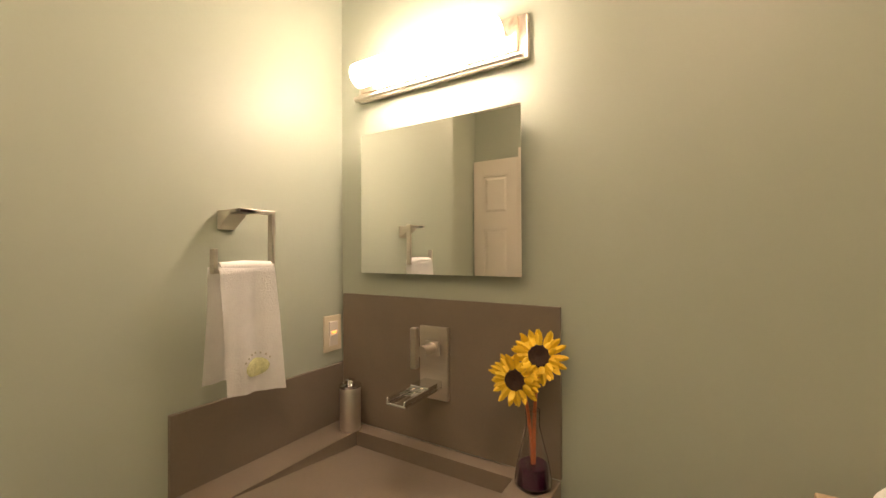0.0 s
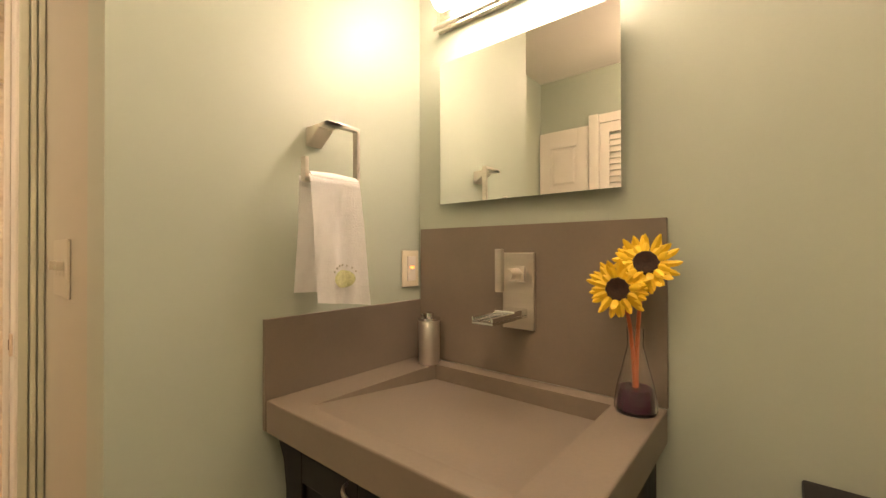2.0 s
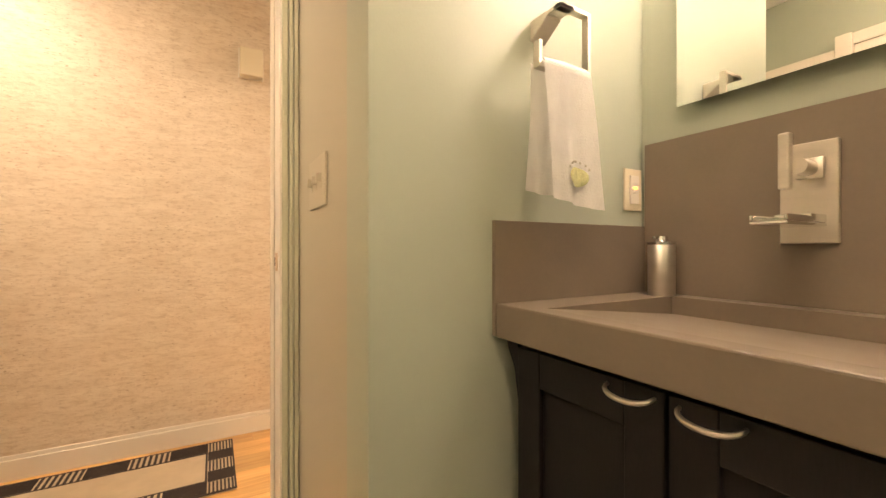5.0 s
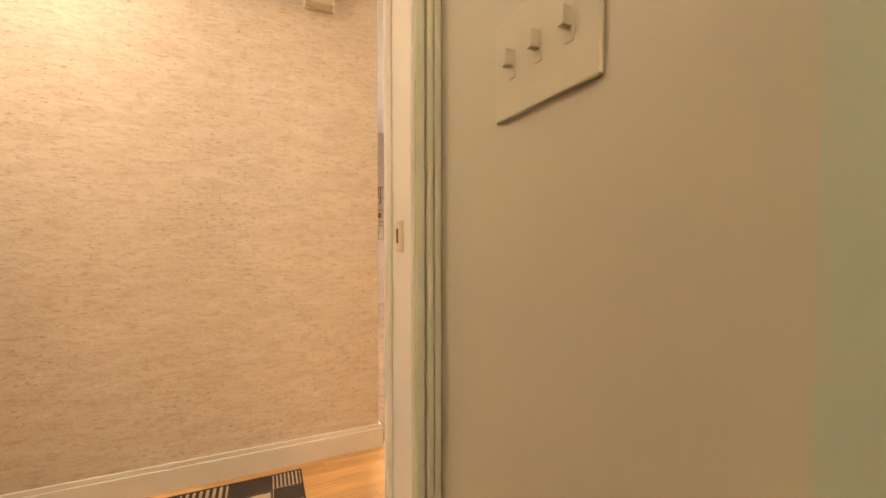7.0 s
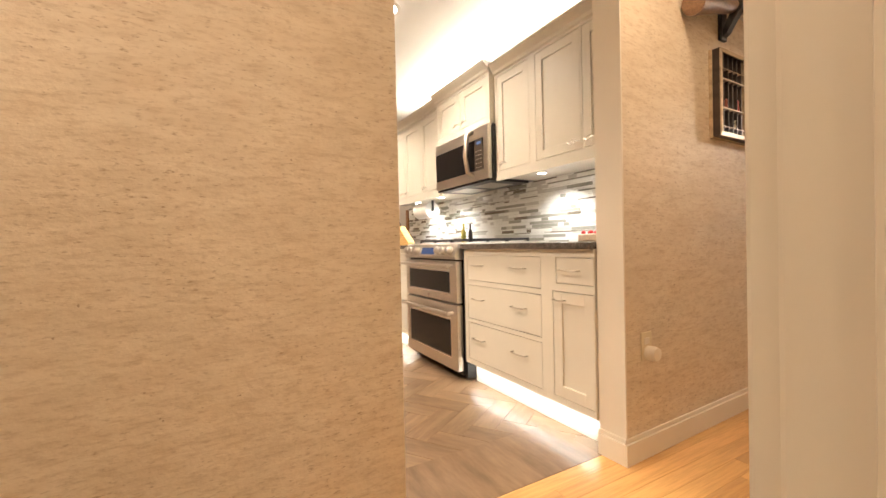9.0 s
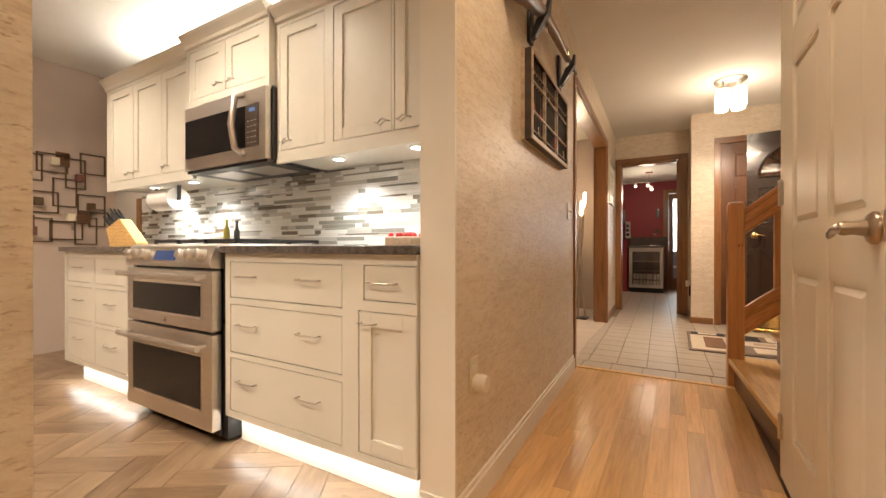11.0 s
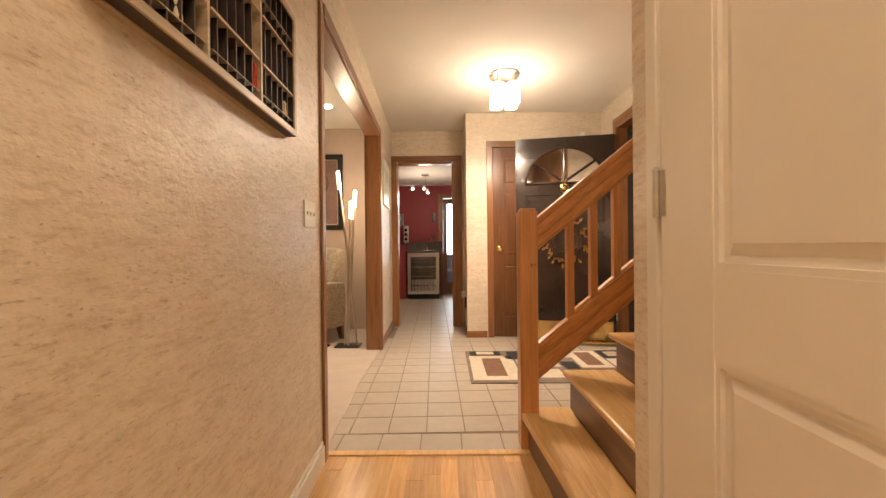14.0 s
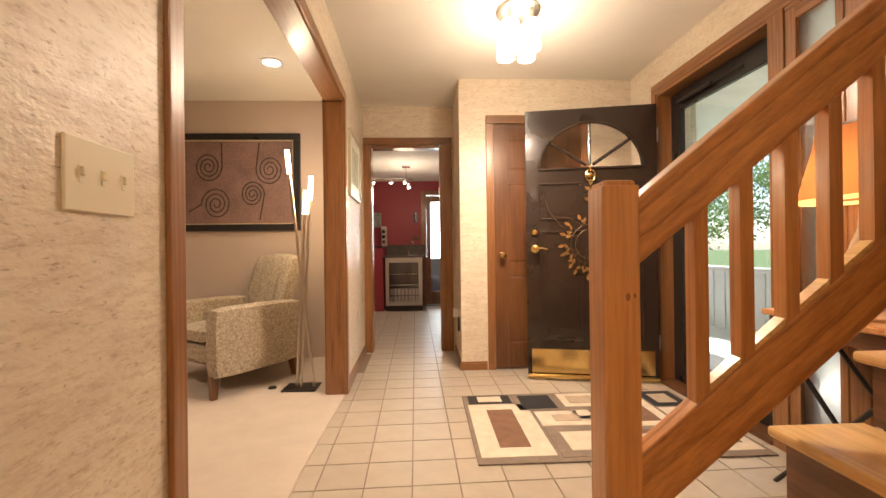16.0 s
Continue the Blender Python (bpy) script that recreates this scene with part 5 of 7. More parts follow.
def stripe_block(x0, x1, y0, y1, across, fine):
    bm = bmesh.new()
    n_ = 13 if fine else 7
    for k in range(n_):
        if across:
            a = x0 + (x1 - x0) * (k + 0.25) / n_
            box(bm, a, a + (x1 - x0) / n_ * 0.5, y0, y1, 0.0066, 0.0088)
        else:
            a = y0 + (y1 - y0) * (k + 0.25) / n_
            box(bm, x0, x1, a, a + (y1 - y0) / n_ * 0.5, 0.0066, 0.0088)
    part("striped_block", bm, M_RUNDARK, run)


for k in range(5):
    a = rx0 + (rx1 - rx0) * k / 5
    stripe_block(a + 0.002, a + (rx1 - rx0) / 5 - 0.002, ry1 - bw + 0.002, ry1 - 0.006, k % 2 == 1, k % 2 == 1) if k % 2 else stripe_block(a + 0.002, a + (rx1 - rx0) / 5 - 0.002, ry1 - bw + 0.002, ry1 - 0.006, False, False)
yy, k = ry1 - bw, 0
while yy - 0.15 > ry0:
    for a, b in ((rx0 + 0.004, rx0 + bw - 0.002), (rx1 - bw + 0.002, rx1 - 0.010)):
        stripe_block(a, b, yy - 0.15, yy, k % 2 == 0, k % 2 == 0)
    yy -= 0.152
    k += 1

# ---- foyer things ----
fl = thing("foyer_ceiling_light", "brushed ceiling light with four lit glass shades", "ceiling light", place=(-1.55, 4.78, H))
bm = bmesh.new()
turned(bm, [(0.13, -0.001), (0.13, -0.014), (0.118, -0.022), (0.03, -0.026)], seg=36)
part("canopy", bm, M_NICKEL, fl, "round brushed canopy", True)
for k in range(4):
    a = radians(45 + 90 * k)
    cx, cy = 0.090 * math.cos(a), 0.090 * math.sin(a)
    bm = bmesh.new()
    rod(bm, (cx, cy, -0.022), (cx, cy, -0.100), 0.012, seg=12)
    part("socket", bm, M_NICKEL, fl, "", True).visible_shadow = False
    bm = bmesh.new()
    turned(bm, [(0.050, -0.262), (0.053, -0.258), (0.053, -0.110), (0.046, -0.100)], (cx, cy, 0), 20)
    g = part("shade", bm, M_SHADE, fl, "lit frosted glass shade", True)
    g.visible_shadow = False

sensor = thing("wall_sensor", "small white sensor box above the closet", "sensor")
pbox("cover", M_WHITE, sensor, -0.60, -0.555, 5.722, 5.7445, 2.13, 2.20, 0.004)

# foyer rug with patchwork of framed rectangles
RC = {"cream": plain("rug_cream", (0.62, 0.54, 0.42), 0.95, 0, 0.12, 14, 0.5, 300), "tan": plain("rug_tan", (0.45, 0.35, 0.25), 0.95, 0, 0.15, 14, 0.5, 300), "brown": plain("rug_brown", (0.20, 0.105, 0.06), 0.95, 0, 0.3, 16, 0.5, 300),
      "black": plain("rug_black", (0.022, 0.020, 0.020), 0.95, 0, 0.3, 14, 0.5, 300), "taupe": plain("rug_taupe", (0.22, 0.17, 0.13), 0.95, 0, 0.3, 16, 0.5, 300)}
rug = thing("foyer_rug", "patchwork rug of framed black, brown and cream rectangles", "rug")
pbox("base", RC["taupe"], rug, -1.885, -0.45, 4.25, 5.13, 0.0015, 0.010, 0.003)
for x0, x1, y0, y1, co, ci, gx_, gy_ in ((-1.85, -1.575, 4.975, 5.11, "black", "cream", 0.06, 0.022), (-1.862, -1.495, 4.305, 4.955, "cream", "brown", 0.105, 0.09), (-1.555, -1.275, 4.845, 5.11, "taupe", "black", 0.035, 0.022), (-1.255, -0.985, 4.89, 5.11, "cream", "tan", 0.05, 0.05),
                                  (-1.475, -1.14, 4.625, 4.825, "cream", "tan", 0.09, 0.055), (-1.475, -1.115, 4.285, 4.605, "taupe", "cream", 0.065, 0.06), (-1.12, -1.0, 4.56, 4.76, "black", "black", 0.03, 0.03), (-0.98, -0.72, 4.59, 5.10, "cream", "brown", 0.06, 0.06),
                                  (-1.10, -0.74, 4.28, 4.545, "brown", "cream", 0.055, 0.05), (-0.70, -0.475, 4.86, 5.11, "black", "tan", 0.05, 0.05), (-0.70, -0.475, 4.30, 4.835, "cream", "taupe", 0.055, 0.07), (-1.255, -1.12, 4.70, 4.87, "taupe", "cream", 0.03, 0.04)):
    pp = pbox("patch", RC[co], rug, x0, x1, y0, y1, 0.0095, 0.0125, 0.001)
    pbox("patch_centre", RC[ci], pp, x0 + gx_, x1 - gx_, y0 + gy_, y1 - gy_, 0.012, 0.0145, 0.001)

# storm door in the front opening, sidelight glass
sd = thing("storm_door", "black framed glass storm door in the front doorway", "storm door")
part("frame", boxes((-0.285, -0.245, 5.215, 5.322, 0.025, 2.115), (-0.285, -0.245, 4.354, 4.43, 0.025, 2.115), (-0.285, -0.245, 4.43, 5.215, 1.985, 2.115), (-0.285, -0.245, 4.43, 5.215, 0.025, 0.14), bevel=0.004), M_BLACK, sd)
g = pbox("pane", M_GLASS, sd, -0.268, -0.262, 4.43, 5.215, 0.14, 1.985)
g.visible_shadow = False
bm = bmesh.new()
rod(bm, (-0.31, 5.20, 2.03), (-0.31, 4.86, 2.03), 0.013, seg=12)
rod(bm, (-0.31, 4.86, 2.03), (-0.30, 4.62, 2.03), 0.005, seg=8)
part("closer", bm, M_BLACK, sd, "black door closer tube", True)
m, ns, ls, b = nodes_of("rippled_glass")
b.inputs["Transmission Weight"].default_value, b.inputs["Roughness"].default_value, b.inputs["IOR"].default_value = 1.0, 0.30, 1.3
vo = ns.new("ShaderNodeTexVoronoi")
vo.inputs["Scale"].default_value = 22
ls.new(mapped(ns, ls, (1, 1, 0.7)), vo.inputs["Vector"])
bump(ns, ls, b, vo.outputs["Distance"], 0.45, 0.01)
M_RIPPLE = m
sl = thing("window_sidelight", "rippled glass sidelight beside the front door", "window", kind=S)
g = pbox("pane", M_RIPPLE, sl, -0.366, -0.358, 4.022, 4.208, 0.138, 2.062)
g.visible_shadow = False

# lamp table with crossed iron legs
tb = thing("console_table", "small wooden console table with crossed iron legs", "table")
pbox("top", M_NEWEL, tb, -0.66, -0.40, 3.46, 4.10, 0.705, 0.730, 0.006)
pbox("apron", M_RISER, tb, -0.64, -0.42, 3.48, 4.08, 0.645, 0.705, 0.003)
for x in (-0.64, -0.42):
    for (ya, yb) in ((3.50, 4.06), (4.06, 3.50)):
        bm = bmesh.new()
        sweep(bm, [(x, ya, 0.0), (x, (ya + yb) / 2, 0.33), (x, yb, 0.65)], 0.009, 8)
        part("leg", bm, M_BLACK, tb, "crossed black iron leg", True)
tl = thing("table_lamp", "lit table lamp with a brown tapered shade", "table lamp", place=(-0.52, 3.80, 0.73))
bm = bmesh.new()
turned(bm, [(0.085, 0), (0.085, 0.012), (0.03, 0.05), (0.02, 0.10), (0.045, 0.18), (0.05, 0.24), (0.02, 0.33), (0.012, 0.44)], seg=24)
part("base", bm, plain("glazed_cream_base", (0.55, 0.42, 0.28), 0.3), tl, "", True)
m, ns, ls, b = nodes_of("amber_lampshade")
ls.new(ramp(ns, ls, noise_tex(ns, ls, mapped(ns, ls, (40, 40, 40)), 6, 3), [(0.35, (0.22, 0.095, 0.035)), (0.65, (0.30, 0.14, 0.055))]), b.inputs["Base Color"])
b.inputs["Roughness"].default_value = 0.85
thin = ns.new("ShaderNodeBsdfTranslucent")
thin.inputs["Color"].default_value = (0.66, 0.29, 0.08, 1)
both = ns.new("ShaderNodeMixShader")
both.inputs[0].default_value = 0.4
ls.new(b.outputs[0], both.inputs[1])
ls.new(thin.outputs[0], both.inputs[2])
ls.new(both.outputs[0], ns["Material Output"].inputs["Surface"])


def bell(bm, rows, half_x, half_y):
    """A shade of rounded oblong plan; rows of (size factor, height)."""
    rings = []
    for k, z in rows:
        ring = []
        for i in range(32):
            a = 2 * math.pi * i / 32
            cx, cy = math.cos(a), math.sin(a)
            ring.append(bm.verts.new((half_x * k * math.copysign(abs(cx) ** 0.6, cx), half_y * k * math.copysign(abs(cy) ** 0.6, cy), z)))
        rings.append(ring)
    for r0, r1 in zip(rings, rings[1:]):
        for i in range(32):
            bm.faces.new((r0[i], r0[(i + 1) % 32], r1[(i + 1) % 32], r1[i]))
    bmesh.ops.solidify(bm, geom=list(bm.faces), thickness=0.002)


bm = bmesh.new()
bell(bm, [(1.0, 0.445), (0.93, 0.50), (0.84, 0.57), (0.74, 0.64), (0.69, 0.705)], 0.12, 0.205)
g = part("shade", bm, m, tl, "amber cloth shade lit from within", True)
g.visible_shadow = False
# the trim's own emission stands in for lamplight on it
bm = bmesh.new()
bell(bm, [(1.01, 0.430), (1.012, 0.447)], 0.12, 0.205)
part("bottom_trim", bm, glow("lamplit_trim", (1.0, 0.55, 0.15), 0.6, (0.5, 0.35, 0.15)), tl, "", True)
bm = bmesh.new()
bell(bm, [(0.70, 0.703), (0.695, 0.713)], 0.12, 0.205)
part("top_trim", bm, M_RISER, tl, "", True)
bm = bmesh.new()
turned(bm, [(0.012, 0.44), (0.028, 0.50), (0.03, 0.545), (0.012, 0.58)], seg=16)
part("bulb", bm, glow("warm_bulb", (1.0, 0.72, 0.42), 8.0), tl, "lit bulb", True).visible_shadow = False

# ---- living room things ----
def tweed():
    m, ns, ls, b = nodes_of("speckled_tweed")
    v = mapped(ns, ls, (1, 1, 1))
    vo = ns.new("ShaderNodeTexVoronoi")
    vo.inputs["Scale"].default_value = 120
    ls.new(v, vo.inputs["Vector"])
    c = ramp(ns, ls, vo.outputs["Color"], [(0.25, (0.27, 0.21, 0.145)), (0.5, (0.44, 0.37, 0.275)), (0.8, (0.55, 0.48, 0.37))])
    c = blend(ns, ls, 0.4, c, ramp(ns, ls, noise_tex(ns, ls, v, 60, 3), [(0.35, (0.24, 0.18, 0.11)), (0.65, (0.56, 0.48, 0.36))]))
    ls.new(c, b.inputs["Base Color"])
    b.inputs["Roughness"].default_value = 0.95
    bump(ns, ls, b, vo.outputs["Distance"], 0.6, 0.004)
    return m


M_TWEED = tweed()
ac = thing("armchair", "speckled beige tweed armchair with tapered wooden legs", "armchair", place=(-3.655, 5.655, 0.0))
ac.rotation_euler = (0, 0, radians(146))


def cushion(name, x0, x1, y0, y1, z0, z1, r, crown=0.0, lean=0.0):
    bm = bmesh.new()
    box(bm, x0, x1, y0, y1, z0, z1, bevel=0)
    bmesh.ops.subdivide_edges(bm, edges=list(bm.edges), cuts=5, use_grid_fill=True)
    cx, cy, cz = (x0 + x1) / 2, (y0 + y1) / 2, (z0 + z1) / 2
    for v in bm.verts:
        u, w_, h_ = (v.co.x - cx) / (x1 - x0) * 2, (v.co.y - cy) / (y1 - y0) * 2, (v.co.z - cz) / (z1 - z0) * 2
        k = 1 - r * (max(0, abs(u) - 0.55) ** 2 + max(0, abs(w_) - 0.55) ** 2 + max(0, abs(h_) - 0.55) ** 2)
        v.co = Vector((cx + (v.co.x - cx) * k, cy + (v.co.y - cy) * k, cz + (v.co.z - cz) * k + crown * max(0, h_) * (1 - u * u) * (1 - w_ * w_)))
        v.co.y -= lean * (v.co.z - z0)
    return part(name, bm, M_TWEED, ac, "", True)


cushion("base", -0.28, 0.28, -0.33, 0.34, 0.20, 0.36, 0.3)
cushion("seat_cushion", -0.245, 0.245, -0.20, 0.36, 0.35, 0.47, 0.5, 0.02)
cushion("backrest", -0.275, 0.275, -0.31, -0.16, 0.30, 0.99, 0.35, 0.02, 0.30)
for s in (-1, 1):
    cushion("arm", s * 0.335 - 0.065, s * 0.335 + 0.065, -0.36, 0.37, 0.135, 0.625, 0.18, 0.01)
    for y in (-0.31, 0.32):
        bm = bmesh.new()
        rod(bm, (s * 0.325, y, 0.16), (s * 0.335, y + (0.015 if y > 0 else -0.02), 0.0), 0.042, 0.028, 4)
        part("leg", bm, M_WALNUT, ac, "tapered dark wooden leg")
for k in range(1, 5):
    bm = bmesh.new()
    x = -0.275 + 0.11 * k
    sweep(bm, [(x, -0.154 - 0.30 * (z - 0.30), z) for z in np.linspace(0.48, 0.96, 8)], 0.004, 6)
    part("back_seam", bm, M_TWEED, ac, "", True)

lp = thing("floor_lamp", "steel floor lamp with three lit leaning tubes", "floor lamp")
part("base", boxes((-3.155, -2.915, 5.30, 5.48, 0.002, 0.016), bevel=0.003), M_BLACK, lp, "black square base")
for bx_, by_, tx, ty_, tz in ((-2.945, 5.39, -3.116, 5.37, 1.737), (-3.035, 5.38, -2.958, 5.42, 1.554), (-3.075, 5.41, -2.992, 5.40, 1.445)):
    A, B = Vector((bx_, by_, 0.014)), Vector((tx, ty_, tz))
    dv = (B - A).normalized()
    bm = bmesh.new()
    rod(bm, A, B - dv * 0.17, 0.0105, seg=12)
    part("pole", bm, M_POLE, lp, "", True)
    bm = bmesh.new()
    rod(bm, B - dv * 0.17, B, 0.0155, seg=14)
    g = part("tube", bm, glow("lamp_tube", (1.0, 0.72, 0.36), 14.0), lp, "lit frosted tube", True)
    g.visible_shadow = False

ap = thing("framed_painting", "large brown painting of dark spirals in a black frame", "painting")
px0, px1, pz0, pz1, py = -4.40, -3.285, 1.20, 2.105, 6.249
part("frame", boxes((px0, px1, py - 0.035, py, pz0, pz0 + 0.06), (px0, px1, py - 0.035, py, pz1 - 0.06, pz1), (px0, px0 + 0.06, py - 0.035, py, pz0 + 0.06, pz1 - 0.06), (px1 - 0.06, px1, py - 0.035, py, pz0 + 0.06, pz1 - 0.06), bevel=0.003), M_BLACK, ap)
part("gilt_line", boxes((px0 + 0.06, px1 - 0.06, py - 0.027, py - 0.012, pz0 + 0.06, pz0 + 0.070), (px0 + 0.06, px1 - 0.06, py - 0.027, py - 0.012, pz1 - 0.070, pz1 - 0.06), (px1 - 0.070, px1 - 0.06, py - 0.027, py - 0.012, pz0 + 0.07, pz1 - 0.07)), M_TRAYEDGE, ap, "thin gilt inner line")
pbox("canvas", plain("mauve_brown_canvas", (0.21, 0.125, 0.105), 0.7, 0, 0.35, 5, 0.3, 60), ap, px0 + 0.06, px1 - 0.06, py - 0.014, py - 0.004, pz0 + 0.06, pz1 - 0.06)
for cx, cz, r, sgn, turn_, tail in ((-4.13, 1.80, 0.125, 1, 1, (0.12, 0.22)), (-3.57, 1.77, 0.125, -1, 1, (-0.09, 0.25)), (-4.06, 1.45, 0.135, -1, -1, (-0.26, -0.07)), (-3.73, 1.54, 0.11, 1, -1, (0.06, -0.24))):
    pts = []
    for k in range(64):
        a = k / 63 * 3 * 2 * math.pi
        rr = r * (0.12 + 0.88 * k / 63)
        pts.append((cx + sgn * rr * math.cos(a), py - 0.0145, cz + turn_ * rr * 1.12 * math.sin(a)))
    ex, ez = pts[-1][0], pts[-1][2]
    pts += [(ex + (cx + tail[0] - ex) * q * 0.9, py - 0.0145, ez + (cz + tail[1] - ez) * q) for q in (0.3, 0.65, 1.0)]
    bm = bmesh.new()
    sweep(bm, pts, 0.006, 6)
    part("spiral", bm, M_TRAYDARK, ap, "", True)
for nm, cx, cy, rm in (("living_can_light", -3.25, 5.46, M_CEIL), ("kitchen_can_light", -4.0, 0.93, M_WHITE)):
    c = thing(nm, "recessed round ceiling light, lit", "downlight", place=(cx, cy, H))
    bm = bmesh.new()
    turned(bm, [(0.085, -0.0005), (0.085, -0.005), (0.062, -0.008)], seg=28)
    part("ring", bm, rm, c, "", True).visible_shadow = False
    bm = bmesh.new()
    turned(bm, [(0.060, -0.0082), (0.050, -0.0095)], seg=24)
    part("lens", bm, M_LED, c, "", True).visible_shadow = False
sw = thing("foot_switch", "black foot switch on the carpet", "switch", place=(-3.25, 5.40, 0))
bm = bmesh.new()
turned(bm, [(0.03, 0), (0.03, 0.012), (0.018, 0.02)], seg=14)
part("body", bm, M_BLACK, sw, "", True)

# ---- bar room things ----
solid("ceiling_bar", boxes((-3.6, -0.9, 6.53, 9.72, 2.25, 2.28)), M_CEIL, "off-white lower ceiling of the bar room", "ceiling", S)
bc = thing("beverage_cooler", "stainless beverage cooler with glass door and cans", "wine cooler")
bX0, bX1, bY = -2.795, -2.190, 9.085
part("cabinet", boxes((bX0, bX0 + 0.03, bY + 0.04, bY + 0.60, 0.03, 0.885), (bX1 - 0.03, bX1, bY + 0.04, bY + 0.60, 0.03, 0.885), (bX0 + 0.03, bX1 - 0.03, bY + 0.04, bY + 0.60, 0.855, 0.885), (bX0 + 0.03, bX1 - 0.03, bY + 0.04, bY + 0.60, 0.03, 0.12), (bX0 + 0.02, bX1 - 0.02, bY + 0.06, bY + 0.58, 0.0, 0.03)), M_BLACK, bc)
pbox("back", plain("brown_cooler_back", (0.07, 0.05, 0.036), 0.4), bc, bX0 + 0.03, bX1 - 0.03, bY + 0.40, bY + 0.42, 0.12, 0.855, 0, "brown inner back")
dr = part("door", boxes((bX0, bX0 + 0.06, bY, bY + 0.038, 0.09, 0.88), (bX1 - 0.06, bX1, bY, bY + 0.038, 0.09, 0.88), (bX0 + 0.06, bX1 - 0.06, bY, bY + 0.038, 0.80, 0.88), (bX0 + 0.06, bX1 - 0.06, bY, bY + 0.038, 0.09, 0.15), bevel=0.003), M_STEEL, bc, "steel framed glass door")
g = pbox("pane", M_GLASS, dr, bX0 + 0.06, bX1 - 0.06, bY + 0.012, bY + 0.018, 0.15, 0.80)
g.visible_shadow = False
for z in (0.24, 0.42, 0.60):
    part("shelf", boxes((bX0 + 0.03, bX1 - 0.03, bY + 0.05, bY + 0.06, z, z + 0.012), *[(bX0 + 0.05 + 0.05 * q, bX0 + 0.055 + 0.05 * q, bY + 0.06, bY + 0.39, z, z + 0.005) for q in range(11)]), M_CHROME, bc)
bm = bmesh.new()
for z in (0.122, 0.254):
    for k in range(8):
        cx = bX0 + 0.095 + k * 0.06
        rod(bm, (cx, bY + 0.11, z), (cx, bY + 0.11, z + 0.105), 0.026, seg=12)
part("cans", bm, M_STEEL, bc, "rows of pale cans", True)
pbox("grille", M_BLACK, bc, bX0, bX1, bY + 0.02, bY + 0.04, 0.0, 0.085)
pbox("inner_lamp", glow("cooler_light", (1, 0.86, 0.66), 7.0), bc, bX0 + 0.20, bX1 - 0.20, bY + 0.06, bY + 0.10, 0.842, 0.853)
bt = thing("bar_counter", "black stone bar counter with a low splash", "counter")
pbox("slab", M_GRANITE, bt, -2.84, -2.13, 9.055, 9.715, 0.887, 0.925, 0.004)
pbox("splash", M_GRANITE, bt, -2.84, -2.13, 9.695, 9.717, 0.925, 1.10)
solid("wall_bar_low", boxes((-3.55, -2.83, 9.10, 9.715, 0.0, 1.05)), M_RED, "low deep red wall beside the bar", "wall", S)
pbox("ledge", M_BLACK, thing("bar_ledge", "black ledge on the low red bar wall", "ledge"), -3.55, -2.84, 9.07, 9.715, 1.05, 1.075, 0.003)
bf = thing("bar_faucet", "chrome gooseneck bar faucet", "faucet", place=(-2.43, 9.55, 0.925))
bm = bmesh.new()
sweep(bm, [(0, 0, 0), (0, 0, 0.14), (0.01, -0.02, 0.20), (0.04, -0.05, 0.235), (0.08, -0.07, 0.22), (0.09, -0.08, 0.19)], 0.010, 10)
turned(bm, [(0.022, 0), (0.022, 0.02), (0.012, 0.03)], seg=14)
part("spout", bm, M_CHROME, bf, "", True)
for nm, lab, cat, x0, x1, z0, z1, mm in (("bottle_holder", "steel bottle holder on the bar ledge", "bottle holder", -2.90, -2.80, 1.075, 1.42, M_STEEL), ("small_picture", "small grey picture on the red wall", "picture", -3.08, -2.92, 1.42, 1.68, plain("grey_photo", (0.25, 0.24, 0.20), 0.5, 0, 0.6, 12)),
                                   ("wall_sconce", "small dark sconce on the red wall", "sconce", -2.33, -2.27, 1.50, 1.68, M_BLACK)):
    o_ = thing(nm, lab, cat)
    yb = 9.50 if nm == "bottle_holder" else 9.719
    part("body", boxes((x0, x1, yb - 0.05, yb, z0, z1), bevel=0.012), mm, o_)
    if nm == "bottle_holder":
        bm = bmesh.new()
        for z in (1.15, 1.24, 1.33):
            rod(bm, ((x0 + x1) / 2, yb - 0.09, z), ((x0 + x1) / 2, yb - 0.045, z + 0.01), 0.03, 0.022, 12)
        part("bottles", bm, M_BLACKGLASS, o_, "dark bottle ends", True)
plate_on("wall_outlet", "row of dark switches on the red wall", "switch", "y", 9.72, -1, -2.36, -2.25, 1.18, 1.26, [("rocker", -2.35, -2.30, 1.19, 1.25, 0.008, M_RISER)], M_RISER)
trk = thing("track_light", "chrome track light with small lit spots", "track light")
pbox("canopy", M_CHROME, trk, -2.46, -2.34, 8.3, 8.42, 2.225, 2.2498, 0.004)
bm = bmesh.new()
rod(bm, (-2.40, 8.36, 2.23), (-2.40, 8.36, 2.03), 0.008, seg=8)
sweep(bm, [(-2.95, 8.30, 2.05), (-2.7, 8.36, 2.05), (-2.5, 8.33, 2.05), (-2.30, 8.38, 2.05)], 0.008, 8)
part("rail", bm, M_CHROME, trk, "", True)
for x, z in ((-2.88, 2.02), (-2.42, 2.02), (-2.36, 1.95), (-2.62, 2.02)):
    bm = bmesh.new()
    rod(bm, (x, 8.34, z + 0.03), (x, 8.33, z - 0.03), 0.018, 0.03, 12)
    hd = part("head", bm, M_CHROME, trk, "", True)
    bm = bmesh.new()
    rod(bm, (x, 8.33, z - 0.031), (x, 8.33, z - 0.045), 0.026, 0.018, 12)
    part("bulb", bm, M_SHADE, hd, "lit spot bulb", True).visible_shadow = False
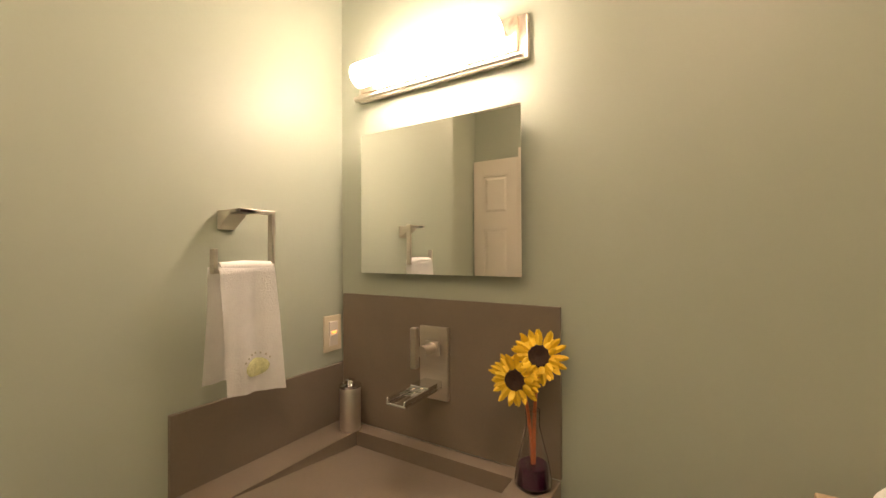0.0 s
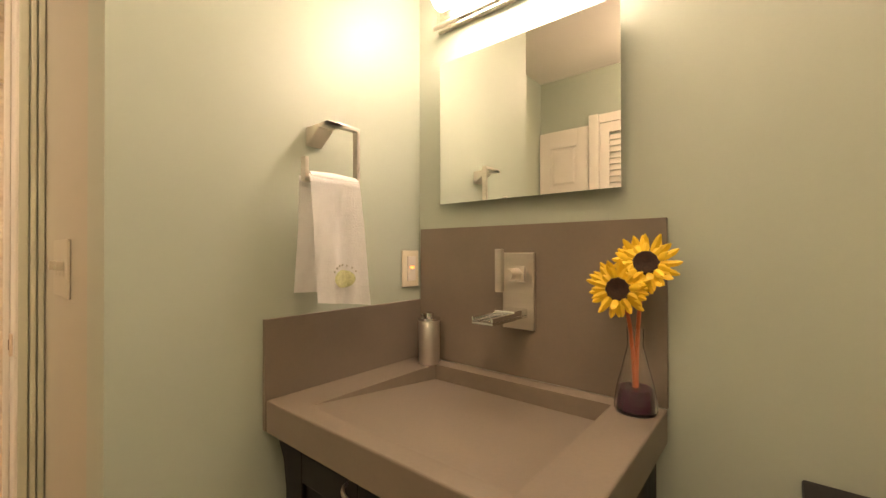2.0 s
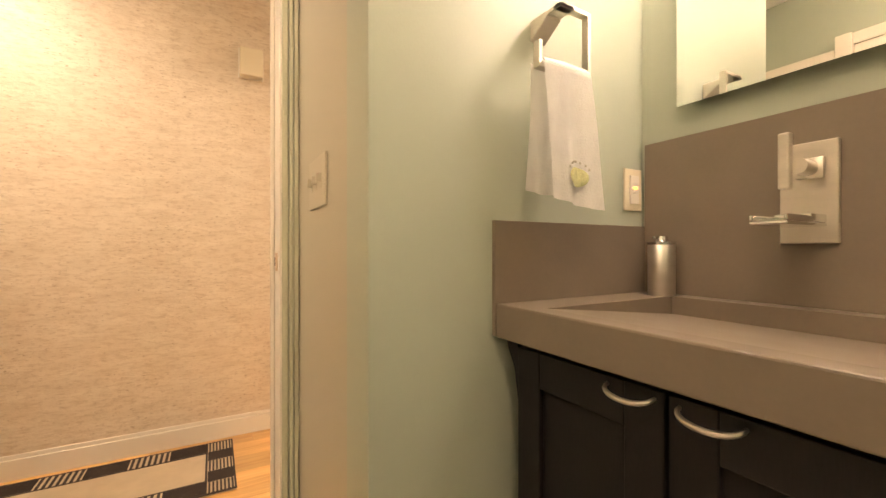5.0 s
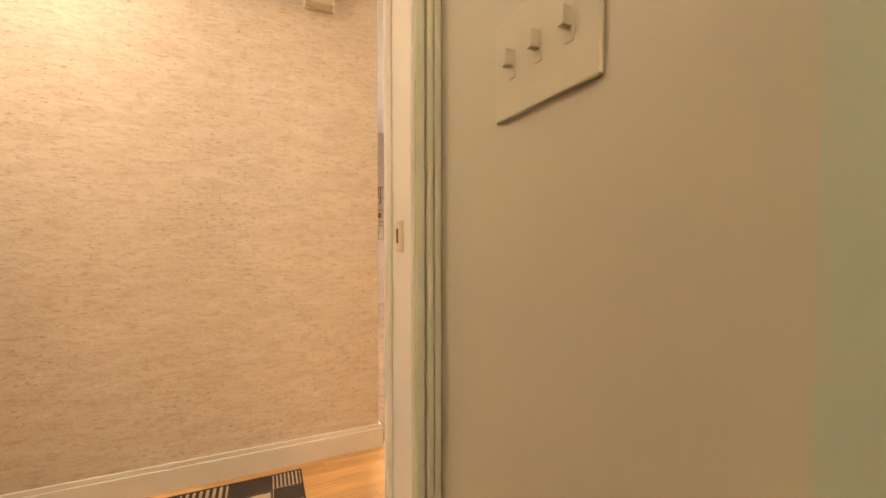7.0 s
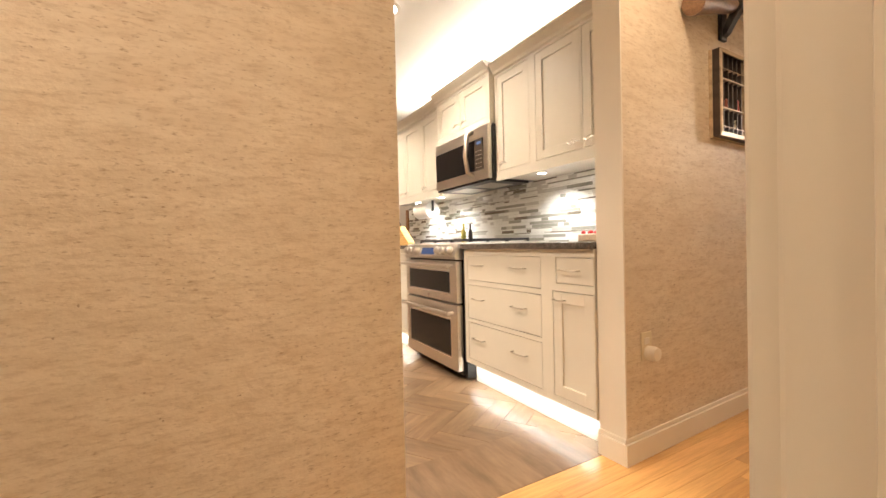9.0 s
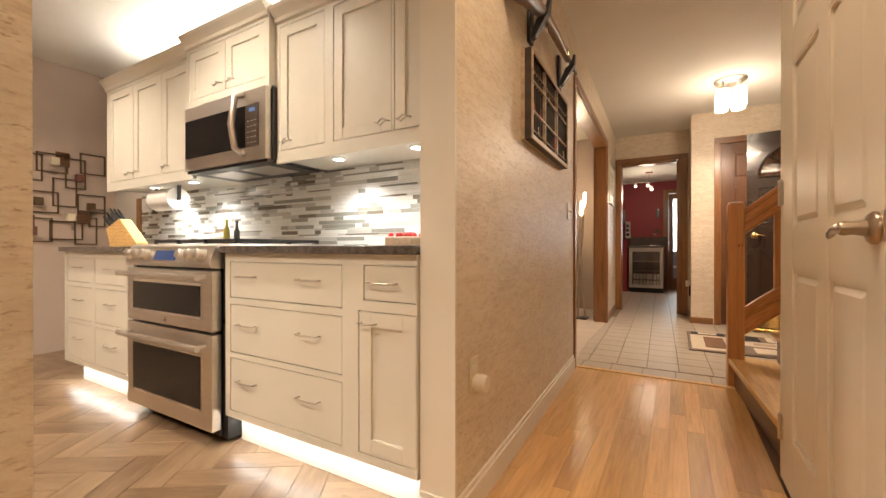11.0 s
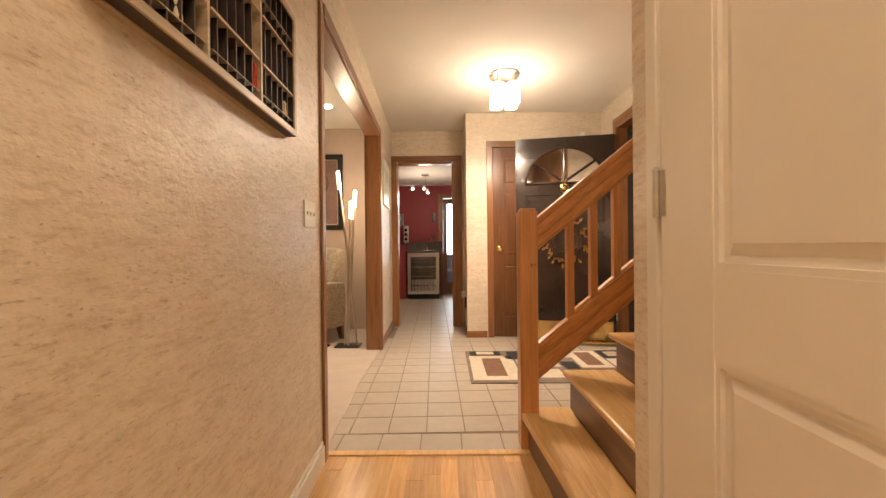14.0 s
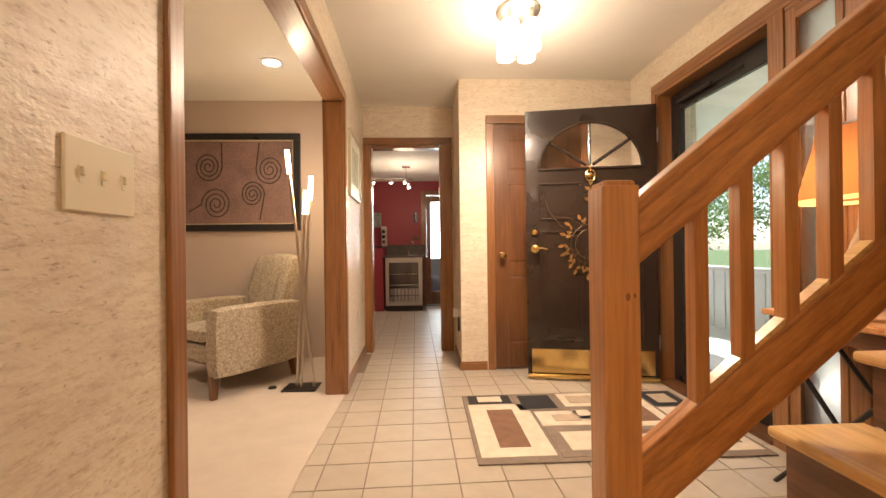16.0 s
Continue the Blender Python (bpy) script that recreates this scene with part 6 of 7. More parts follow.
trim("door_frame_far", M_OAKTRIM, "stained oak casing of the far doorway", (-2.205, -2.13, 9.704, 9.72, 0, 2.07), (-2.13, -1.55, 9.704, 9.72, 2.0, 2.07), (-2.13, -2.11, 9.72, 9.85, 0, 2.0))
fd = thing("far_glass_door", "oak framed glass door to the sunroom", "door")
part("frame", boxes((-2.108, -2.03, 9.80, 9.84, 0.01, 1.99), (-1.65, -1.56, 9.80, 9.84, 0.01, 1.99), (-2.03, -1.65, 9.80, 9.84, 1.88, 1.99), (-2.03, -1.65, 9.80, 9.84, 0.01, 0.25), bevel=0.003), M_OAKTRIM, fd)
g = pbox("pane", M_GLASS, fd, -2.03, -1.65, 9.817, 9.823, 0.25, 1.88)
g.visible_shadow = False
fw = thing("window_far", "bright sunroom window with pale daylight", "window", kind=S)
pbox("daylight", glow("far_daylight", (0.96, 0.98, 0.95), 2.0), fw, -2.7, -0.8, 13.44, 13.46, 0.7, 2.1)
for x in (-2.7, -2.07, -1.44, -0.82):
    pbox("mullion", M_WHITE, fw, x - 0.03, x + 0.03, 13.40, 13.45, 0.65, 2.15)
sf = thing("grey_sofa", "grey-blue sofa in the far sunroom", "sofa")
part("seat", boxes((-2.4, -1.2, 11.3, 12.0, 0.08, 0.42), bevel=0.04), plain("grey_blue_fabric", (0.20, 0.23, 0.27), 0.9), sf)
part("backrest", boxes((-2.4, -1.2, 11.95, 12.15, 0.08, 0.80), bevel=0.05), plain("grey_blue_fabric_two", (0.20, 0.23, 0.27), 0.9), sf)

# ---- kitchen ----
KF, KU, KB = 1.287, 1.600, 1.953   # base fronts, upper fronts, back wall


def pull(owner, x0, x1, y, z, drop=0.0):
    """Slim bar pull with two feet."""
    bm = bmesh.new()
    n_ = 9
    pts = [(x0 + (x1 - x0) * k / (n_ - 1), y - 0.022 - 0.006 * math.sin(math.pi * k / (n_ - 1)), z - drop * math.sin(math.pi * k / (n_ - 1))) for k in range(n_)]
    sweep(bm, [(x0, y, z), *pts, (x1, y, z)], 0.0034, 8)
    part("handle", bm, M_NICKEL, owner, "slim nickel pull", True)


def front(owner, name, x0, x1, z0, z1, y, shaker):
    """An inset drawer or door front; shaker fronts have a frame proud of the panel."""
    if shaker:
        w_ = 0.055
        leaf = pbox(name, M_CABWHITE, owner, x0 + 0.003, x1 - 0.003, y + 0.010, y + 0.020, z0 + 0.003, z1 - 0.003)
        for nm, a in (("stile", (x0 + 0.003, x0 + w_, z0 + 0.003, z1 - 0.003)), ("stile", (x1 - w_, x1 - 0.003, z0 + 0.003, z1 - 0.003)), ("rail", (x0 + w_, x1 - w_, z0 + 0.003, z0 + w_)), ("rail", (x0 + w_, x1 - w_, z1 - w_, z1 - 0.003))):
            pbox(nm, M_CABWHITE, leaf, a[0], a[1], y + 0.001, y + 0.012, a[2], a[3], 0.0015)
        return leaf
    return pbox(name, M_CABWHITE, owner, x0 + 0.003, x1 - 0.003, y + 0.001, y + 0.020, z0 + 0.003, z1 - 0.003, 0.002)


def carcass(owner, x0, x1, y, yb, z0, z1, holes):
    """Face frame around the openings, with the box behind it."""
    body = pbox("body", M_CABWHITE, owner, x0, x1, y + 0.021, yb, z0, z1)
    xs = sorted({x0, x1, *[v for h_ in holes for v in h_[:2]]})
    zs = sorted({z0, z1, *[v for h_ in holes for v in h_[2:]]})
    for a, b in zip(xs, xs[1:]):
        for c, d_ in zip(zs, zs[1:]):
            mx, mz = (a + b) / 2, (c + d_) / 2
            if not any(h_[0] < mx < h_[1] and h_[2] < mz < h_[3] for h_ in holes):
                pbox("face_frame", M_CABWHITE, body, a, b, y, y + 0.021, c, d_)


# drawer unit right of the range
u = thing("base_cabinet", "cream base cabinet with three wide drawers", "cabinet", "kitchen base cabinets")
hol = [(-3.668, -3.010, 0.655, 0.812), (-3.668, -3.010, 0.418, 0.628), (-3.668, -3.010, 0.165, 0.395)]
carcass(u, -3.702, -2.975, KF, KB, 0.135, 0.848, hol)
for h_ in hol:
    f = front(u, "drawer", *h_, KF, False)
    zc = h_[2] + (h_[3] - h_[2]) * 0.60
    pull(f, -3.60, -3.49, KF, zc)
    pull(f, -3.23, -3.12, KF, zc)
u = thing("base_cabinet", "cream base cabinet with one drawer over a shaker door", "cabinet", "kitchen base cabinets")
hol = [(-2.912, -2.694, 0.690, 0.812), (-2.935, -2.694, 0.165, 0.655)]
carcass(u, -2.975, -2.692, KF, KB, 0.135, 0.848, hol)
pull(front(u, "drawer", *hol[0], KF, False), -2.880, -2.770, KF, 0.752)
pull(front(u, "door", *hol[1], KF, True), -2.920, -2.855, KF, 0.615)
# left of the range
u = thing("base_cabinet", "cream base cabinet with two stacks of drawers", "cabinet", "kitchen base cabinets")
hol = [(-5.43, -5.06, 0.655, 0.812), (-5.43, -5.06, 0.418, 0.628), (-5.43, -5.06, 0.165, 0.395), (-5.02, -4.58, 0.655, 0.812), (-5.02, -4.58, 0.418, 0.628), (-5.02, -4.58, 0.165, 0.395)]
carcass(u, -5.475, -4.535, KF, KB, 0.135, 0.848, hol)
for h_ in hol:
    f = front(u, "drawer", *h_, KF, False)
    zc = h_[2] + (h_[3] - h_[2]) * 0.60
    xc = (h_[0] + h_[1]) / 2
    pull(f, xc - 0.055, xc + 0.055, KF, zc)
for x0, x1 in ((-3.70, -2.69), (-5.40, -4.54)):
    tk = thing("toe_kick", "white toe kick under the cabinets, lit by a strip", "toe kick")
    pbox("board", M_CABWHITE, tk, x0, x1, KF + 0.075, KF + 0.09, 0.0, 0.135)
for x0, x1 in ((-3.712, -2.692), (-5.50, -4.525)):
    ct = thing("countertop", "dark speckled granite countertop", "countertop")
    pbox("slab", M_GRANITE, ct, x0, x1, KF - 0.025, KB, 0.848, 0.878, 0.004)


def upper(x0, x1, z0, z1, y, doors, label, pulls):
    u = thing("wall_cabinet", label, "cabinet", "kitchen wall cabinets")
    hol = [(a, b, z0 + 0.04, z1 - 0.035) for a, b in doors]
    carcass(u, x0, x1, y, KB, z0, z1, hol)
    for h_, px_ in zip(hol, pulls):
        f = front(u, "door", *h_, y, True)
        bm = bmesh.new()
        sweep(bm, [(px_ - 0.035, y, z0 + 0.085), (px_ - 0.030, y - 0.022, z0 + 0.083), (px_, y - 0.026, z0 + 0.066), (px_ + 0.030, y - 0.022, z0 + 0.083), (px_ + 0.035, y, z0 + 0.085), (px_, y - 0.012, z0 + 0.098), (px_ - 0.035, y, z0 + 0.085)], 0.0035, 6)
        part("handle", bm, M_NICKEL, f, "bail pull", True)
    bm = bmesh.new()
    slab(bm, [(y, z1 - 0.02), (y - 0.012, z1 - 0.012), (y - 0.016, z1 + 0.006), (y - 0.045, z1 + 0.040), (y - 0.050, z1 + 0.055), (y + 0.02, z1 + 0.055), (y + 0.02, z1 - 0.02)], "x", x0, x1)
    part("crown", bm, M_CABWHITE, u)
    bm = boxes((x0, x1, y, y + 0.02, z0 - 0.022, z0))
    part("valance", bm, M_CABWHITE, u)
    return u


UL = "cream shaker wall cabinet with crown moulding"
upper(-3.768, -3.395, 1.325, 2.032, KU, [(-3.742, -3.425)], UL, [-3.690])
upper(-3.395, -2.692, 1.325, 2.032, KU, [(-3.368, -3.028), (-3.016, -2.715)], UL, [-3.075, -2.965])
upper(-5.70, -4.535, 1.315, 2.055, KU, [(-5.67, -5.30), (-5.288, -4.93), (-4.905, -4.565)], UL, [-5.35, -5.24, -4.85])
upper(-4.530, -3.772, 1.704, 2.062, KU - 0.040, [(-4.50, -4.158), (-4.146, -3.80)], "short cream wall cabinet above the microwave", [-4.21, -4.095])
for ux in (-5.25, -4.75, -3.45, -2.98):
    pk = thing("puck_light", "small round lit puck light under the cabinet", "puck light", "puck lights", place=(ux, 1.72, 1.3248 if ux > -4 else 1.3148))
    bm = bmesh.new()
    turned(bm, [(0.034, -0.0005), (0.034, -0.010), (0.028, -0.012)], seg=20)
    part("ring", bm, M_CHROME, pk, "", True).visible_shadow = False
    bm = bmesh.new()
    turned(bm, [(0.026, -0.0122), (0.020, -0.014)], seg=18)
    part("lens", bm, M_LED, pk, "", True).visible_shadow = False

# range with two ovens
rg = thing("kitchen_range", "stainless double-oven gas range with front knobs", "range")
R0, R1, RY = -4.505, -3.735, 1.245
pbox("body", M_BLACK, rg, R0 + 0.006, R1 - 0.004, RY + 0.04, KB, 0.035, 0.868)
# solid black strip stands in for the shade in the gap beside the cabinet
pbox("side_gap", M_BLACK, rg, R1 - 0.004, R1 + 0.030, RY + 0.055, KB, 0.02, 0.86)
bm = bmesh.new()
slab(bm, [(RY + 0.05, 0.778), (RY - 0.002, 0.782), (RY - 0.010, 0.80), (RY + 0.018, 0.878), (RY + 0.035, 0.888), (RY + 0.09, 0.888), (RY + 0.09, 0.778)], "x", R0, R1)
part("control_panel", bm, M_STEEL, rg, "sloping stainless control panel")
bm = bmesh.new()
slab(bm, [(RY - 0.0045, 0.812), (RY - 0.0075, 0.812), (RY + 0.0075, 0.858), (RY + 0.0105, 0.858)], "x", R0 + 0.285, R1 - 0.285)
part("display", bm, glow("blue_display", (0.1, 0.35, 1.0), 0.08, (0.01, 0.01, 0.02)), rg, "dark display with blue digits")
for kx in (0.06, 0.135, 0.21, 0.555, 0.63, 0.705):
    bm = bmesh.new()
    q = Vector((0, -0.93, 0.34)).to_track_quat("Z", "Y").to_matrix()
    turned(bm, [(0.030, 0.0), (0.030, 0.008), (0.024, 0.014), (0.022, 0.036), (0.016, 0.040)], (R0 + kx, RY + 0.001, 0.835), 18, q)
    part("knob", bm, M_STEEL, rg, "", True)
pbox("cooktop", M_STEEL, rg, R0, R1, RY + 0.085, KB - 0.01, 0.868, 0.890, 0.004)
for gx_ in (R0 + 0.02, R0 + 0.27, R0 + 0.52):
    bm = bmesh.new()
    for a in (0.0, 0.115, 0.228):
        box(bm, gx_ + a, gx_ + a + 0.012, RY + 0.12, KB - 0.09, 0.900, 0.914)
    for yy in (RY + 0.12, RY + 0.27, RY + 0.42, KB - 0.102):
        box(bm, gx_, gx_ + 0.24, yy, yy + 0.012, 0.898, 0.914)
    for a, yy in ((0.0, RY + 0.12), (0.228, RY + 0.12), (0.0, KB - 0.102), (0.228, KB - 0.102)):
        box(bm, gx_ + a, gx_ + a + 0.012, yy, yy + 0.012, 0.889, 0.90)
    part("grate", bm, M_BLACK, rg, "black cast grate")
for z0, z1, w0, w1, hz in ((0.500, 0.768, 0.562, 0.700, 0.742), (0.062, 0.488, 0.150, 0.385, 0.436)):
    bm = boxes((R0, R1, RY, RY + 0.045, z0, z1), bevel=0.004)
    dr = part("oven_door", bm, M_STEEL, rg, "stainless oven door")
    part("window_trim", boxes((R0 + 0.062, R1 - 0.075, RY - 0.002, RY + 0.001, w0 - 0.012, w1 + 0.012), bevel=0.001), M_CHROME, dr)
    pbox("window", M_BLACKGLASS, dr, R0 + 0.072, R1 - 0.085, RY - 0.004, RY - 0.0015, w0, w1, 0.001, "black oven glass")
    bm = bmesh.new()
    rod(bm, (R0 + 0.02, RY - 0.050, hz), (R1 - 0.02, RY - 0.050, hz), 0.013, seg=14)
    for a in (R0 + 0.05, R1 - 0.05):
        rod(bm, (a, RY - 0.050, hz), (a, RY + 0.002, hz), 0.010, seg=10)
    part("handle", bm, M_STEEL, dr, "round stainless bar", True)
bm = bmesh.new()
turned(bm, [(0.012, 0), (0.012, 0.002), (0.004, 0.003)], ((R0 + R1) / 2, RY - 0.0005, 0.528), 16, TURN_Y)
part("badge", bm, M_CHROME, rg, "", True)
for a in (R0 + 0.05, R1 - 0.06):
    pbox("foot", M_BLACK, rg, a, a + 0.03, RY + 0.10, RY + 0.13, 0.0, 0.036)

# microwave over the range
mw = thing("microwave", "stainless over-range microwave with a bowed handle", "microwave")
M0, M1, MY, MZ0, MZ1 = -4.515, -3.762, 1.540, 1.312, 1.694
pbox("body", M_BLACK, mw, M0 + 0.003, M1 - 0.0, MY + 0.035, KB - 0.004, MZ0 + 0.012, MZ1)
dr = part("door", boxes((M0, M1 - 0.012, MY, MY + 0.036, MZ0 + 0.012, MZ1), bevel=0.004), M_STEEL, mw, "stainless door")
pbox("window", M_BLACKGLASS, dr, M0 + 0.012, M0 + 0.640, MY - 0.003, MY + 0.001, MZ0 + 0.082, MZ0 + 0.300, 0.001, "dark microwave window")
pbox("control_strip", M_BROWNREFLECT, dr, M0 + 0.585, M0 + 0.688, MY - 0.0045, MY + 0.001, MZ0 + 0.082, MZ0 + 0.300, 0.001, "dark control strip with brown reflections in its colour")
part("buttons", boxes(*[(M0 + 0.60 + 0.028 * c, M0 + 0.618 + 0.028 * c, MY - 0.0056, MY - 0.003, MZ0 + 0.10 + 0.028 * r, MZ0 + 0.104 + 0.028 * r) for c in range(3) for r in range(5)]), M_STEEL, dr, "tiny pale key marks")
pbox("clock", glow("clock_display", (0.25, 0.5, 1.0), 0.25, (0.01, 0.01, 0.02)), dr, M0 + 0.615, M0 + 0.665, MY - 0.0058, MY - 0.003, MZ0 + 0.262, MZ0 + 0.280)
bm = bmesh.new()
hx = M0 + 0.560
sweep(bm, [(hx, MY, MZ1 - 0.02), (hx - 0.004, MY - 0.045, MZ1 - 0.045), (hx - 0.008, MY - 0.062, (MZ0 + MZ1) / 2), (hx - 0.004, MY - 0.045, MZ0 + 0.075), (hx, MY, MZ0 + 0.050)], 0.017, 12)
part("handle", bm, M_STEEL, dr, "bowed stainless handle", True)
pbox("vent", M_BLACK, mw, M0 + 0.01, M1 - 0.01, MY + 0.01, KB - 0.06, MZ0 - 0.004, MZ0 + 0.012, 0.002, "black underside vent")
pbox("filter", M_STEEL, mw, M0 + 0.10, M0 + 0.34, MY + 0.08, MY + 0.28, MZ0 - 0.0065, MZ0 - 0.003)
pbox("filter", M_STEEL, mw, M0 + 0.42, M0 + 0.66, MY + 0.08, MY + 0.28, MZ0 - 0.0065, MZ0 - 0.003)

# things on the counter
pt = thing("paper_towel", "white paper towel roll under the cabinet", "paper towel")
bm = bmesh.new()
rod(bm, (-5.17, 1.70, 1.205), (-4.90, 1.70, 1.205), 0.074, seg=28)
part("roll", bm, M_TOWEL, pt, "", True)
bm = bmesh.new()
rod(bm, (-5.19, 1.70, 1.205), (-4.885, 1.70, 1.205), 0.012, seg=14)
box(bm, -4.895, -4.885, 1.69, 1.71, 1.20, 1.2945)
box(bm, -5.19, -5.18, 1.69, 1.71, 1.20, 1.2945)
part("holder", bm, M_BLACK, pt, "", True)
kb_ = thing("knife_block", "pale wooden knife block with black knives", "knife block", place=(-5.40, 1.62, 0.878))
kb_.rotation_euler = (0, 0, radians(25))
bm = bmesh.new()
slab(bm, [(-0.10, 0.0), (0.10, 0.0), (0.10, 0.03), (-0.03, 0.20), (-0.13, 0.13)], "y", -0.05, 0.05)
part("block", bm, M_TREAD, kb_)
for k in range(3):
    for j in range(3):
        bm = bmesh.new()
        p0 = Vector((-0.11 + 0.030 * j, -0.032 + 0.032 * k, 0.145 + 0.021 * j))
        dv = Vector((-0.62, 0, 0.78))
        sweep(bm, [p0, p0 + dv * 0.05, p0 + dv * (0.09 + 0.01 * j)], [0.008, 0.009, 0.007], 8)
        part("knife_handle", bm, M_BLACK, kb_, "black riveted handle", True)
for nm, x, y, h_, r, col, lab in (("oil_bottle", -4.58, 1.84, 0.17, 0.022, (0.45, 0.38, 0.08), "small oil bottle behind the range"), ("pepper_mill", -4.47, 1.84, 0.16, 0.018, (0.10, 0.09, 0.08), "slim dark pepper mill behind the range")):
    o_ = thing(nm, lab, "bottle", place=(x, y, 0.890))
    bm = bmesh.new()
    turned(bm, [(r, 0), (r, h_ * 0.55), (r * 0.45, h_ * 0.72), (r * 0.45, h_ * 0.92), (r * 0.6, h_)], seg=16)
    part("body", bm, plain(nm + "_mat", col, 0.2), o_, "", True)
bx_ = thing("berry_basket", "pale wooden basket with red berries", "basket")
part("basket", boxes((-3.10, -2.96, 1.64, 1.80, 0.8785, 0.920), bevel=0.006), plain("pale_basket", (0.55, 0.42, 0.30), 0.7, 0, 0.15, 40), bx_)
for k in range(9):
    bm = bmesh.new()
    bmesh.ops.create_icosphere(bm, subdivisions=2, radius=0.013, matrix=Matrix.Translation((-3.085 + 0.013 * k, 1.67 + 0.035 * (k % 4), 0.926)))
    part("berry", bm, plain("red_berry", (0.45, 0.02, 0.02), 0.3), bx_, "", True)
# rooster figure reduced to a jar shape; the red cap stands for its comb
rb = thing("rooster_figure", "small cream rooster figure simplified to a jar shape with a red top", "jar", place=(-2.99, 1.86, 0.878))
bm = bmesh.new()
turned(bm, [(0.035, 0), (0.05, 0.03), (0.05, 0.09), (0.03, 0.125), (0.025, 0.15)], seg=18)
part("body", bm, M_PLATE, rb, "", True)
bm = bmesh.new()
turned(bm, [(0.028, 0.148), (0.03, 0.16), (0.012, 0.185), (0.004, 0.19)], seg=14)
part("lid", bm, plain("red_comb", (0.5, 0.03, 0.02), 0.35), rb, "red comb shaped as a lid", True)

# metal wall art on the kitchen's end wall, and an oak window casing in the corner
wa = thing("metal_wall_art", "bronze wire wall art of overlapping squares", "wall art")
rnd = random.Random(11)
cells = [(1.30, 1.42, 0.16, 0.22), (1.42, 1.50, 0.20, 0.16), (1.60, 1.38, 0.14, 0.26), (1.70, 1.52, 0.18, 0.18), (1.36, 1.16, 0.20, 0.18), (1.52, 1.22, 0.16, 0.24), (1.68, 1.18, 0.20, 0.16), (1.34, 0.92, 0.18, 0.20), (1.50, 0.94, 0.22, 0.16), (1.66, 0.90, 0.16, 0.24), (1.76, 1.06, 0.12, 0.16), (1.20, 1.10, 0.16, 0.16), (1.18, 1.34, 0.14, 0.18), (1.22, 0.92, 0.14, 0.14)]
for y, z, w_, h_ in cells:
    bm = boxes((-6.495, -6.485, y, y + w_, z, z + 0.010), (-6.495, -6.485, y, y + w_, z + h_ - 0.010, z + h_), (-6.495, -6.485, y, y + 0.010, z, z + h_), (-6.495, -6.485, y + w_ - 0.010, y + w_, z, z + h_))
    part("wire_square", bm, M_WIRE, wa)
for k, (y, z) in enumerate(((1.50, 1.56), (1.66, 1.44), (1.40, 1.22), (1.60, 1.10), (1.36, 0.98), (1.74, 1.20), (1.25, 1.40), (1.28, 1.16))):
    pbox("votive", (M_PLATE, plain("brown_votive", (0.16, 0.06, 0.04), 0.4), M_WIRE)[k % 3], wa, -6.485, -6.44, y, y + 0.055, z, z + 0.065, 0.004)
for y, z in ((1.68, 1.08), (1.54, 1.56), (1.32, 1.02)):
    pbox("panel", M_RISER, wa, -6.492, -6.486, y, y + 0.09, z, z + 0.12)
trim("trim_kitchen_window", M_OAKTRIM, "stained oak casing strip beside the backsplash", (-6.05, -5.985, 1.938, 1.955, 0.88, 1.30))

# ---- outdoors ----
M_GRASS = plain("lawn", (0.08, 0.12, 0.035), 0.95, 0, 0.3, 3, 0.5, 60)
solid("ground", boxes((-0.2, 120, -80, 140, -0.6, -0.30)), M_GRASS, "green lawn running to the horizon", "ground", S)
M_PORCH = plain("grey_porch_paint", (0.74, 0.76, 0.73), 0.6, 0, 0.08, 6)
solid("porch_floor", boxes((-0.22, 1.75, 2.4, 8.0, -0.30, -0.03)), M_PORCH, "grey painted porch floor", "porch", S)
solid("porch_ceiling", boxes((-0.22, 1.95, 2.4, 8.0, 2.38, 2.46)), plain("porch_ceiling_paint", (0.75, 0.76, 0.75), 0.6), "pale grey porch ceiling", "ceiling", S)
pr = thing("porch_rail", "pale grey-green panelled porch rail", "porch rail")
pbox("panel", M_PORCH, pr, 1.62, 1.68, 2.4, 8.0, -0.03, 0.70)
pbox("cap", M_PORCH, pr, 1.57, 1.73, 2.4, 8.0, 0.70, 0.75, 0.008)
for k in range(28):
    pbox("batten", M_PORCH, pr, 1.608, 1.62, 2.5 + 0.2 * k, 2.515 + 0.2 * k, -0.03, 0.70)
for y in (3.2, 5.0, 6.4):
    po = thing("porch_post", "square white porch post", "post", "porch posts")
    part("shaft", boxes((1.60, 1.74, y, y + 0.14, 0.75, 2.38), bevel=0.006), M_WHITE, po)
solid("wall_porch_end", boxes((-0.22, 1.75, 8.0, 8.1, -0.3, 2.46)), M_PORCH, "grey clapboard wall at the porch end", "wall", S)
M_BARK = plain("tree_bark", (0.24, 0.21, 0.17), 0.95, 0, 0.35, 12, 0.8, 60, (1, 1, 0.3))
M_LEAF = plain("tree_leaves", (0.12, 0.19, 0.06), 0.6, 0, 0.45, 2, 0.0, 20)
lt = M_LEAF.node_tree
thin = lt.nodes.new("ShaderNodeBsdfTranslucent")
thin.inputs["Color"].default_value = (0.22, 0.32, 0.10, 1)
both = lt.nodes.new("ShaderNodeMixShader")
both.inputs[0].default_value = 0.45
lt.links.new(lt.nodes["Principled BSDF"].outputs[0], both.inputs[1])
lt.links.new(thin.outputs[0], both.inputs[2])
lt.links.new(both.outputs[0], lt.nodes["Material Output"].inputs["Surface"])


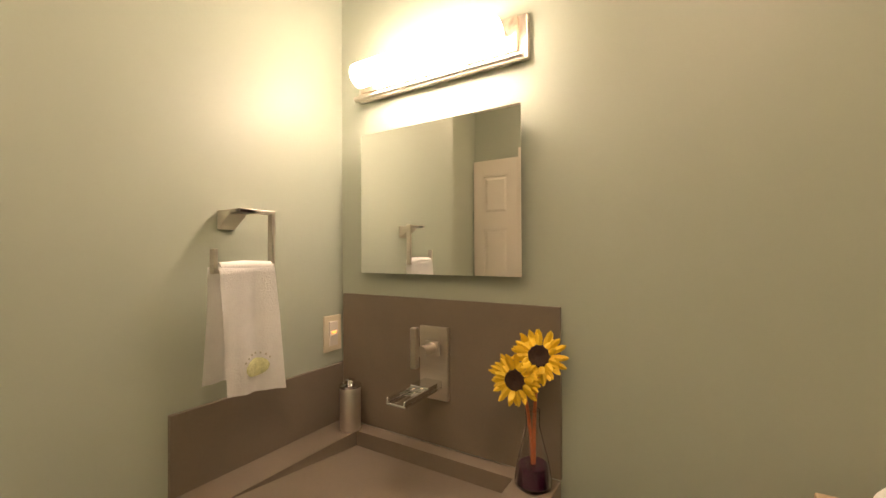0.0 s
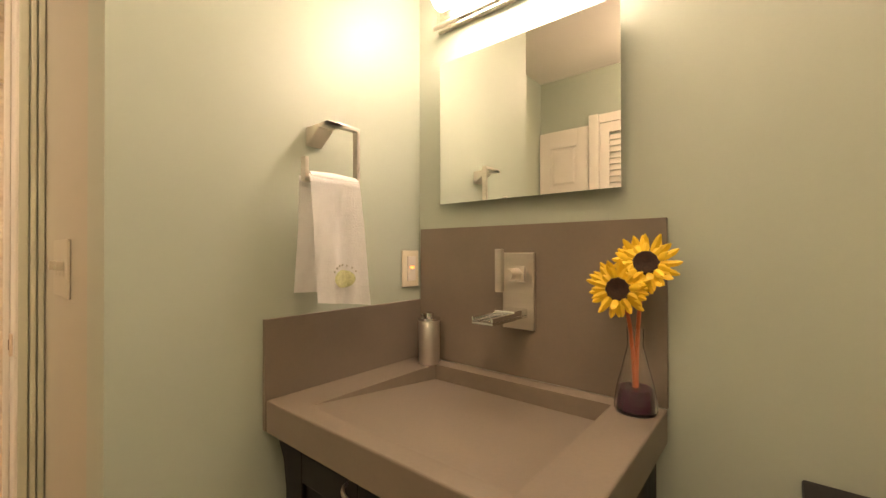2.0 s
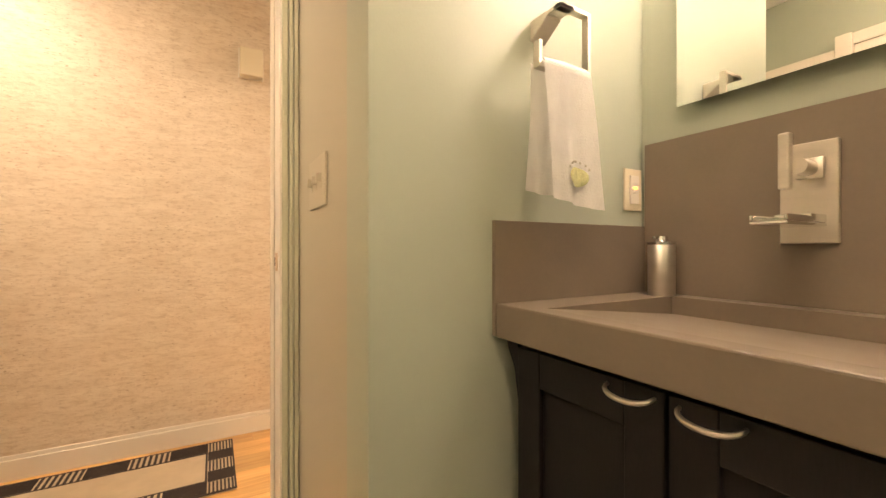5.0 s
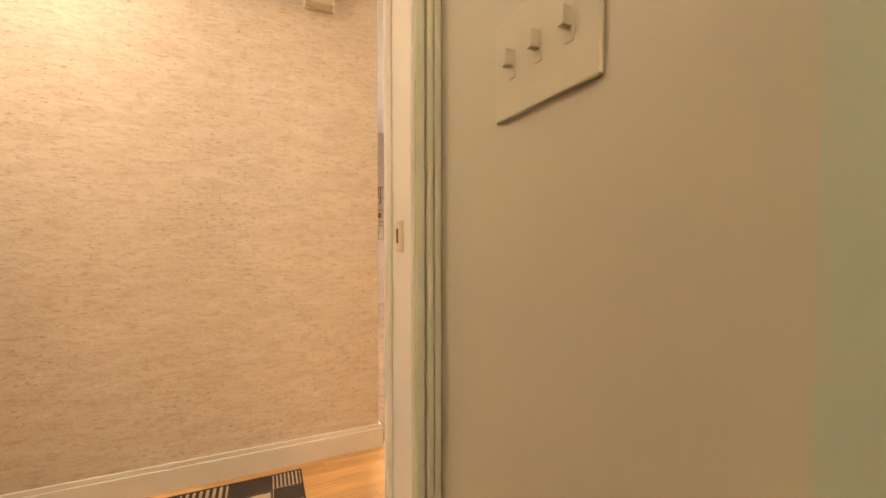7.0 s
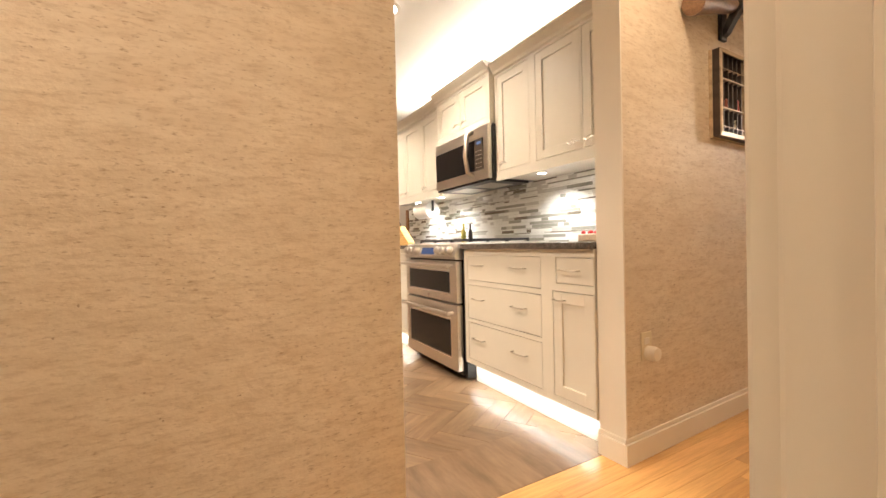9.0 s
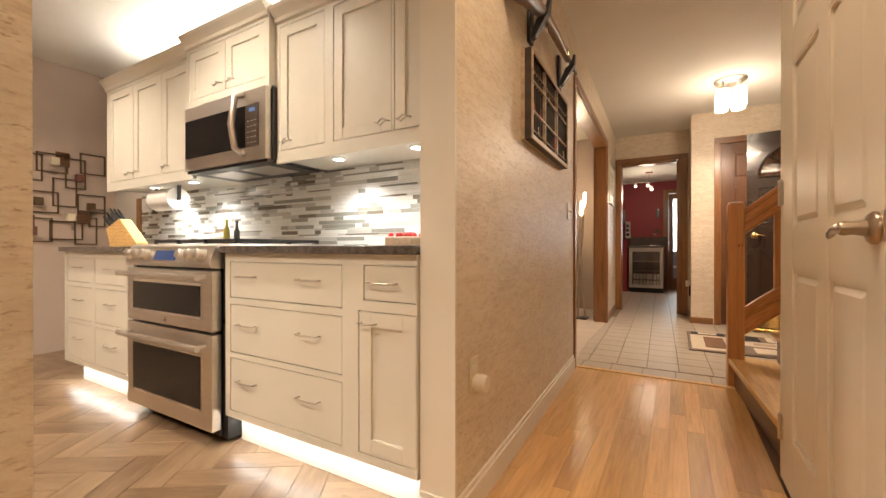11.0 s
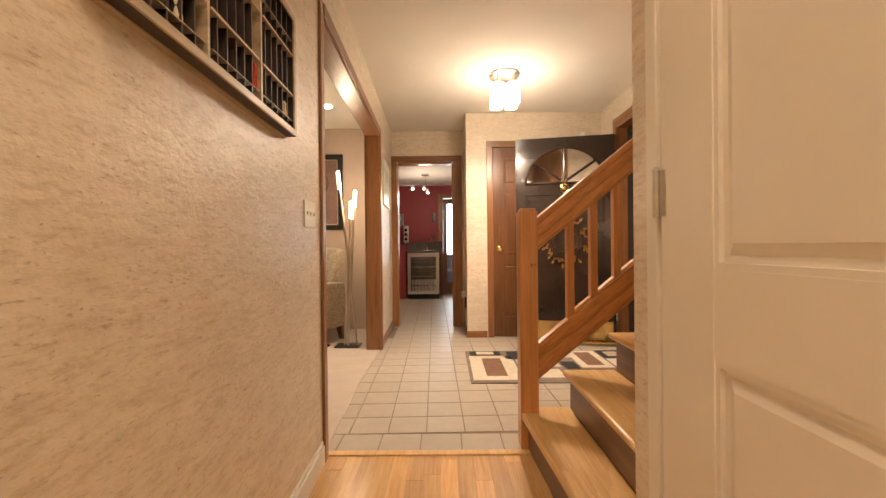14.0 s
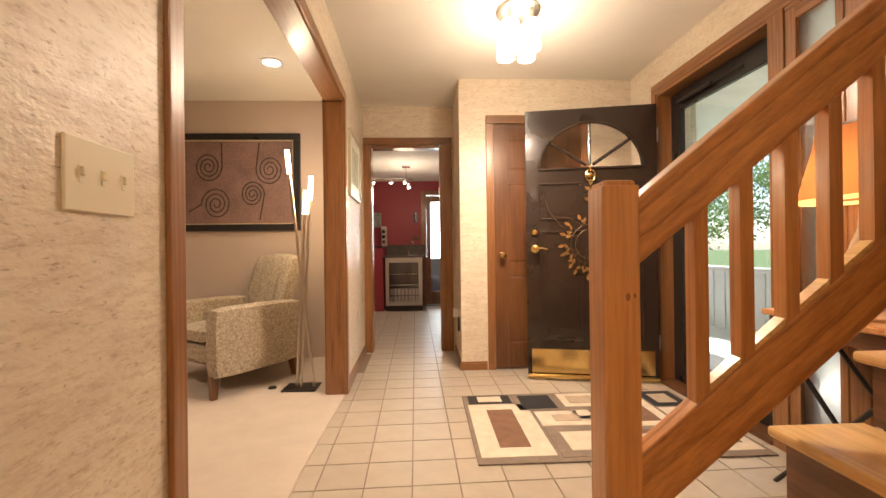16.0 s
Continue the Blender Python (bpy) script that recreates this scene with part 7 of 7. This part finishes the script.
def tree(x, y, h_, seed):
    """Tapered trunk with limbs and a crown of loose leaf sprays."""
    rr = random.Random(seed)
    t = thing("garden_tree", "leafy green tree beyond the porch", "tree", "garden trees", place=(x, y, -0.30))
    bm = bmesh.new()
    sweep(bm, [(0, 0, 0), (0.05, 0.03, h_ * 0.25), (-0.04, 0.06, h_ * 0.5), (0.03, 0, h_ * 0.9)], [h_ * 0.035, h_ * 0.028, h_ * 0.02, h_ * 0.006], 9)
    ends = []
    for k in range(11):
        a, z = k * 2.4, h_ * (0.22 + 0.06 * k)
        ln = h_ * (0.34 - 0.016 * k)
        e = Vector((ln * math.cos(a), ln * math.sin(a), z + ln * 0.45))
        sweep(bm, [(0, 0, z), (e.x * 0.5, e.y * 0.5, z + ln * 0.15), e], [h_ * 0.010, h_ * 0.006, h_ * 0.002], 6)
        ends += [e, e * 0.7 + Vector((0, 0, z * 0.3)), Vector((e.x * 0.85, e.y * 0.85, e.z - 0.1))]
    part("trunk", bm, M_BARK, t, "", True)
    vs, fs = [], []
    for e in ends:
        for _ in range(150):
            p = e + Vector((rr.gauss(0, 0.42), rr.gauss(0, 0.42), rr.gauss(0, 0.36)))
            n_ = Vector((rr.gauss(0, 1), rr.gauss(0, 1), rr.gauss(0.5, 1))).normalized()
            s_ = rr.uniform(0.05, 0.11)
            a_ = n_.orthogonal().normalized() * s_
            b_ = n_.cross(a_).normalized() * s_ * 0.5
            i = len(vs)
            vs += [p - a_, p + b_, p + a_, p - b_]
            fs.append((i, i + 1, i + 2, i + 3))
    me = bpy.data.meshes.new("crown")
    me.from_pydata([tuple(v) for v in vs], [], fs)
    me.materials.append(M_LEAF)
    cr = new("crown", me)
    cr.parent = t
    tagged(cr, kind="stuff")


for x, y, h_, sd_ in ((10.5, 13.0, 5.5, 1), (13.0, 17.0, 6.5, 2), (9.0, 20.0, 6.0, 3), (15.5, 21.0, 7.5, 4), (13.5, 11.0, 6.0, 5), (19.0, 16.0, 8.0, 6), (15.0, 27.0, 8.0, 7), (24.0, 21.0, 9.0, 8)):
    tree(x, y, h_, sd_)

# ---- pieces of floors and walls ----
rnd = random.Random(21)


def piece_mesh(name, sx, sy, sz, bevel, material):
    bm = boxes((-sx / 2, sx / 2, -sy / 2, sy / 2, -sz, 0))
    if bevel:
        top_e = [e for e in bm.edges if all(v.co.z > -1e-6 for v in e.verts)]
        bmesh.ops.bevel(bm, geom=top_e, offset=bevel, segments=1, affect="EDGES")
    return done(name, bm, material)


# oak boards of the hall
boards = thing("floor_hall", "glossy honey oak strip floor of the hall", "floor", kind=S)
BW = 0.0728
cache = {}
for c in range(14):
    x = -2.668 + BW * (c + 0.5)
    y = -3.1 + rnd.uniform(-0.7, 0)
    while y < 3.268:
        ln = rnd.choice((0.6, 0.8, 1.0, 1.2))
        y0, y1 = max(y, -3.1), min(y + ln, 3.268)
        key = round(y1 - y0, 3)
        if key > 0.02:
            if key not in cache:
                cache[key] = piece_mesh("board", BW - 0.0004, key - 0.0006, 0.014, 0.0005, M_PLANK)
            o_ = new("board", cache[key])
            o_.location = (x, (y0 + y1) / 2, 0.0)
            o_.parent = boards
        y += ln

# beige tiles of foyer, passage and bar
TS = 0.2040
m, ns, ls, b = nodes_of("beige_tile_piece")
info = ns.new("ShaderNodeObjectInfo")
v = mapped(ns, ls)
c = ramp(ns, ls, noise_tex(ns, ls, v, 9, 5), [(0.3, (0.39, 0.33, 0.255)), (0.7, (0.455, 0.39, 0.31))])
c = blend(ns, ls, 0.25, c, ramp(ns, ls, info.outputs["Random"], [(0.0, (0.39, 0.33, 0.255)), (1.0, (0.51, 0.445, 0.355))]))
ls.new(c, b.inputs["Base Color"])
b.inputs["Roughness"].default_value = 0.45
bump(ns, ls, b, noise_tex(ns, ls, v, 28, 3), 0.12, 0.003)
M_TILEP = m
tiles = thing("floor_foyer", "square beige ceramic tiles with brown grout", "floor", kind=S)
tm = piece_mesh("tile", TS - 0.0055, TS - 0.0055, 0.006, 0.0014, M_TILEP)
rest = []
ix0 = -2.190
TILT = Matrix.Rotation(radians(1.6), 3, "Z")
for j in range(-6, 33):
    for i in range(-8, 10):
        spot = TILT @ Vector((TS * (i + 0.5), TS * (j + 1.5), 0)) + Vector((ix0, 4.321, 0))
        x, y = spot.x, spot.y
        if y - TS / 2 < 3.40 or y > 11.0:
            continue
        if y < 6.3:
            ok, near = -2.74 < x < -0.30, True
        elif y < 9.1:
            ok, near = -3.55 < x < -0.95, -2.85 < x < -1.75
        else:
            ok, near = -2.2 < x < -0.95 and y < 9.7, False
        if not ok:
            continue
        if near:
            o_ = new("tile", tm)
            o_.location, o_.rotation_euler = (x, y, 0.0), (0, 0, radians(1.6))
            o_.parent = tiles
        else:
            rest.append((x, y))
bm = bmesh.new()
for x, y in rest:
    k = (TS - 0.0055) / 2
    box(bm, x - k, x + k, y - k, y + k, -0.006, 0.0)
tagged(part("tile_rest", bm, M_TILE, tiles), kind="stuff")
# cut tiles along the threshold
for i in range(-3, 9):
    x = ix0 + TS * (i + 0.5)
    if -2.74 < x < -1.6:
        bm = boxes((x - TS / 2 + 0.003, x + TS / 2 - 0.003, 3.314, 3.490, -0.006, 0.0))
        part("tile", bm, M_TILEP, tiles)

# kitchen floor: herringbone of variegated brown planks
solid("floor_kitchen_base", boxes((-6.7, -2.70, -3.1, 1.955, -0.12, -0.004)), M_GROUT, "dark bed under the kitchen floor", "floor", S)
m, ns, ls, b = nodes_of("variegated_kitchen_plank")
info = ns.new("ShaderNodeObjectInfo")
v = mapped(ns, ls, (3, 14, 3))
add = ns.new("ShaderNodeVectorMath")
add.operation = "MULTIPLY_ADD"
comb = ns.new("ShaderNodeCombineXYZ")
for k in range(3):
    ls.new(info.outputs["Random"], comb.inputs[k])
ls.new(comb.outputs[0], add.inputs[0])
add.inputs[1].default_value = (31, 17, 53)
ls.new(v, add.inputs[2])
tone = ramp(ns, ls, info.outputs["Random"], [(0.0, (0.12, 0.068, 0.036)), (0.35, (0.19, 0.115, 0.064)), (0.7, (0.29, 0.195, 0.118)), (1.0, (0.16, 0.095, 0.052))])
c = blend(ns, ls, 0.5, tone, ramp(ns, ls, noise_tex(ns, ls, add.outputs[0], 1.0, 5, 0.65), [(0.32, (0.085, 0.046, 0.022)), (0.68, (0.36, 0.25, 0.155))]))
ls.new(c, b.inputs["Base Color"])
b.inputs["Roughness"].default_value = 0.3
bump(ns, ls, b, noise_tex(ns, ls, add.outputs[0], 5, 3), 0.1, 0.002)
M_KPLANK = m
kfl = thing("floor_kitchen", "brown variegated herringbone kitchen floor", "floor", kind=S)
w_, n_ = 0.118, 3
ph = piece_mesh("plank", w_ * n_ - 0.002, w_ - 0.002, 0.004, 0.0008, M_KPLANK)
rot = Matrix.Rotation(radians(33), 3, "Z")
far_p = []
for a in range(-30, 30):
    for q_ in range(-12, 12):
        for (cx, cy, turn_) in ((n_ / 2, 0.5, 0), (n_ + 0.5, 1 - n_ / 2, 90)):
            p = rot @ Vector((w_ * (cx + a + n_ * q_), w_ * (cy + a - n_ * q_), 0)) + Vector((-4.2, 0.6, 0))
            if -6.6 < p.x < -2.83 and -3.0 < p.y < 1.90:
                if p.y > -0.35 and p.x > -5.9 and p.y < 1.46:
                    o_ = new("plank", ph)
                    o_.location = (p.x, p.y, 0.0)
                    o_.rotation_euler = (0, 0, radians(33 + turn_))
                    o_.parent = kfl
                else:
                    far_p.append((p, turn_))
bm = bmesh.new()
for p, turn_ in far_p:
    r_ = Matrix.Rotation(radians(33 + turn_), 3, "Z")
    k, l_ = (w_ * n_ - 0.002) / 2, (w_ - 0.002) / 2
    vs = [bm.verts.new(p + r_ @ Vector(c_)) for c_ in ((-k, -l_, 0), (k, -l_, 0), (k, l_, 0), (-k, l_, 0))]
    bm.faces.new(vs)
tagged(part("plank_rest", bm, M_KPLANK, kfl), kind="stuff")
trim("floor_kitchen_edge", M_KPLANK, "brown edge strip between hall and kitchen floors", (-3.00, -2.668, 0.41, 1.285, -0.004, 0.0015), (-2.80, -2.64, -3.1, 0.39, -0.02, -0.002), bevel=0.0)

# mosaic backsplash: thin glass and stone strips
mos = thing("mosaic_backsplash", "mosaic of thin white, grey and taupe strips", "backsplash")
M_MOS = [plain("mosaic_white", (0.78, 0.78, 0.74), 0.15, 0, 0.04, 20, 0.0), plain("mosaic_pale_grey", (0.55, 0.54, 0.50), 0.2, 0, 0.08, 20, 0.0), plain("mosaic_grey", (0.33, 0.325, 0.28), 0.2, 0, 0.15, 20, 0.0), plain("mosaic_taupe", (0.20, 0.17, 0.135), 0.2, 0, 0.15, 20, 0.0)]
pbox("grout", plain("pale_grout", (0.62, 0.60, 0.55), 0.8), mos, -5.98, -2.692, 1.9525, 1.9549, 0.878, 1.325)
cache = {}
count = 0
far_bm = [bmesh.new() for _ in M_MOS]
rows_ = []
z = 0.881
while z < 1.318:
    hh = rnd.choice((0.0095, 0.0095, 0.0215, 0.0235))
    x = -2.693 - rnd.uniform(0, 0.1)
    while x > -5.97:
        ln = rnd.choice((0.06, 0.09, 0.13, 0.18, 0.24)) if hh < 0.015 else rnd.choice((0.05, 0.07, 0.11, 0.15, 0.21))
        mi = rnd.choices((0, 1, 2, 3), (0.60, 0.13, 0.18, 0.09))[0]
        rows_.append((x, z, ln, hh, mi))
        x -= ln
    z += hh
near_rows = sorted(rows_, key=lambda r: -r[0])[:300]
near_set = set(near_rows)
for r in rows_:
    x, z, ln, hh, mi = r
    if r in near_set:
        key = (ln, hh, mi)
        if key not in cache:
            bm = boxes((-ln + 0.0009, -0.0009, -0.003, 0.0, 0.0009, hh - 0.0009))
            cache[key] = done("mosaic_strip", bm, M_MOS[mi])
        o_ = new("mosaic_strip", cache[key])
        o_.location = (x, 1.9524, z)
        o_.parent = mos
    else:
        box(far_bm[mi], max(x - ln, -5.98) + 0.0009, x - 0.0009, 1.9494, 1.9524, z + 0.0009, z + hh - 0.0009)
for mi, bm in enumerate(far_bm):
    tagged(part("mosaic_rest", bm, M_MOS[mi], mos), kind="stuff")
